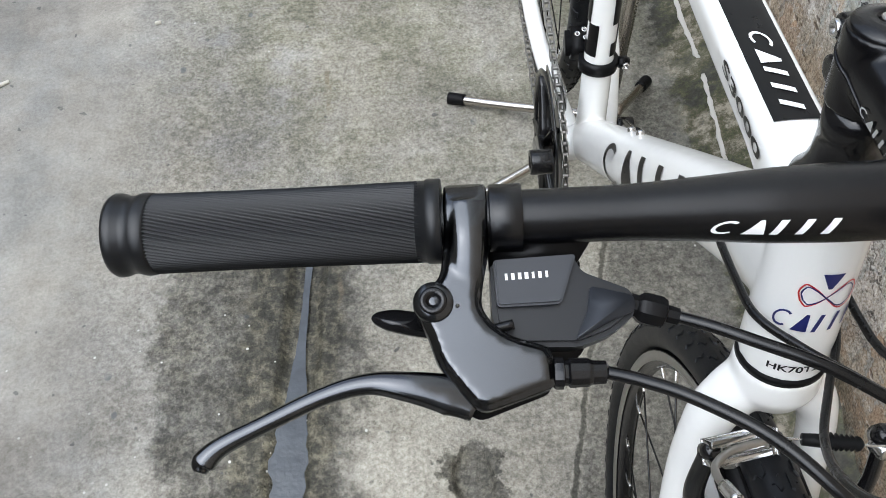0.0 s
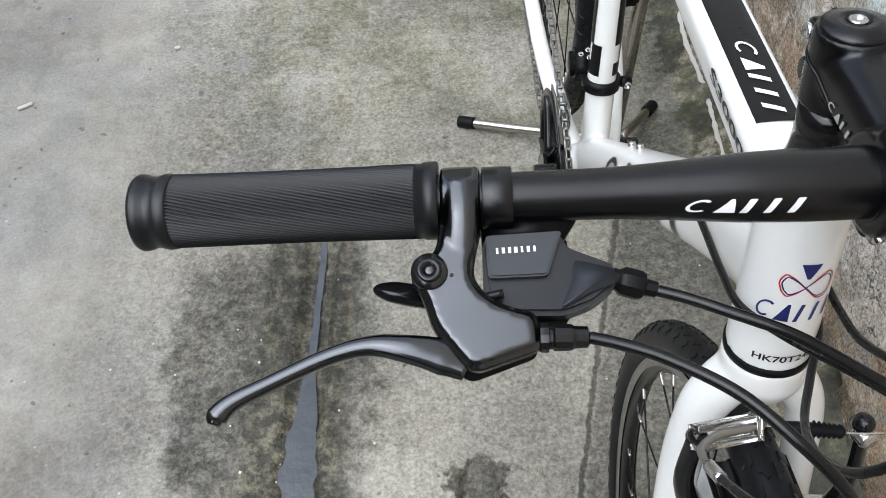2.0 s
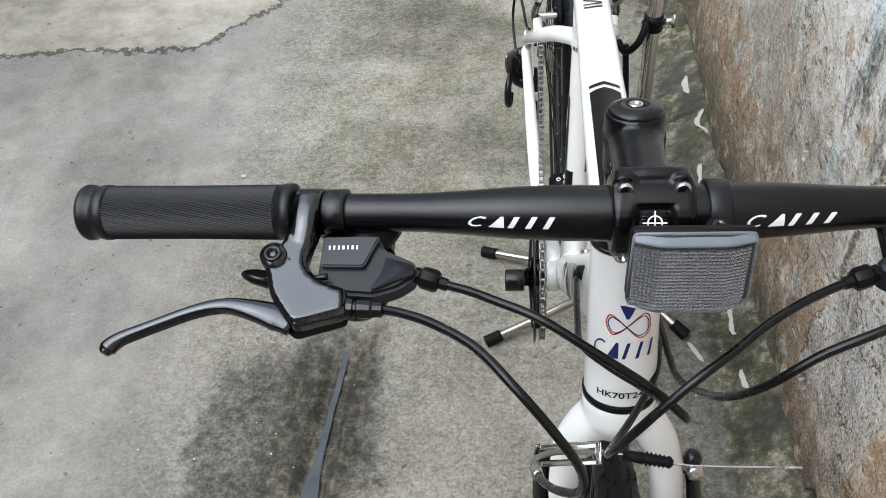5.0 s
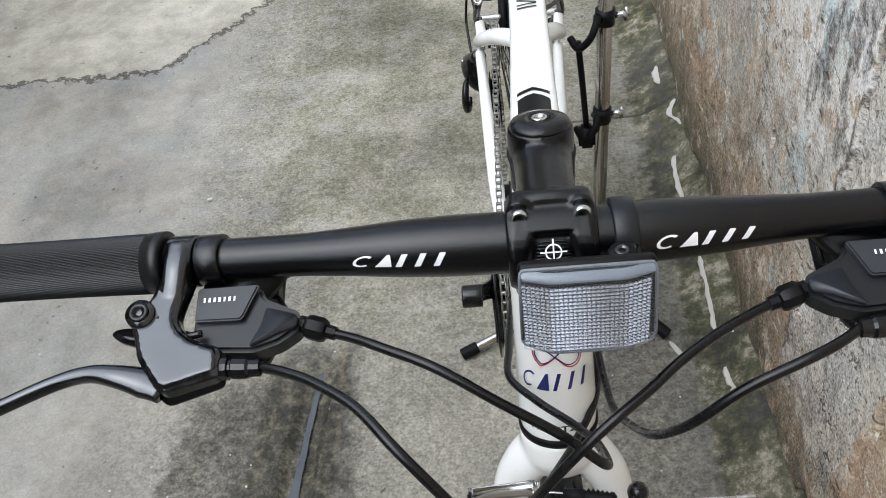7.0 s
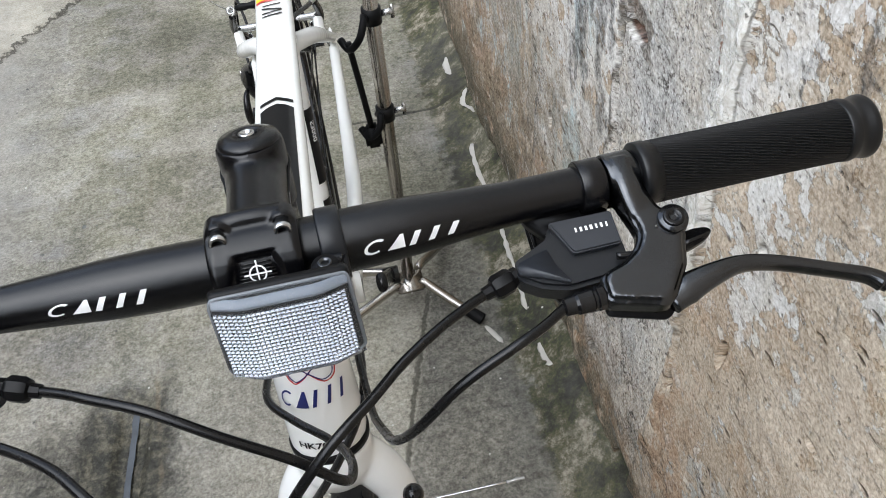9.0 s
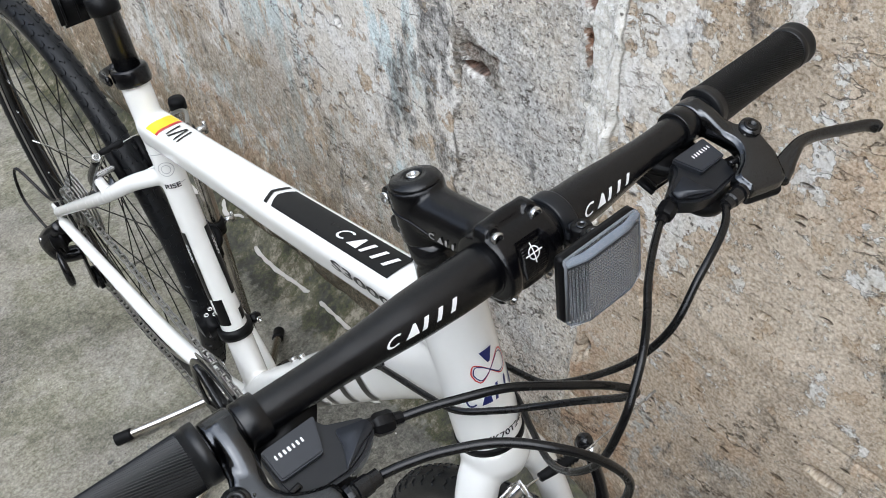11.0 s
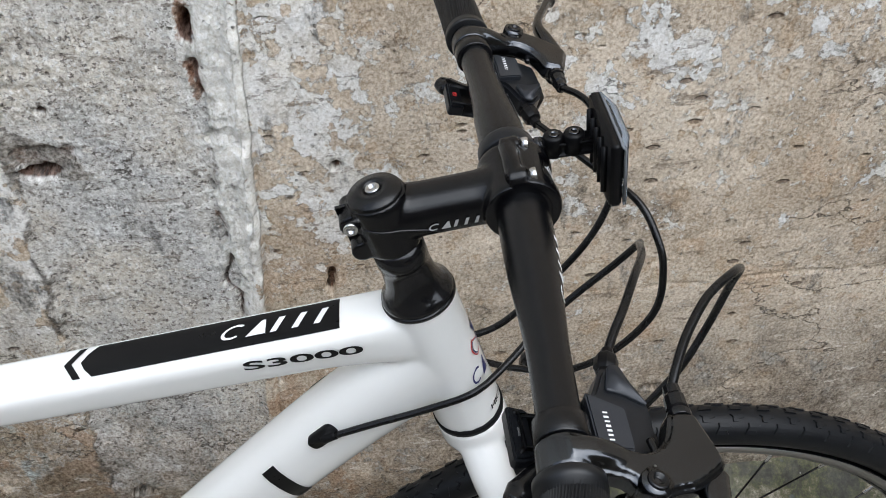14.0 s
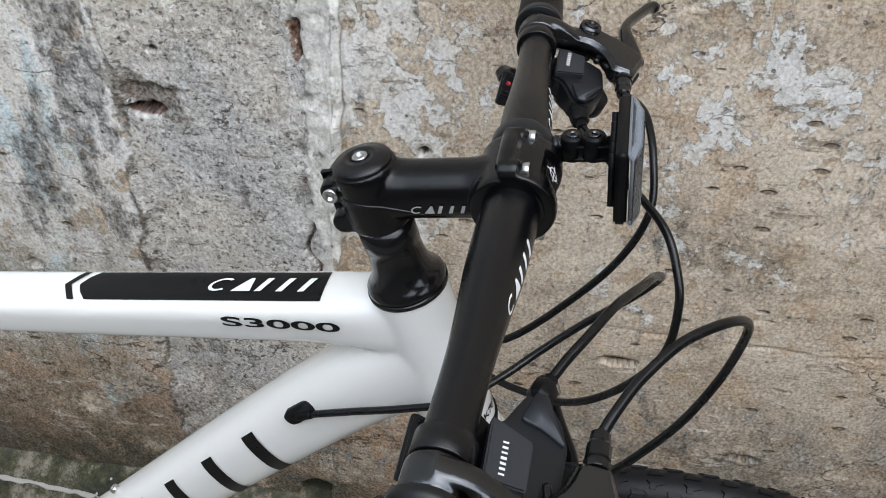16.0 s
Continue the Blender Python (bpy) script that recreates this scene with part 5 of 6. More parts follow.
def build_brake_lever(s):
    X = V((s, 0, 0))
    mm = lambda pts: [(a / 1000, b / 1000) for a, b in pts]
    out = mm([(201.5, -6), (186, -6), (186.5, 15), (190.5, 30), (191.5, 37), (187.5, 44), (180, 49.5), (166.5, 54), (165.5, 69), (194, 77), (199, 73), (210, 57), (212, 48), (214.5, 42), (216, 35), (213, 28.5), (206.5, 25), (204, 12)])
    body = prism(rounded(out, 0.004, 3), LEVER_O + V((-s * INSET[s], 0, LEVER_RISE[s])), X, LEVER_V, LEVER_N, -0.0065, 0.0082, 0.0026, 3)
    ring = along_bar(s * (0.1855 - INSET[s]), s * (0.2025 - INSET[s]), [(0, 0.0112), (0, 0.0136), (0.1, 0.0142), (0.9, 0.0142), (1, 0.0136), (1, 0.0112)], 32)
    neck = tube([lev(s, 0.1940, -0.004, 0.005), lev(s, 0.1942, 0.008, 0.0055), lev(s, 0.195, 0.018, 0.003), lev(s, 0.197, 0.028, 0.0)], [0.0078, 0.0078, 0.0078, 0.007], 16, 5, 0.9, 3.0, up=LEVER_N)
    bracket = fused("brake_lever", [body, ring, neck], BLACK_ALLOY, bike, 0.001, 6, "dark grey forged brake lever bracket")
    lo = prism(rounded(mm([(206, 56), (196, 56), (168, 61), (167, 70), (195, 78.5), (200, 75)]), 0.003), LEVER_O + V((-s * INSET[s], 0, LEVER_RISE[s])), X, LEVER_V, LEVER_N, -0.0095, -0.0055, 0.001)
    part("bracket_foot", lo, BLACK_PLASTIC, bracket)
    line = [lev(s, 0.1965, 0.0735, -0.001), lev(s, 0.206, 0.0685, 0), lev(s, 0.221, 0.0645, 0.0015), lev(s, 0.236, 0.0622, 0.001), lev(s, 0.2535, 0.0655, 0), lev(s, 0.277, 0.0745, -0.001), lev(s, 0.292, 0.0808, -0.0015), lev(s, 0.2985, 0.086, -0.002), lev(s, 0.300, 0.0895, -0.002)]
    blade = tube(line, [0.0045, 0.0052, 0.0052, 0.0048, 0.0046, 0.0046, 0.0046, 0.0048, 0.003], 16, 6, [1.3, 1.5, 1.1, 0.85, 0.76, 0.72, 0.8, 0.95, 0.8], 2.5, up=LEVER_N)
    part("lever_blade", blade, BLACK_ALLOY, bracket, "dark curved brake lever blade with rounded tip")
    piv = lev(s, 0.2095, 0.0345, 0.0)
    part("pivot_boss", lathe([(0, -0.012), (0.0078, -0.012), (0.0078, 0.0075), (0.0074, 0.0104), (0, 0.0104)], piv, LEVER_N, 24), BLACK_ALLOY, bracket)
    part("pivot_bolt", bolt(piv + LEVER_N * 0.0092, LEVER_N, 0.0052, 0.0028), BLACK_SATIN, bracket, "black socket bolt")
    part("reach_screw", tube([lev(s, 0.191, 0.0455, 0.0), lev(s, 0.1795, 0.0435, 0.0)], 0.002, 10), GLOSS_BLACK, bracket)
    part("brass_dot", lathe([(0, 0), (0.0008, 0), (0, 0.0005)], lev(s, 0.2005, 0.0365, 0.0086), LEVER_N, 8), DULL_STEEL, bracket)
    a, b = lev(s, 0.1665, 0.0635, 0.001), lev(s, 0.146, 0.0645, 0.001)
    d = (b - a).normalized()
    sharp(part("barrel_adjuster", lathe([(0, 0), (0.0058, 0), (0.0062, 0.001), (0.0062, 0.0035), (0.0048, 0.004), (0.0048, 0.0052), (0.0057, 0.006), (0.0055, 0.013), (0.0047, 0.0145), (0.0045, 0.0195), (0.003, 0.0205), (0, 0.0205)], a, d, 12), GLOSS_BLACK, bracket, "black barrel adjuster"), 25)
    return bracket


def build_shifter(s):
    X = V((s, 0, 0))
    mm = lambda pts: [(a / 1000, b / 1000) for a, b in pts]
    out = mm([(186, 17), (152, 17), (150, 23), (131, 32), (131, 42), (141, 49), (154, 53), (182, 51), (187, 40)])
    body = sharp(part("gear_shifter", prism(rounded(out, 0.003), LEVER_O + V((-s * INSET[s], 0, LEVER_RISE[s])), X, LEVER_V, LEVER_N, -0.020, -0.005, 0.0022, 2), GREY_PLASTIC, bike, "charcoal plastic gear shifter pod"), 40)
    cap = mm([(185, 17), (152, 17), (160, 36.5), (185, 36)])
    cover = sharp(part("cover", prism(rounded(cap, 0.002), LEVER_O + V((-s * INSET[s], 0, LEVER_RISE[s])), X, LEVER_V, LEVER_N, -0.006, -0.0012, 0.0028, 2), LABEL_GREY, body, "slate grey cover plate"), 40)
    def flat(u, v, lift):
        return lev(s, 0.1725 - s * u * 1.0, 0.0245 - v, -0.0011 + lift)
    part("print", bars_of_print(0.0185, 0.0026, 7, flat, 4), WHITE_MARK, cover, "small white maker's print")
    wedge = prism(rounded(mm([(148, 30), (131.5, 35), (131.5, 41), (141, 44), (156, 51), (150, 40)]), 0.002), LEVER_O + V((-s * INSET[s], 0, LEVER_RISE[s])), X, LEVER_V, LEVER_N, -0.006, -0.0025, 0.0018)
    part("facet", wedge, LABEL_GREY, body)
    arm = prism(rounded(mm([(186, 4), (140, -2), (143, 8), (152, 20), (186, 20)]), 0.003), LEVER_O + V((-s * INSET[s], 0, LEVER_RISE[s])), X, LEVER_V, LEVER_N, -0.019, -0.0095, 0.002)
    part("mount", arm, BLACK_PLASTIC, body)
    under = lathe([(0, -0.03), (0.014, -0.03), (0.018, -0.027), (0.019, -0.018), (0, -0.018)], lev(s, 0.166, 0.041, 0), LEVER_N, 28)
    part("mechanism", under, BLACK_PLASTIC, body)
    ring = along_bar(s * (0.1718 - INSET[s]), s * (0.1848 - INSET[s]), [(0, 0.0112), (0, 0.0133), (0.04, 0.0137), (0.96, 0.0137), (1, 0.0133), (1, 0.0112)], 32)
    part("clamp_band", ring, BLACK_SATIN, body)
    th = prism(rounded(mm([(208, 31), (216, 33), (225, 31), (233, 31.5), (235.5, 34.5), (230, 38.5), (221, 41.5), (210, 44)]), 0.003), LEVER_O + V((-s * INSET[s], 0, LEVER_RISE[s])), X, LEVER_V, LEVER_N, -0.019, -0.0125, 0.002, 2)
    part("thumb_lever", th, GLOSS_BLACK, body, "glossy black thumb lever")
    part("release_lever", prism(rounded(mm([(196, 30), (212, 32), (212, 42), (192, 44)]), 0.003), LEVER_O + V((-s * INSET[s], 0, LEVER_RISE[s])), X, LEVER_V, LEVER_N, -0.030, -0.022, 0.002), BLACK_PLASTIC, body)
    a, b = lev(s, 0.132, 0.0368, -0.0115), lev(s, 0.112, 0.0435, -0.0125)
    d = (b - a).normalized()
    sharp(part("cable_adjuster", lathe([(0, 0), (0.0048, 0), (0.0048, 0.003), (0.0062, 0.0045), (0.0066, 0.006), (0.0066, 0.0125), (0.0056, 0.0145), (0.0038, 0.0152), (0.0036, 0.020), (0, 0.0205)], a, d, 8), BLACK_PLASTIC, body, "black ribbed cable adjuster"), 30)
    # gear window at the back
    win = sharp(part("gear_window", prism(rounded([(-0.017, -0.006), (0.017, -0.006), (0.015, 0.006), (-0.015, 0.006)], 0.003), lev(s, 0.160, -0.009, -0.030), X, LEVER_V, LEVER_N, -0.006, 0.003, 0.0015), GREY_PLASTIC, body, "dark gear window under the bar"), 40)
    part("indicator", block(lev(s, 0.160, -0.0095, -0.0268), (0.0042, 0.0026, 0.0008), (X, LEVER_V, LEVER_N), 0.0002), RED_MARK if s > 0 else GREY_MARK, win, "small gear indicator")
    part("window_stay", block(lev(s, 0.160, 0.002, -0.031), (0.022, 0.024, 0.007), (X, LEVER_V, LEVER_N), 0.002), BLACK_PLASTIC, win)
    shift = [lev(s, 0.172, 0.010, -0.030), lev(s, 0.180, 0.0, -0.035), lev(s, 0.189, -0.010, -0.038), lev(s, 0.194, -0.016, -0.038)]
    part("thumb_lever", tube(shift, [0.004, 0.0055, 0.0062, 0.004], 12, 5, 1.5, 2.4, up=LEVER_N), GLOSS_BLACK, body, "black thumb lever behind the bar")
    return body


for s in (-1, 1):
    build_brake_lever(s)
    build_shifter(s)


def build_stem():
    mid = steer(0.2215)
    bar = bar_at(0)
    d = (bar - mid).normalized()
    upn = d.cross(V((1, 0, 0)))
    if upn.z < 0:
        upn = -upn
    body = tube([mid - d * 0.004, mid.lerp(bar, 0.3), mid.lerp(bar, 0.7), bar + d * -0.004], [0.0185, 0.0165, 0.0165, 0.019], 24, 6, [1.0, 0.98, 0.98, 1.08], 2.3, up=upn)
    clamp = lathe([(0, 0.2), (0.0185, 0.2), (0.019, 0.203), (0.0192, 0.236), (0.0185, 0.240), (0, 0.240)], STEER, STEER_D, 32)
    barel = lathe([(0, -0.0225), (0.0205, -0.0225), (0.0212, -0.02), (0.0212, 0.02), (0.0205, 0.0225), (0, 0.0225)], bar - d * 0.002, (1, 0, 0), 36)
    bms = [body, clamp, barel]
    back = STEER_F * -1
    for s0 in (0.2075, 0.2295):
        bms.append(tube([steer(s0) + back * 0.019 + V((-0.0125, 0, 0)), steer(s0) + back * 0.019 + V((0.0125, 0, 0))], [0.0072, 0.0078, 0.0072], 14))
    stem = fused("stem", bms, BLACK_STEM, bike, 0.0013, 5, "satin black forged handlebar stem")
    for k, s0 in enumerate((0.2075, 0.2295)):
        sd = -1 if k else 1
        part("clamp_bolt", bolt(steer(s0) + back * 0.019 + V((sd * 0.0115, 0, 0)), (sd, 0, 0), 0.0046, 0.004), STEEL, stem, "bright socket bolt")
    part("slot", block(steer(0.2185) + back * 0.0190, (0.002, 0.014, 0.038), (V((1, 0, 0)), STEER_F, STEER_D), 0.0004), GLOSS_BLACK, stem)
    cap = part("top_cap", lathe([(0, 0.238), (0.0172, 0.238), (0.0178, 0.2405), (0.0165, 0.2425), (0.010, 0.2445), (0.0065, 0.2448), (0.0062, 0.2435), (0, 0.243)], STEER, STEER_D, 36), BLACK_SATIN, stem, "domed black top cap")
    part("cap_bolt", bolt(steer(0.2425), STEER_D, 0.0047, 0.0028), STEEL, cap, "bright hex socket bolt")
    # face plate: four corner lugs, a curved window with fine ribs
    fo = bar
    fd, fu = d, upn
    X = V((1, 0, 0))
    rings = []
    for i in range(25):
        a = radians(-78 + 182 * i / 24)
        w = 0.0225
        n = fd * math.cos(a) + fu * math.sin(a)
        bulge = 0.0
        rings.append([fo + n * 0.0168 - X * w, fo + n * (0.0198 + bulge) - X * w, fo + n * (0.0215 + bulge) - X * (w - 0.003), fo + n * (0.0215 + bulge) + X * (w - 0.003), fo + n * (0.0198 + bulge) + X * w, fo + n * 0.0168 + X * w])
    shell = [loft(rings)]
    # raised rim round an arched window
    def rim_strip(a0, a1, x_in, x_out):
        rings = []
        for i in range(15):
            a = radians(a0 + (a1 - a0) * i / 14)
            n = fd * math.cos(a) + fu * math.sin(a)
            lo, hi = x_in(a), x_out(a)
            g = (hi - lo) * 0.22
            e = 0.0012 if i in (0, 14) else 0.0
            rings.append([fo + n * 0.0190 + X * lo, fo + n * (0.0226 - e) + X * lo, fo + n * (0.0240 - e) + X * (lo + g), fo + n * (0.0240 - e) + X * (hi - g), fo + n * (0.0226 - e) + X * hi, fo + n * 0.0190 + X * hi])
        shell.append(loft(rings))
    arch = lambda a: 0.0118 - 0.0022 * (a / radians(34)) ** 2
    rim_strip(-66, 98, lambda a: max(0.004, arch(a)), lambda a: 0.0222)
    rim_strip(-66, 98, lambda a: -0.0222, lambda a: -max(0.004, arch(a)))
    rim_strip(43, 104, lambda a: -0.0222, lambda a: 0.0222)
    rim_strip(-66, -36, lambda a: -0.0105, lambda a: 0.0105)
    seats = []
    for sx in (-1, 1):
        for su in (72, -62):
            a = radians(su)
            seat = fo + (fd * math.cos(a) + fu * math.sin(a)) * 0.0226 + X * sx * 0.0152
            seats.append(seat)
            shell.append(lathe([(0, -0.009), (0.0064, -0.009), (0.0066, 0.0), (0.0060, 0.0022), (0, 0.0022)], seat + fd * -0.0035, fd, 20))
    bridge = fu * 0.0008 - fd * 0.0085
    shell.append(tube([seats[0] + bridge, seats[0].lerp(seats[2], 0.5) + bridge + fu * 0.0015, seats[2] + bridge], [0.0060, 0.0055, 0.0060], 16))
    plate = fused("face_plate", shell, BLACK_STEM, stem, 0.0008, 7, "black forged face plate with an arched window")
    for seat in seats:
        part("face_bolt", bolt(seat, fd, 0.0044, 0.0045), STEEL, plate, "bright steel socket bolt")
    for k in range(13):
        a = radians(-20 + 54 * k / 12)
        n = fd * math.cos(a) + fu * math.sin(a)
        w = 0.0105 - 0.004 * abs(k - 5) / 8
        part("window_rib", tube([fo + n * 0.0216 - X * w, fo + n * 0.0216 + X * w], 0.00055, 6), BLACK_SATIN, plate)
    tgt = []
    def face(u, v, lift):
        a = 0.36 + v / 0.0222
        return fo + (fd * math.cos(a) + fu * math.sin(a)) * (0.0226 + lift) + X * u
    tgt.append([((math.cos(a) * 0.0042, math.sin(a) * 0.0042), (math.cos(a) * 0.0034, math.sin(a) * 0.0034)) for a in np.linspace(0, 2 * math.pi, 29)])
    tgt.append(bar_strip(0, -0.0065, 0, 0.0065, 0.0008, 6))
    tgt.append([((-0.0065 + 0.0026 * k, -0.0004), (-0.0065 + 0.0026 * k, 0.0004)) for k in range(6)])
    part("target", ribbon(face, tgt, 0.0), WHITE_MARK, plate, "white printed alignment target")
    for s in (-1, 1):
        cr = onto(stem, (mid, bar), (s, 0, 0), (0, 0, 1))
        crease = [cr(-0.012 + 0.0042 * k, 0.0045 - 0.0007 * k - 0.00004 * k * k, 0.0) for k in range(12)]
        part("crease", tube(crease, [0.0006, 0.0011, 0.0013, 0.0011, 0.0005], 8, 3), BLACK_STEM, stem)
    # silver mark on the flanks
    for s in (-1, 1):
        pl = onto(stem, (mid, bar), (s, 0, 0), (0, 0, 1))
        em = [[((0.043 + (p[0] if s < 0 else -p[0]) , (p[1] - 0.0025)), (0.043 + (q[0] if s < 0 else -q[0]), (q[1] - 0.0025))) for p, q in strip] for strip in emblem(0.034, 0.0052, 0.4, 0.3)]
        part("emblem", ribbon(pl, em, 0.0009), GREY_MARK, stem, "silver maker's emblem")
    sp = part("spacer", lathe([(0.016, 0.150), (0.0245, 0.150), (0.0252, 0.152), (0.0248, 0.1545), (0.0225, 0.157), (0.0195, 0.162), (0.0175, 0.169), (0.0168, 0.178), (0.0168, 0.184), (0.0172, 0.1845), (0.0172, 0.2), (0.012, 0.2)], STEER, STEER_D, 40), GLOSS_BLACK, bike, "glossy black conical headset spacer")
    part("seal", lathe([(0.02, 0.1475), (0.0256, 0.1475), (0.0258, 0.1502), (0.02, 0.1505)], STEER, STEER_D, 40), GLOSS_BLACK, sp)
    return stem


stem = build_stem()


def build_reflector():
    ring = along_bar(0.0295, 0.0415, [(0, 0.0155), (0, 0.0182), (0.1, 0.0188), (0.9, 0.0188), (1, 0.0182), (1, 0.0155)], 32)
    holder = part("reflector", ring, GREY_PLASTIC, bike, "clear front reflector on a black plastic bracket")
    c = V((0.0124, -0.069, 0.9641))
    n = V((0, -0.992, 0.125)).normalized()
    up = V((0, 0.125, 0.992)).normalized()
    tilt = Matrix.Rotation(radians(0.0), 3, n)
    X = tilt @ V((1, 0, 0))
    up = tilt @ up
    # arm with two screwed joints
    p0 = bar_at(0.0355) + V((0, -0.017, 0.004))
    p1 = c - n * 0.012 + V((0.012, 0, -0.002))
    part("arm", block((p0 + p1) / 2, (0.008, (p1 - p0).length + 0.01, 0.007), ((V((1, 0, 0))), (p1 - p0).normalized(), V((0, 0, 1))), 0.0015), BLACK_PLASTIC, holder)
    for f in (0.36, 0.74):
        q = p0.lerp(p1, f)
        part("knuckle", lathe([(0, -0.005), (0.0065, -0.005), (0.0068, 0.008), (0.006, 0.0095), (0, 0.0095)], q, (0, 0.1, 1), 20), BLACK_PLASTIC, holder)
        part("screw", bolt(q + V((0, 0.0008, 0.0085)), (0, 0.1, 1), 0.0036, 0.002), BLACK_ALLOY, holder)
    part("clamp_lug", block(bar_at(0.0355) + V((0, -0.0185, 0.003)), (0.0118, 0.007, 0.016), None, 0.002), LABEL_GREY, holder)
    part("hex_nut", lathe([(0, 0), (0.0052, 0), (0.0052, 0.004), (0, 0.004)], bar_at(0.0355) + V((0, -0.0205, 0.0062)), (0, -0.7, 0.72), 6), GLOSS_BLACK, holder)
    # back shell
    hw, hh = 0.0298, 0.0232
    def outline(g):
        return rounded([(-hw - 0.001 + g, -hh * 0.93 + g), (-hw * 0.55, -hh - 0.0015 + g), (hw * 0.55, -hh - 0.0015 + g), (hw + 0.001 - g, -hh * 0.93 + g), (hw - g, hh - g), (-hw + g, hh - g)], 0.003)
    shell = part("back_shell", prism(outline(0), c, X, up, n, -0.008, -0.001, 0.0012), BLACK_PLASTIC, holder, "black ribbed back shell")
    for k in range(5):
        part("rib", block(c + X * (-0.02 + 0.01 * k) - n * 0.0095, (0.0012, 0.034, 0.004), (X, up, n), 0.0003), BLACK_PLASTIC, shell)
    # lens in three angled facets with rows of prisms
    def front(u, v):
        a = abs(u)
        f = 0.0062 - max(0, a - 0.0165) * 0.30
        g = 0.0 if v < hh * 0.84 else (v - hh * 0.84) * 0.9
        return f - g
    bm = bmesh.new()
    us = np.linspace(-hw, hw, 25)
    vs = np.linspace(-hh, hh, 13)
    grid = [[bm.verts.new(c + X * (u * (1 - 0.02 * (v + hh) / hh)) + up * v + n * front(u, v)) for v in vs] for u in us]
    for i in range(24):
        for j in range(12):
            bm.faces.new((grid[i][j], grid[i + 1][j], grid[i + 1][j + 1], grid[i][j + 1]))
    rim = [grid[i][0] for i in range(25)] + [grid[24][j] for j in range(1, 13)] + [grid[i][12] for i in range(23, -1, -1)] + [grid[0][j] for j in range(11, 0, -1)]
    low = [bm.verts.new(q.co - n * (0.0045 + (q.co - c).dot(n) - 0.004)) for q in rim]
    for k in range(len(rim)):
        bm.faces.new((rim[k], rim[(k + 1) % len(rim)], low[(k + 1) % len(low)], low[k]))
    part("lens", bm, LENS, holder, "clear prismatic plastic lens", smooth=False)
    band = bmesh.new()
    strip = [[band.verts.new(c + X * u + up * (hh * f) + n * (front(u, hh * f) - g)) for f, g in ((0.83, 0.0022), (0.83, 0.0008), (0.87, 0.0008), (0.96, 0.0008), (0.96, 0.0022))] for u in np.linspace(-hw * 0.96, hw * 0.96, 17)]
    for a, b in zip(strip, strip[1:]):
        for k in range(4):
            band.faces.new((a[k], b[k], b[k + 1], a[k + 1]))
    part("band", band, LENS_BAND, holder, "pale plain band along the lens")
    edge = [c + X * u + up * v + n * (front(u, v) - 0.0016) for u, v in outline(0.0006)]
    part("lens_rim", tube(edge + [edge[0]], 0.0009, 8, 1, smooth_line=False), LENS_RIM, holder, "pale clear rim of the lens")
    # prism rows behind the face: small pyramids, bright plastic mirror
    bm = bmesh.new()
    cu, cv = 0.0020, 0.0022
    for i in range(int(2 * hw / cu) - 1):
        for j in range(int(1.80 * hh / cv)):
            u, v = -hw + cu * (i + 0.85), -hh + 0.0012 + cv * (j + 0.5)
            rim = [bm.verts.new(c + X * (u + a * cu / 2) + up * (v + b * cv / 2) + n * (front(u, v) - 0.0006)) for a, b in ((-1, -1), (1, -1), (1, 1), (-1, 1))]
            inner = [bm.verts.new(c + X * (u + a * cu * 0.47) + up * (v + b * cv * 0.47) + n * (front(u, v) - 0.0006)) for a, b in ((-1, -1), (1, -1), (1, 1), (-1, 1))]
            tip = bm.verts.new(c + X * u + up * v + n * (front(u, v) - 0.00195))
            for k in range(4):
                bm.faces.new((rim[k], rim[(k + 1) % 4], inner[(k + 1) % 4], inner[k]))
                bm.faces.new((inner[k], inner[(k + 1) % 4], tip))
    part("prism_sheet", bm, PRISM, holder, "sheet of tiny bright prisms", smooth=False, kind="stuff")


LENS_RIM = coated("clear_plastic_edge", (0.15, 0.16, 0.175), 0.2, 0.0, 800, 0.02)
LENS_BAND = coated("pale_grey_plastic", (0.17, 0.19, 0.215), 0.22, 0.0, 800, 0.02)
PRISM = coated("prism_mirror_plastic", (0.34, 0.35, 0.37), 0.14, 0.95, 800, 0.02)
build_reflector()


# cables ----------------------------------------------------------------
def cable(points, label, start, end, r=0.0026):
    """A housing through points, drawn to the adjuster it leaves and the port it enters."""
    line = [loc(p) for p in points]
    line = [q + V((0, -0.0055, 0.0015)) * float(smooth_step(q.z, 0.84, 0.92)) for q in line]
    d, e, n = start - line[0], end - line[-1], len(line) - 1
    line = [q + d * max(0.0, 1 - k / 4) + e * max(0.0, 1 - (n - k) / 3) for k, q in enumerate(line)]
    return part("cable", tube(line, r, 12, 8), CABLE, bike, label)


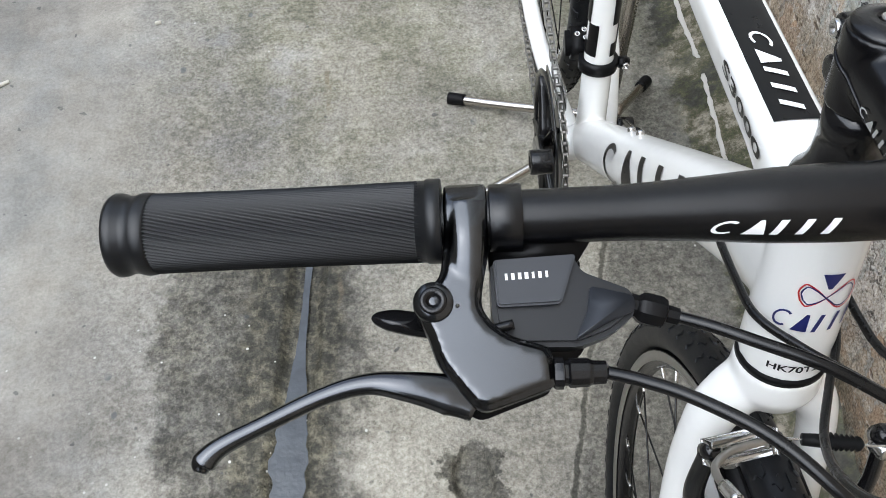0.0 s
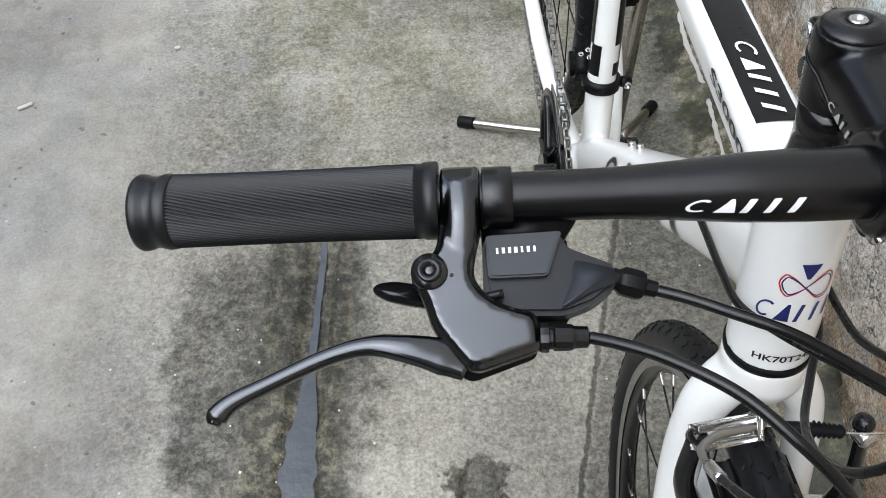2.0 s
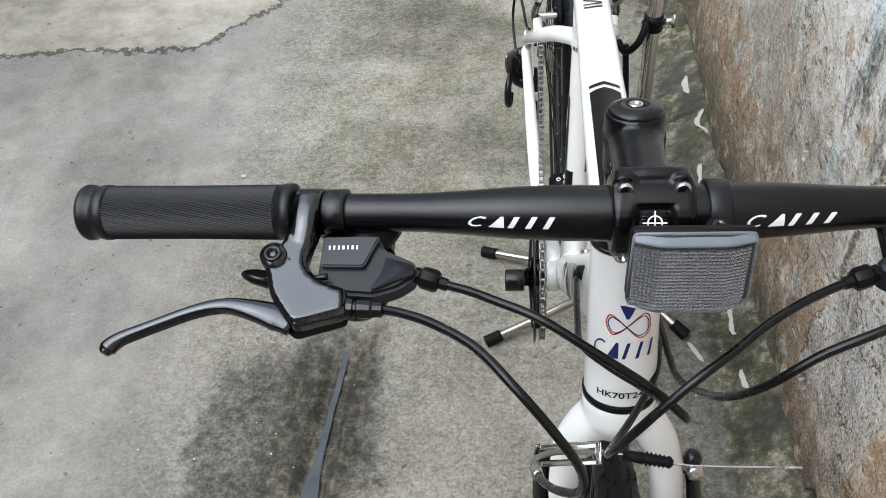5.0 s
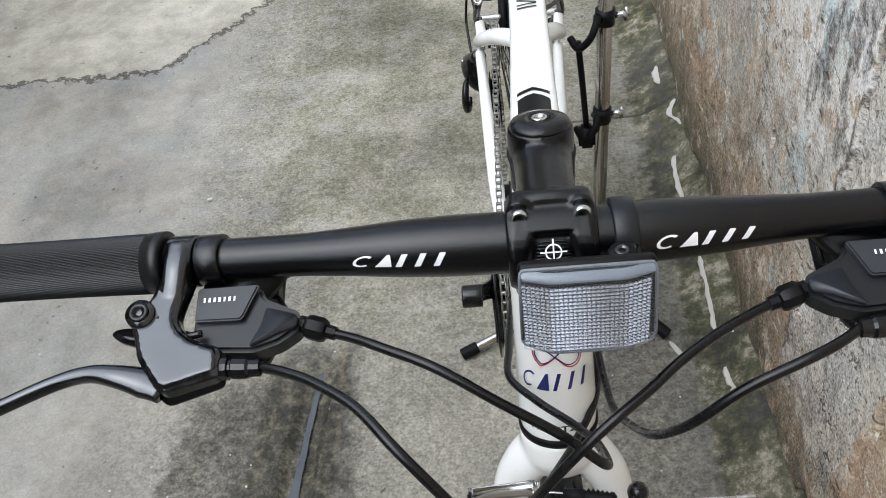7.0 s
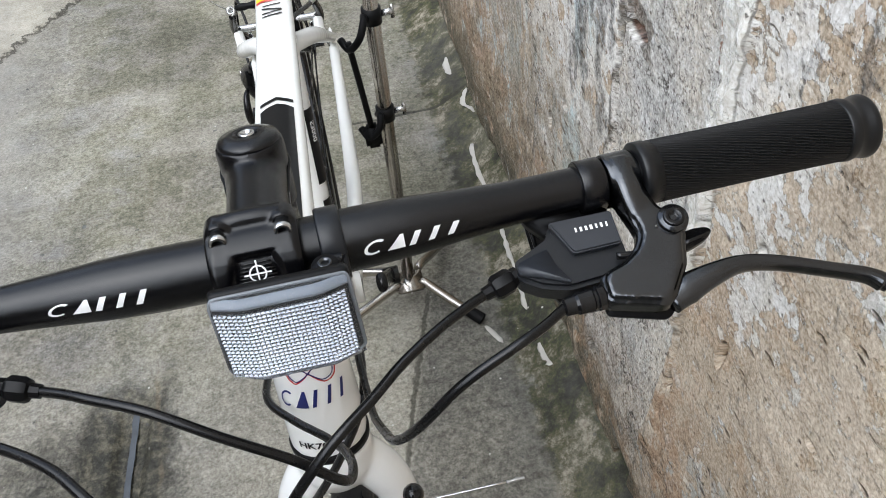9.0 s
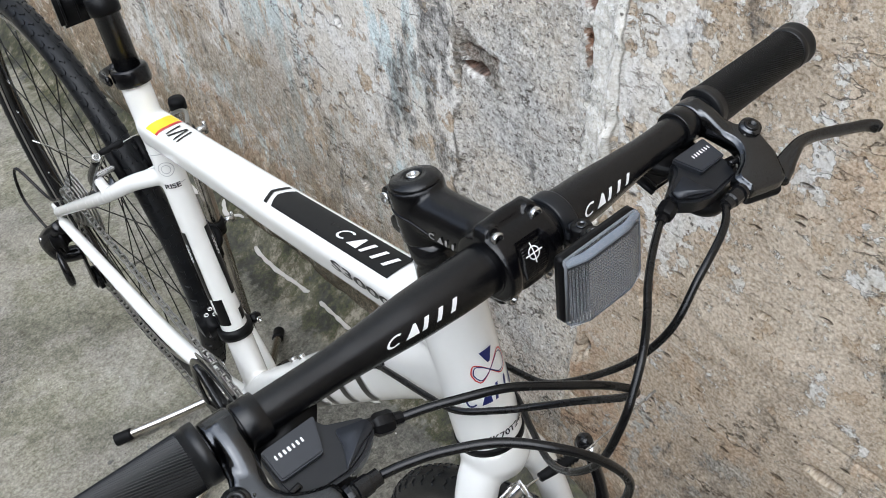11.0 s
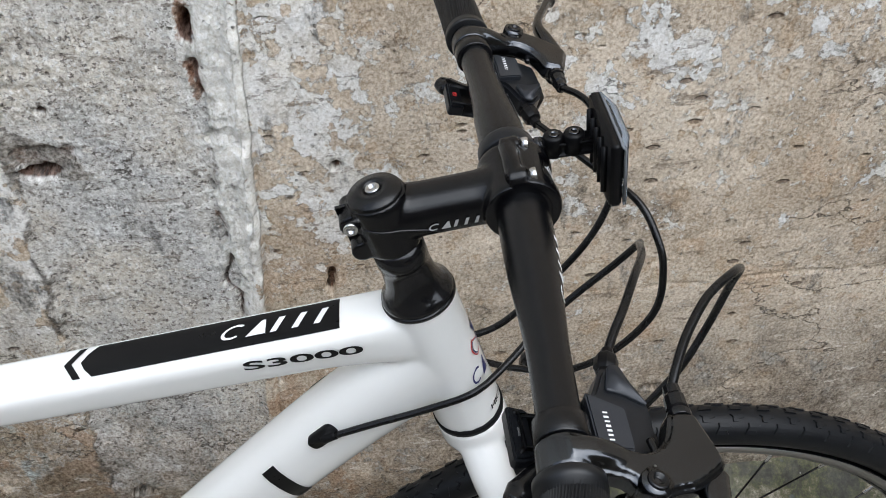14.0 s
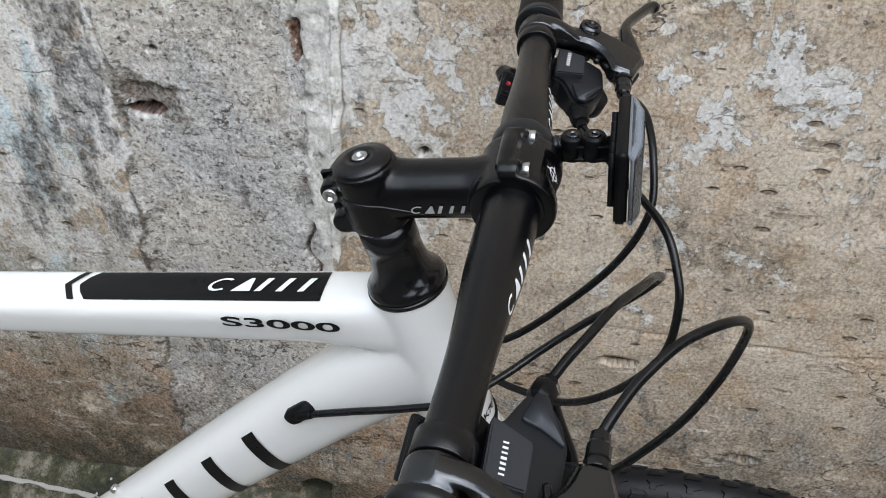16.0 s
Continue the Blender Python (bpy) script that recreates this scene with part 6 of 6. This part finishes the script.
cable([(-0.113, -0.0375, 0.9095), (-0.10, -0.044, 0.914), (-0.086, -0.052, 0.918), (-0.06, -0.065, 0.920), (-0.03, -0.079, 0.911), (0, -0.090, 0.895), (0.019, -0.098, 0.880), (0.025, -0.088, 0.858), (0.024, -0.06, 0.828), (0.013, -0.035, 0.808), (-0.006, -0.012, 0.797), (-0.022, 0.013, 0.787), (-0.024, 0.046, 0.771), (-0.024, 0.084, 0.755), (-0.024, 0.114, 0.741)], "black gear cable looping back into the down tube", lev(-1, 0.1145, 0.0427, -0.0124), V((-0.027, 0.113, 0.7445)))
cable([(-0.148, -0.0635, 0.928), (-0.135, -0.069, 0.931), (-0.118, -0.078, 0.934), (-0.095, -0.095, 0.937), (-0.075, -0.116, 0.934), (-0.055, -0.131, 0.918), (-0.039, -0.138, 0.890), (-0.037, -0.136, 0.858), (-0.046, -0.122, 0.83), (-0.052, -0.103, 0.803), (-0.0535, -0.086, 0.779)], "black brake cable arcing down to the front brake", lev(-1, 0.1475, 0.0644, 0.001), loc((-0.0535, -0.086, 0.779)))
cable([(0.146, -0.064, 0.941), (0.13, -0.073, 0.941), (0.112, -0.079, 0.937), (0.085, -0.084, 0.923), (0.061, -0.087, 0.896), (0.05, -0.075, 0.862), (0.046, -0.045, 0.82), (0.042, -0.015, 0.79), (0.038, 0.012, 0.778), (0.034, 0.05, 0.768), (0.030, 0.115, 0.742)], "black rear brake cable running back beside the head tube", lev(1, 0.1475, 0.0644, 0.001), V((0.027, 0.113, 0.7445)))
cable([(0.113, -0.040, 0.921), (0.10, -0.045, 0.922), (0.081, -0.054, 0.922), (0.06, -0.066, 0.92), (0.041, -0.079, 0.917), (0.023, -0.092, 0.912), (0.008, -0.101, 0.9), (-0.006, -0.108, 0.881), (-0.016, -0.107, 0.85), (-0.012, -0.085, 0.81), (0.0, -0.057, 0.78), (0.018, -0.024, 0.766), (0.034, 0.012, 0.758), (0.038, 0.06, 0.745), (0.032, 0.12, 0.727)], "black gear cable hanging in a loop before the head tube", lev(1, 0.1145, 0.0427, -0.0124), V((0.026, 0.125, 0.733)))


# front brake -----------------------------------------------------------
def build_front_brake():
    X = V((1, 0, 0))
    root = None
    for s in (-1, 1):
        piv = V((s * 0.040, -0.078, 0.617))
        top = loc((0.0585, -0.0475, 0.728)) if s > 0 else loc((-0.0475, -0.0475, 0.737))
        arm = part("front_brake", tube([piv, piv + V((s * 0.006, 0.006, 0.03)), piv.lerp(top, 0.6) + V((s * 0.008, 0, 0)), top], [0.009, 0.0085, 0.0065, 0.0055], 12, 6, [1.0, 0.9, 0.75, 0.8], 2.6), GLOSS_BLACK, bike, "glossy black brake arm beside the tyre")
        root = root or arm
        part("pivot", bolt(piv + V((0, 0.004, 0)), (0, -1, 0.25), 0.0062, 0.016), STEEL, arm, "bright pivot bolt")
        pad = V((s * 0.0185, -0.068, 0.648))
        d = V((0, -0.955, 0.2974))
        part("brake_pad", block(pad, (0.011, 0.06, 0.010), (X, d, d.cross(X)), 0.003), RUBBER, arm, "black rubber brake pad")
        part("pad_stud", tube([pad, pad + V((s * 0.03, 0, 0))], [0.006, 0.005, 0.0035], 12), STEEL, arm)
        if s > 0:
            part("anchor_bolt", lathe([(0, 0), (0.0072, 0), (0.0074, 0.003), (0.0062, 0.0035), (0.006, 0.009), (0.0045, 0.011), (0, 0.009)], top + V((0, 0.002, -0.003)), (0.15, -0.9, 0.4), 18), STEEL, arm, "bright cable anchor bolt")
            part("arm_head", lathe([(0, -0.006), (0.0062, -0.006), (0.007, 0.002), (0.0045, 0.007), (0, 0.008)], top + V((0, 0.004, 0.004)), (0, -0.3, 1), 16), GLOSS_BLACK, arm)
        else:
            part("arm_head", lathe([(0, -0.006), (0.0055, -0.006), (0.006, 0.003), (0.004, 0.007), (0, 0.0075)], top, (0, -0.3, 1), 16), GLOSS_BLACK, arm)
            # slotted link that carries the bent pipe
            a, b = loc((-0.050, -0.0505, 0.741)), loc((-0.0095, -0.042, 0.7325))
            d = (b - a).normalized()
            up = V((0, -0.55, 0.83))
            up = (up - d * up.dot(d)).normalized()
            w = d.cross(up)
            for e in (-1, 1):
                part("link_side", block((a + b) / 2 + w * e * 0.0058, ((b - a).length, 0.0022, 0.009), (d, w, up), 0.0008), STEEL, arm, "bright steel link plate")
            part("link_end", block(b, (0.003, 0.014, 0.010), (d, w, up), 0.0008), STEEL, arm)
            n0, n1 = loc((-0.004, -0.0415, 0.7325)), loc((-0.0535, -0.083, 0.7755))
            line = [n0, loc((-0.02, -0.046, 0.740)), loc((-0.040, -0.052, 0.749)), loc((-0.0525, -0.061, 0.756)), loc((-0.0555, -0.070, 0.764)), loc((-0.0545, -0.078, 0.771))]
            part("noodle", tube(line, 0.0023, 10, 6), DULL_STEEL, arm, "bent grey steel cable pipe")
            part("ferrule", tube([loc((-0.0548, -0.0755, 0.7688)), loc((-0.0536, -0.0865, 0.7795))], 0.0039, 12), STEEL, arm, "bright cable ferrule")
    p = [loc((-0.006, -0.0418, 0.7325)), loc((0.010, -0.0435, 0.7335)), loc((0.0515, -0.0505, 0.735)), loc((0.121, -0.053, 0.741))]
    part("brake_wire", tube(p, 0.0008, 6, 6), STEEL, root, "bright loose brake wire end")
    part("wire_cap", tube([loc((0.1185, -0.053, 0.7405)), loc((0.1245, -0.053, 0.7415)), loc((0.130, -0.0532, 0.742))], [0.0014, 0.001, 0.0015, 0.001, 0.0012], 8), DULL_STEEL, root)
    a, b = loc((0.0095, -0.0435, 0.7335)), loc((0.044, -0.0492, 0.7348))
    d = (b - a).normalized()
    n = (b - a).length
    prof = [(0, 0), (0.0036, 0), (0.0043, n * 0.4)]
    for k in range(6):
        h = n * (0.43 + 0.085 * k)
        prof += [(0.0034, h), (0.0056 - 0.0002 * k, h + n * 0.04)]
    prof += [(0.004, n * 0.95), (0.002, n), (0, n)]
    part("boot", lathe(prof, a, d, 18), RUBBER, root, "black ribbed rubber boot")


build_front_brake()


# drive train -------------------------------------------------------------
def toothed(r, teeth, depth, x, thick, center, hole):
    """A toothed disc about the x axis."""
    out = []
    for k in range(teeth):
        for f, dr in ((0.0, -depth), (0.3, 0.0), (0.5, 0.0), (0.8, -depth)):
            a = 2 * math.pi * (k + f) / teeth
            out.append((math.cos(a) * (r + dr), math.sin(a) * (r + dr)))
    inner = [(math.cos(2 * math.pi * k / len(out)) * hole, math.sin(2 * math.pi * k / len(out)) * hole) for k in range(len(out))]
    bm = bmesh.new()
    rings = [[bm.verts.new(V(center) + V((x + t, p[0], p[1]))) for p in q] for q, t in ((out, 0), (out, thick), (inner, thick), (inner, 0))]
    n = len(out)
    for a, b in zip(rings, rings[1:] + rings[:1]):
        for k in range(n):
            bm.faces.new((a[k], a[(k + 1) % n], b[(k + 1) % n], b[k]))
    return bm


CHAIN_X = -0.046


def build_drive():
    X = V((1, 0, 0))
    crank = part("crankset", lathe([(0, -0.036), (0.013, -0.036), (0.015, -0.060), (0.012, -0.066), (0, -0.067)], BB, X, 24), GLOSS_BLACK, bike, "black crankset with a round chain guard")
    part("chainring", toothed(0.0885, 44, 0.005, CHAIN_X - 0.001, 0.002, BB, 0.062), DULL_STEEL, crank, "dark toothed chainring")
    part("chainring", toothed(0.068, 34, 0.005, CHAIN_X + 0.007, 0.002, BB, 0.05), DULL_STEEL, crank)
    ring = [[BB + V((CHAIN_X + h, math.cos(a) * r, math.sin(a) * r)) for r, h in ((0.080, -0.005), (0.094, -0.006), (0.0955, -0.0075), (0.094, -0.009), (0.080, -0.0085))] for a in (2 * math.pi * k / 64 for k in range(64))]
    part("chain_guard", loft(ring, loop=True), GLOSS_BLACK, crank, "glossy black plastic chain guard ring")
    for k in range(5):
        a = radians(42 + 72 * k)
        e = V((0, math.cos(a), math.sin(a)))
        part("spider_arm", tube([BB + V((-0.052, 0, 0)) + e * 0.01, BB + V((CHAIN_X - 0.006, 0, 0)) + e * 0.085], [0.010, 0.0075, 0.006], 10, flat=0.5, up=(1, 0, 0)), GLOSS_BLACK, crank)
    for s, (dy, dz) in ((-1, (-0.098, 0.108)), (1, (0.098, -0.108))):
        end = BB + V((s * 0.079, dy, dz))
        root = BB + V((s * 0.062, 0, 0))
        arm = part("crank_arm", tube([root, root.lerp(end, 0.5), end], [0.0135, 0.0115, 0.0125], 14, 6, 0.55, 2.6, up=(0, dz, -dy)), GLOSS_BLACK, crank, "black crank arm without pedal")
        part("pedal_eye", lathe([(0, -0.012), (0.0135, -0.012), (0.014, -0.01), (0.014, 0.010), (0.0135, 0.012), (0.0075, 0.012), (0.007, 0.004), (0, 0.004)], end, (s, 0, 0), 24), GLOSS_BLACK, arm)
    # cassette
    for k in range(8):
        r = 0.024 + 0.0045 * k
        part("sprocket", toothed(r, 12 + 2 * k, 0.0045, -0.045 + 0.0036 * k, 0.0017, REAR_AXLE, max(0.014, r - 0.012)), DULL_STEEL, rear_wheel, "dark steel sprocket")
    # chain
    low = REAR_AXLE + V((0, 0.028, -0.175))
    high = REAR_AXLE + V((0, 0.022, -0.095))
    pts = []
    for a in np.linspace(83, 277, 24):
        pts.append(BB + V((0, math.cos(radians(a)), math.sin(radians(a)))) * 0.0865)
    pts.append(low + V((0, -0.005, -0.02)))
    for a in (-90, -30, 30, 80):
        pts.append(low + V((0, math.cos(radians(a)), math.sin(radians(a)))) * 0.020)
    for a in (250, 180, 110):
        pts.append(high + V((0, math.cos(radians(a)), math.sin(radians(a)))) * 0.020)
    for a in (-60, -20, 30, 70, 98):
        pts.append(REAR_AXLE + V((0, math.cos(radians(a)), math.sin(radians(a)))) * 0.034)
    pts.append(pts[0])
    line = np.array([[p.y, p.z] for p in pts])
    dist = np.r_[0, np.cumsum(np.hypot(*np.diff(line, axis=0).T))]
    n = int(dist[-1] / 0.0127) // 2 * 2
    
    def at(f):
        y, z = (float(np.interp(f % dist[-1], dist, line[:, k])) for k in (0, 1))
        return V((float(np.interp(y, [BB.y, REAR_AXLE.y], [CHAIN_X, CHAIN_X + 0.008])), y, z))

    bm = bmesh.new()
    pitch = dist[-1] / n
    for k in range(n):
        p, q = at(k * pitch), at((k + 1) * pitch)
        d = (q - p).normalized()
        u = d.cross(X).normalized()
        half = 0.0036 if k % 2 else 0.0024
        for s in (-1, 1):
            grown(bm, prism(rounded([(-0.0012, -0.0042), (pitch + 0.0012, -0.0042), (pitch + 0.0012, 0.0042), (-0.0012, 0.0042)], 0.003, 2), p + X * s * half, d, u, X, -0.0006, 0.0006, 0))
        grown(bm, tube([p - X * 0.0042, p + X * 0.0042], 0.0026, 8))
    part("chain", bm, CHAIN_STEEL, bike, "oiled steel roller chain", kind="stuff")
    # rear derailleur
    o = REAR_AXLE + V((-0.066, 0.012, -0.03))
    rd = part("rear_derailleur", block(o + V((-0.008, 0.012, -0.028)), (0.03, 0.045, 0.05), (X, V((0, 0.9, -0.4)), V((0, 0.4, 0.9))), 0.012, 3), BLACK_PLASTIC, bike, "black rear derailleur")
    part("knuckle", tube([o, o + V((-0.02, 0.035, -0.04)), o + V((-0.012, 0.03, -0.075)), o + V((0.018, 0.016, -0.08))], [0.012, 0.016, 0.014, 0.013], 14, 6), GLOSS_BLACK, rd)
    for h in (-0.007, 0.007):
        part("cage", prism(rounded([(-0.014, -0.015), (0.014, -0.015), (0.012, 0.10), (-0.012, 0.10)], 0.01, 4), low, (0, 1, 0.05), (0, -0.07, 1), X, CHAIN_X + h - 0.001, CHAIN_X + h + 0.001, 0.0004), BLACK_PLASTIC, rd)
    arc = [REAR_AXLE + V((-0.092 + 0.004 * math.cos(a), -0.012 + 0.025 * math.cos(a), -0.088 + 0.027 * math.sin(a))) for a in (radians(d) for d in range(70, 311, 30))]
    part("guard", tube(arc, [0.004, 0.007, 0.008, 0.008, 0.007, 0.004], 12, 4, 0.8), GLOSS_BLACK, rd, "curved glossy black guard")
    for c in (low, high):
        part("jockey_wheel", toothed(0.022, 11, 0.004, CHAIN_X - 0.003, 0.006, c, 0.006), RUBBER, rd)
    part("adjust_screw", bolt(o + V((-0.022, 0.03, -0.03)), (-1, 0.2, 0), 0.004, 0.012), STEEL, rd)
    part("cable", tube([o + V((-0.015, 0.03, -0.02)), o + V((-0.02, 0.085, 0.02)), o + V((-0.01, 0.085, 0.075)), o + V((0.004, 0.01, 0.05)), o + V((0.008, -0.06, 0.09))], 0.0024, 10), CABLE, rd)
    # front derailleur
    d = (SEAT_TOP - BB).normalized()
    c = BB + d * 0.118
    fd = part("front_derailleur", lathe([(0.0185, -0.007), (0.0225, -0.007), (0.023, 0.0), (0.0225, 0.007), (0.0185, 0.007)], c + V((0, 0.001, 0)), d, 28), BLACK_PLASTIC, bike, "front derailleur with black clamp and bright cage")
    part("hinge", block(c + V((0.028, -0.002, 0)), (0.016, 0.012, 0.013), None, 0.003), BLACK_PLASTIC, fd)
    part("clamp_bolt", bolt(c + V((0.03, -0.006, 0)), (0, -1, 0.2), 0.0045, 0.006), STEEL, fd)
    part("linkage", block(c + V((-0.020, 0.028, 0.004)), (0.03, 0.032, 0.034), None, 0.006), BLACK_PLASTIC, fd)
    for k in range(3):
        part("limit_screw", bolt(c + V((-0.014 - 0.009 * (k % 2), 0.02 + 0.006 * k, 0.018)), (0, -0.3, 1), 0.0034, 0.006), STEEL, fd)
    for h, g in ((-0.006, 0.0), (0.007, 0.004)):
        part("cage", prism(rounded([(-0.04, -0.013), (0.026, -0.010), (0.030, 0.008), (-0.036, 0.016)], 0.006), BB + V((CHAIN_X + h, 0.022, 0.092)), (0, 0.97, -0.22), (0, 0.22, 0.97), X, -0.0008, 0.0008, 0.0004), STEEL, fd, "bright steel cage plate")


build_drive()


# saddle post, rear reflector, rear brake ---------------------------------
def build_rear():
    d = (SEAT_TOP - BB).normalized()
    part("seat_post", lathe([(0, -0.05), (0.0138, -0.05), (0.0138, 0.26), (0.012, 0.265), (0, 0.265)], SEAT_TOP, d, 28), BLACK_SATIN, bike, "satin black seat post")
    cl = part("seat_clamp", lathe([(0.0138, -0.004), (0.0195, -0.004), (0.0205, 0.0), (0.0205, 0.012), (0.019, 0.015), (0.0138, 0.015)], SEAT_TOP, d, 28), BLACK_STEM, bike, "black seat clamp")
    part("quick_lever", tube([SEAT_TOP + V((-0.024, 0.004, 0.006)), SEAT_TOP + V((-0.022, 0.03, 0.0)), SEAT_TOP + V((-0.006, 0.045, -0.004))], [0.0055, 0.006, 0.004], 12, 6, 0.6), BLACK_STEM, cl)
    part("clamp_ear", block(SEAT_TOP + V((0, 0.022, 0.006)), (0.03, 0.012, 0.014), None, 0.003), BLACK_STEM, cl)
    band = part("rear_reflector", lathe([(0.0138, 0.075), (0.0165, 0.075), (0.017, 0.08), (0.017, 0.092), (0.0138, 0.094)], SEAT_TOP, d, 24), BLACK_PLASTIC, bike, "rear reflector in a black holder on the seat post")
    c = SEAT_TOP + d * 0.072 + V((-0.006, 0.05, 0.0))
    part("holder_arm", tube([SEAT_TOP + d * 0.084 + V((0, 0.012, 0)), c], 0.006, 10), BLACK_PLASTIC, band)
    part("holder", block(c, (0.058, 0.012, 0.044), None, 0.004), BLACK_PLASTIC, band)
    part("red_lens", block(c + V((0, 0.009, 0)), (0.05, 0.006, 0.036), None, 0.002), RED_MARK, band, "red prismatic lens")
    for k in range(4):
        part("rib", block(c + V((-0.024 + 0.016 * k, -0.007, 0)), (0.002, 0.004, 0.034), None, 0.0005), BLACK_PLASTIC, band)
    root = None
    for s in (-1, 1):
        piv = V((s * 0.042, 0.70, 0.585))
        top = V((s * 0.048, 0.632, 0.675))
        arm = part("rear_brake", tube([piv, piv.lerp(top, 0.5) + V((s * 0.008, 0, 0)), top], [0.008, 0.0065, 0.0055], 12, 6, 0.8), GLOSS_BLACK, bike, "black rear brake arm")
        root = root or arm
        part("pivot", bolt(piv + V((0, 0.0, 0.006)), (0, -0.7, 0.7), 0.006, 0.012), STEEL, arm)
        part("brake_pad", block(V((s * 0.019, 0.668, 0.628)), (0.012, 0.05, 0.012), (V((1, 0, 0)), V((0, 0.7, 0.7)), V((0, -0.7, 0.7))), 0.003), RUBBER, arm)
        part("pad_stud", tube([V((s * 0.02, 0.668, 0.628)), V((s * 0.05, 0.668, 0.628))], 0.0045, 10), STEEL, arm)
        part("anchor_bolt", bolt(top + V((0, 0.002, 0)), (0, -0.7, 0.7), 0.0055, 0.012), STEEL, arm)
    part("brake_wire", tube([V((0.05, 0.632, 0.678)), V((0.0, 0.63, 0.684)), V((-0.05, 0.632, 0.68)), V((-0.10, 0.655, 0.72))], 0.0008, 6, 5), STEEL, root)
    part("boot", tube([V((-0.012, 0.63, 0.683)), V((-0.042, 0.632, 0.681))], [0.0045, 0.005, 0.0035, 0.005, 0.003], 12), RUBBER, root)
    part("noodle", tube([V((0.03, 0.63, 0.681)), V((0.055, 0.628, 0.69)), V((0.062, 0.60, 0.705)), V((0.045, 0.56, 0.715))], 0.0024, 10), DULL_STEEL, root)
    part("cable", tube([V((0.045, 0.56, 0.715)), V((0.022, 0.50, 0.735)), V((0.016, 0.40, 0.748))], 0.0026, 10), CABLE, root)


build_rear()


# work stand ----------------------------------------------------------------
def build_stand():
    base = V((0.113, 0.815, 0.05))
    top = V((0.128, 0.822, 0.66))
    d = (top - base).normalized()
    stand = new("bicycle_stand")
    stand.location = (0.113, 0.815, 0.0)
    tagged(stand, "stainless steel bicycle stand with four splayed legs and rubber feet", "bicycle stand")
    off = V(stand.location)
    pl = lambda p: V(p) - off
    part("pole", lathe([(0, 0), (0.0112, 0), (0.0112, (top - base).length - 0.002), (0.0102, (top - base).length), (0, (top - base).length)], pl(base - d * 0.02), d, 28), POLE_STEEL, stand, "brushed stainless pole")
    part("end_cap", lathe([(0, 0), (0.0125, 0), (0.0125, 0.012), (0.011, 0.016), (0, 0.017)], pl(top - d * 0.022), d, 24), RUBBER, stand, "black plastic end cap")
    part("base_plate", block(pl((0.113, 0.80, 0.05)), (0.05, 0.05, 0.012), None, 0.003), POLE_STEEL, stand)
    for foot in ((-0.143, 0.929), (0.210, 0.934), (-0.131, 0.694), (0.219, 0.717)):
        fz = float(ground_height(foot[0], foot[1])) + 0.0115
        rear = foot[1] > 0.8
        hub = V((0.113 - (0.02 if foot[0] < 0.1 else -0.02), 0.815 + (0.012 if rear else -0.022), 0.052))
        f = V((foot[0], foot[1], fz))
        part("leg", tube([pl(hub), pl(hub.lerp(f, 0.12) + V((0, 0, 0.004))), pl(hub.lerp(f, 0.6)), pl(f)], 0.0082, 14, 6), POLE_STEEL, stand, "bent stainless leg")
        e = (f - hub).normalized()
        part("rubber_foot", tube([pl(f - e * 0.02), pl(f + e * 0.008), pl(f + e * 0.012)], [0.0108, 0.0112, 0.0112, 0.009], 16), RUBBER, stand, "black rubber foot")
    part("hook_bar", tube([pl((0.085, 0.80, 0.565)), pl((0.090, 0.798, 0.50)), pl((0.096, 0.80, 0.41))], 0.0048, 12, 6), RUBBER, stand, "black bar between the hooks")
    part("hook_pad", block(pl((0.096, 0.80, 0.395)), (0.026, 0.03, 0.034), None, 0.005), RUBBER, stand, "black rubber pad")
    for z, tip in ((0.59, V((0.097, 0.802, 0.572))), (0.42, V((0.102, 0.80, 0.412)))):
        p = base + d * ((z - base.z) / d.z)
        part("bracket", lathe([(0.0112, -0.012), (0.0145, -0.012), (0.0145, 0.012), (0.0112, 0.012)], pl(p), d, 24), BLACK_PLASTIC, stand)
        part("hook", tube([pl(p + V((-0.012, 0, 0))), pl(p.lerp(tip, 0.5) + V((0, -0.012, 0.012))), pl(tip + V((0.004, -0.014, 0.002))), pl(tip + V((-0.012, -0.006, -0.016))), pl(tip + V((-0.022, 0.012, -0.008)))], 0.0055, 12, 6), RUBBER, stand, "black rubber-coated hook")
        part("wing_bolt", bolt(pl(p + V((0.012, 0, 0))), (1, 0, 0), 0.005, 0.018), STEEL, stand, "bright clamp bolt")
        part("wing", block(pl(p + V((0.03, 0, 0.0))), (0.006, 0.004, 0.022), None, 0.001), STEEL, stand)


build_stand()
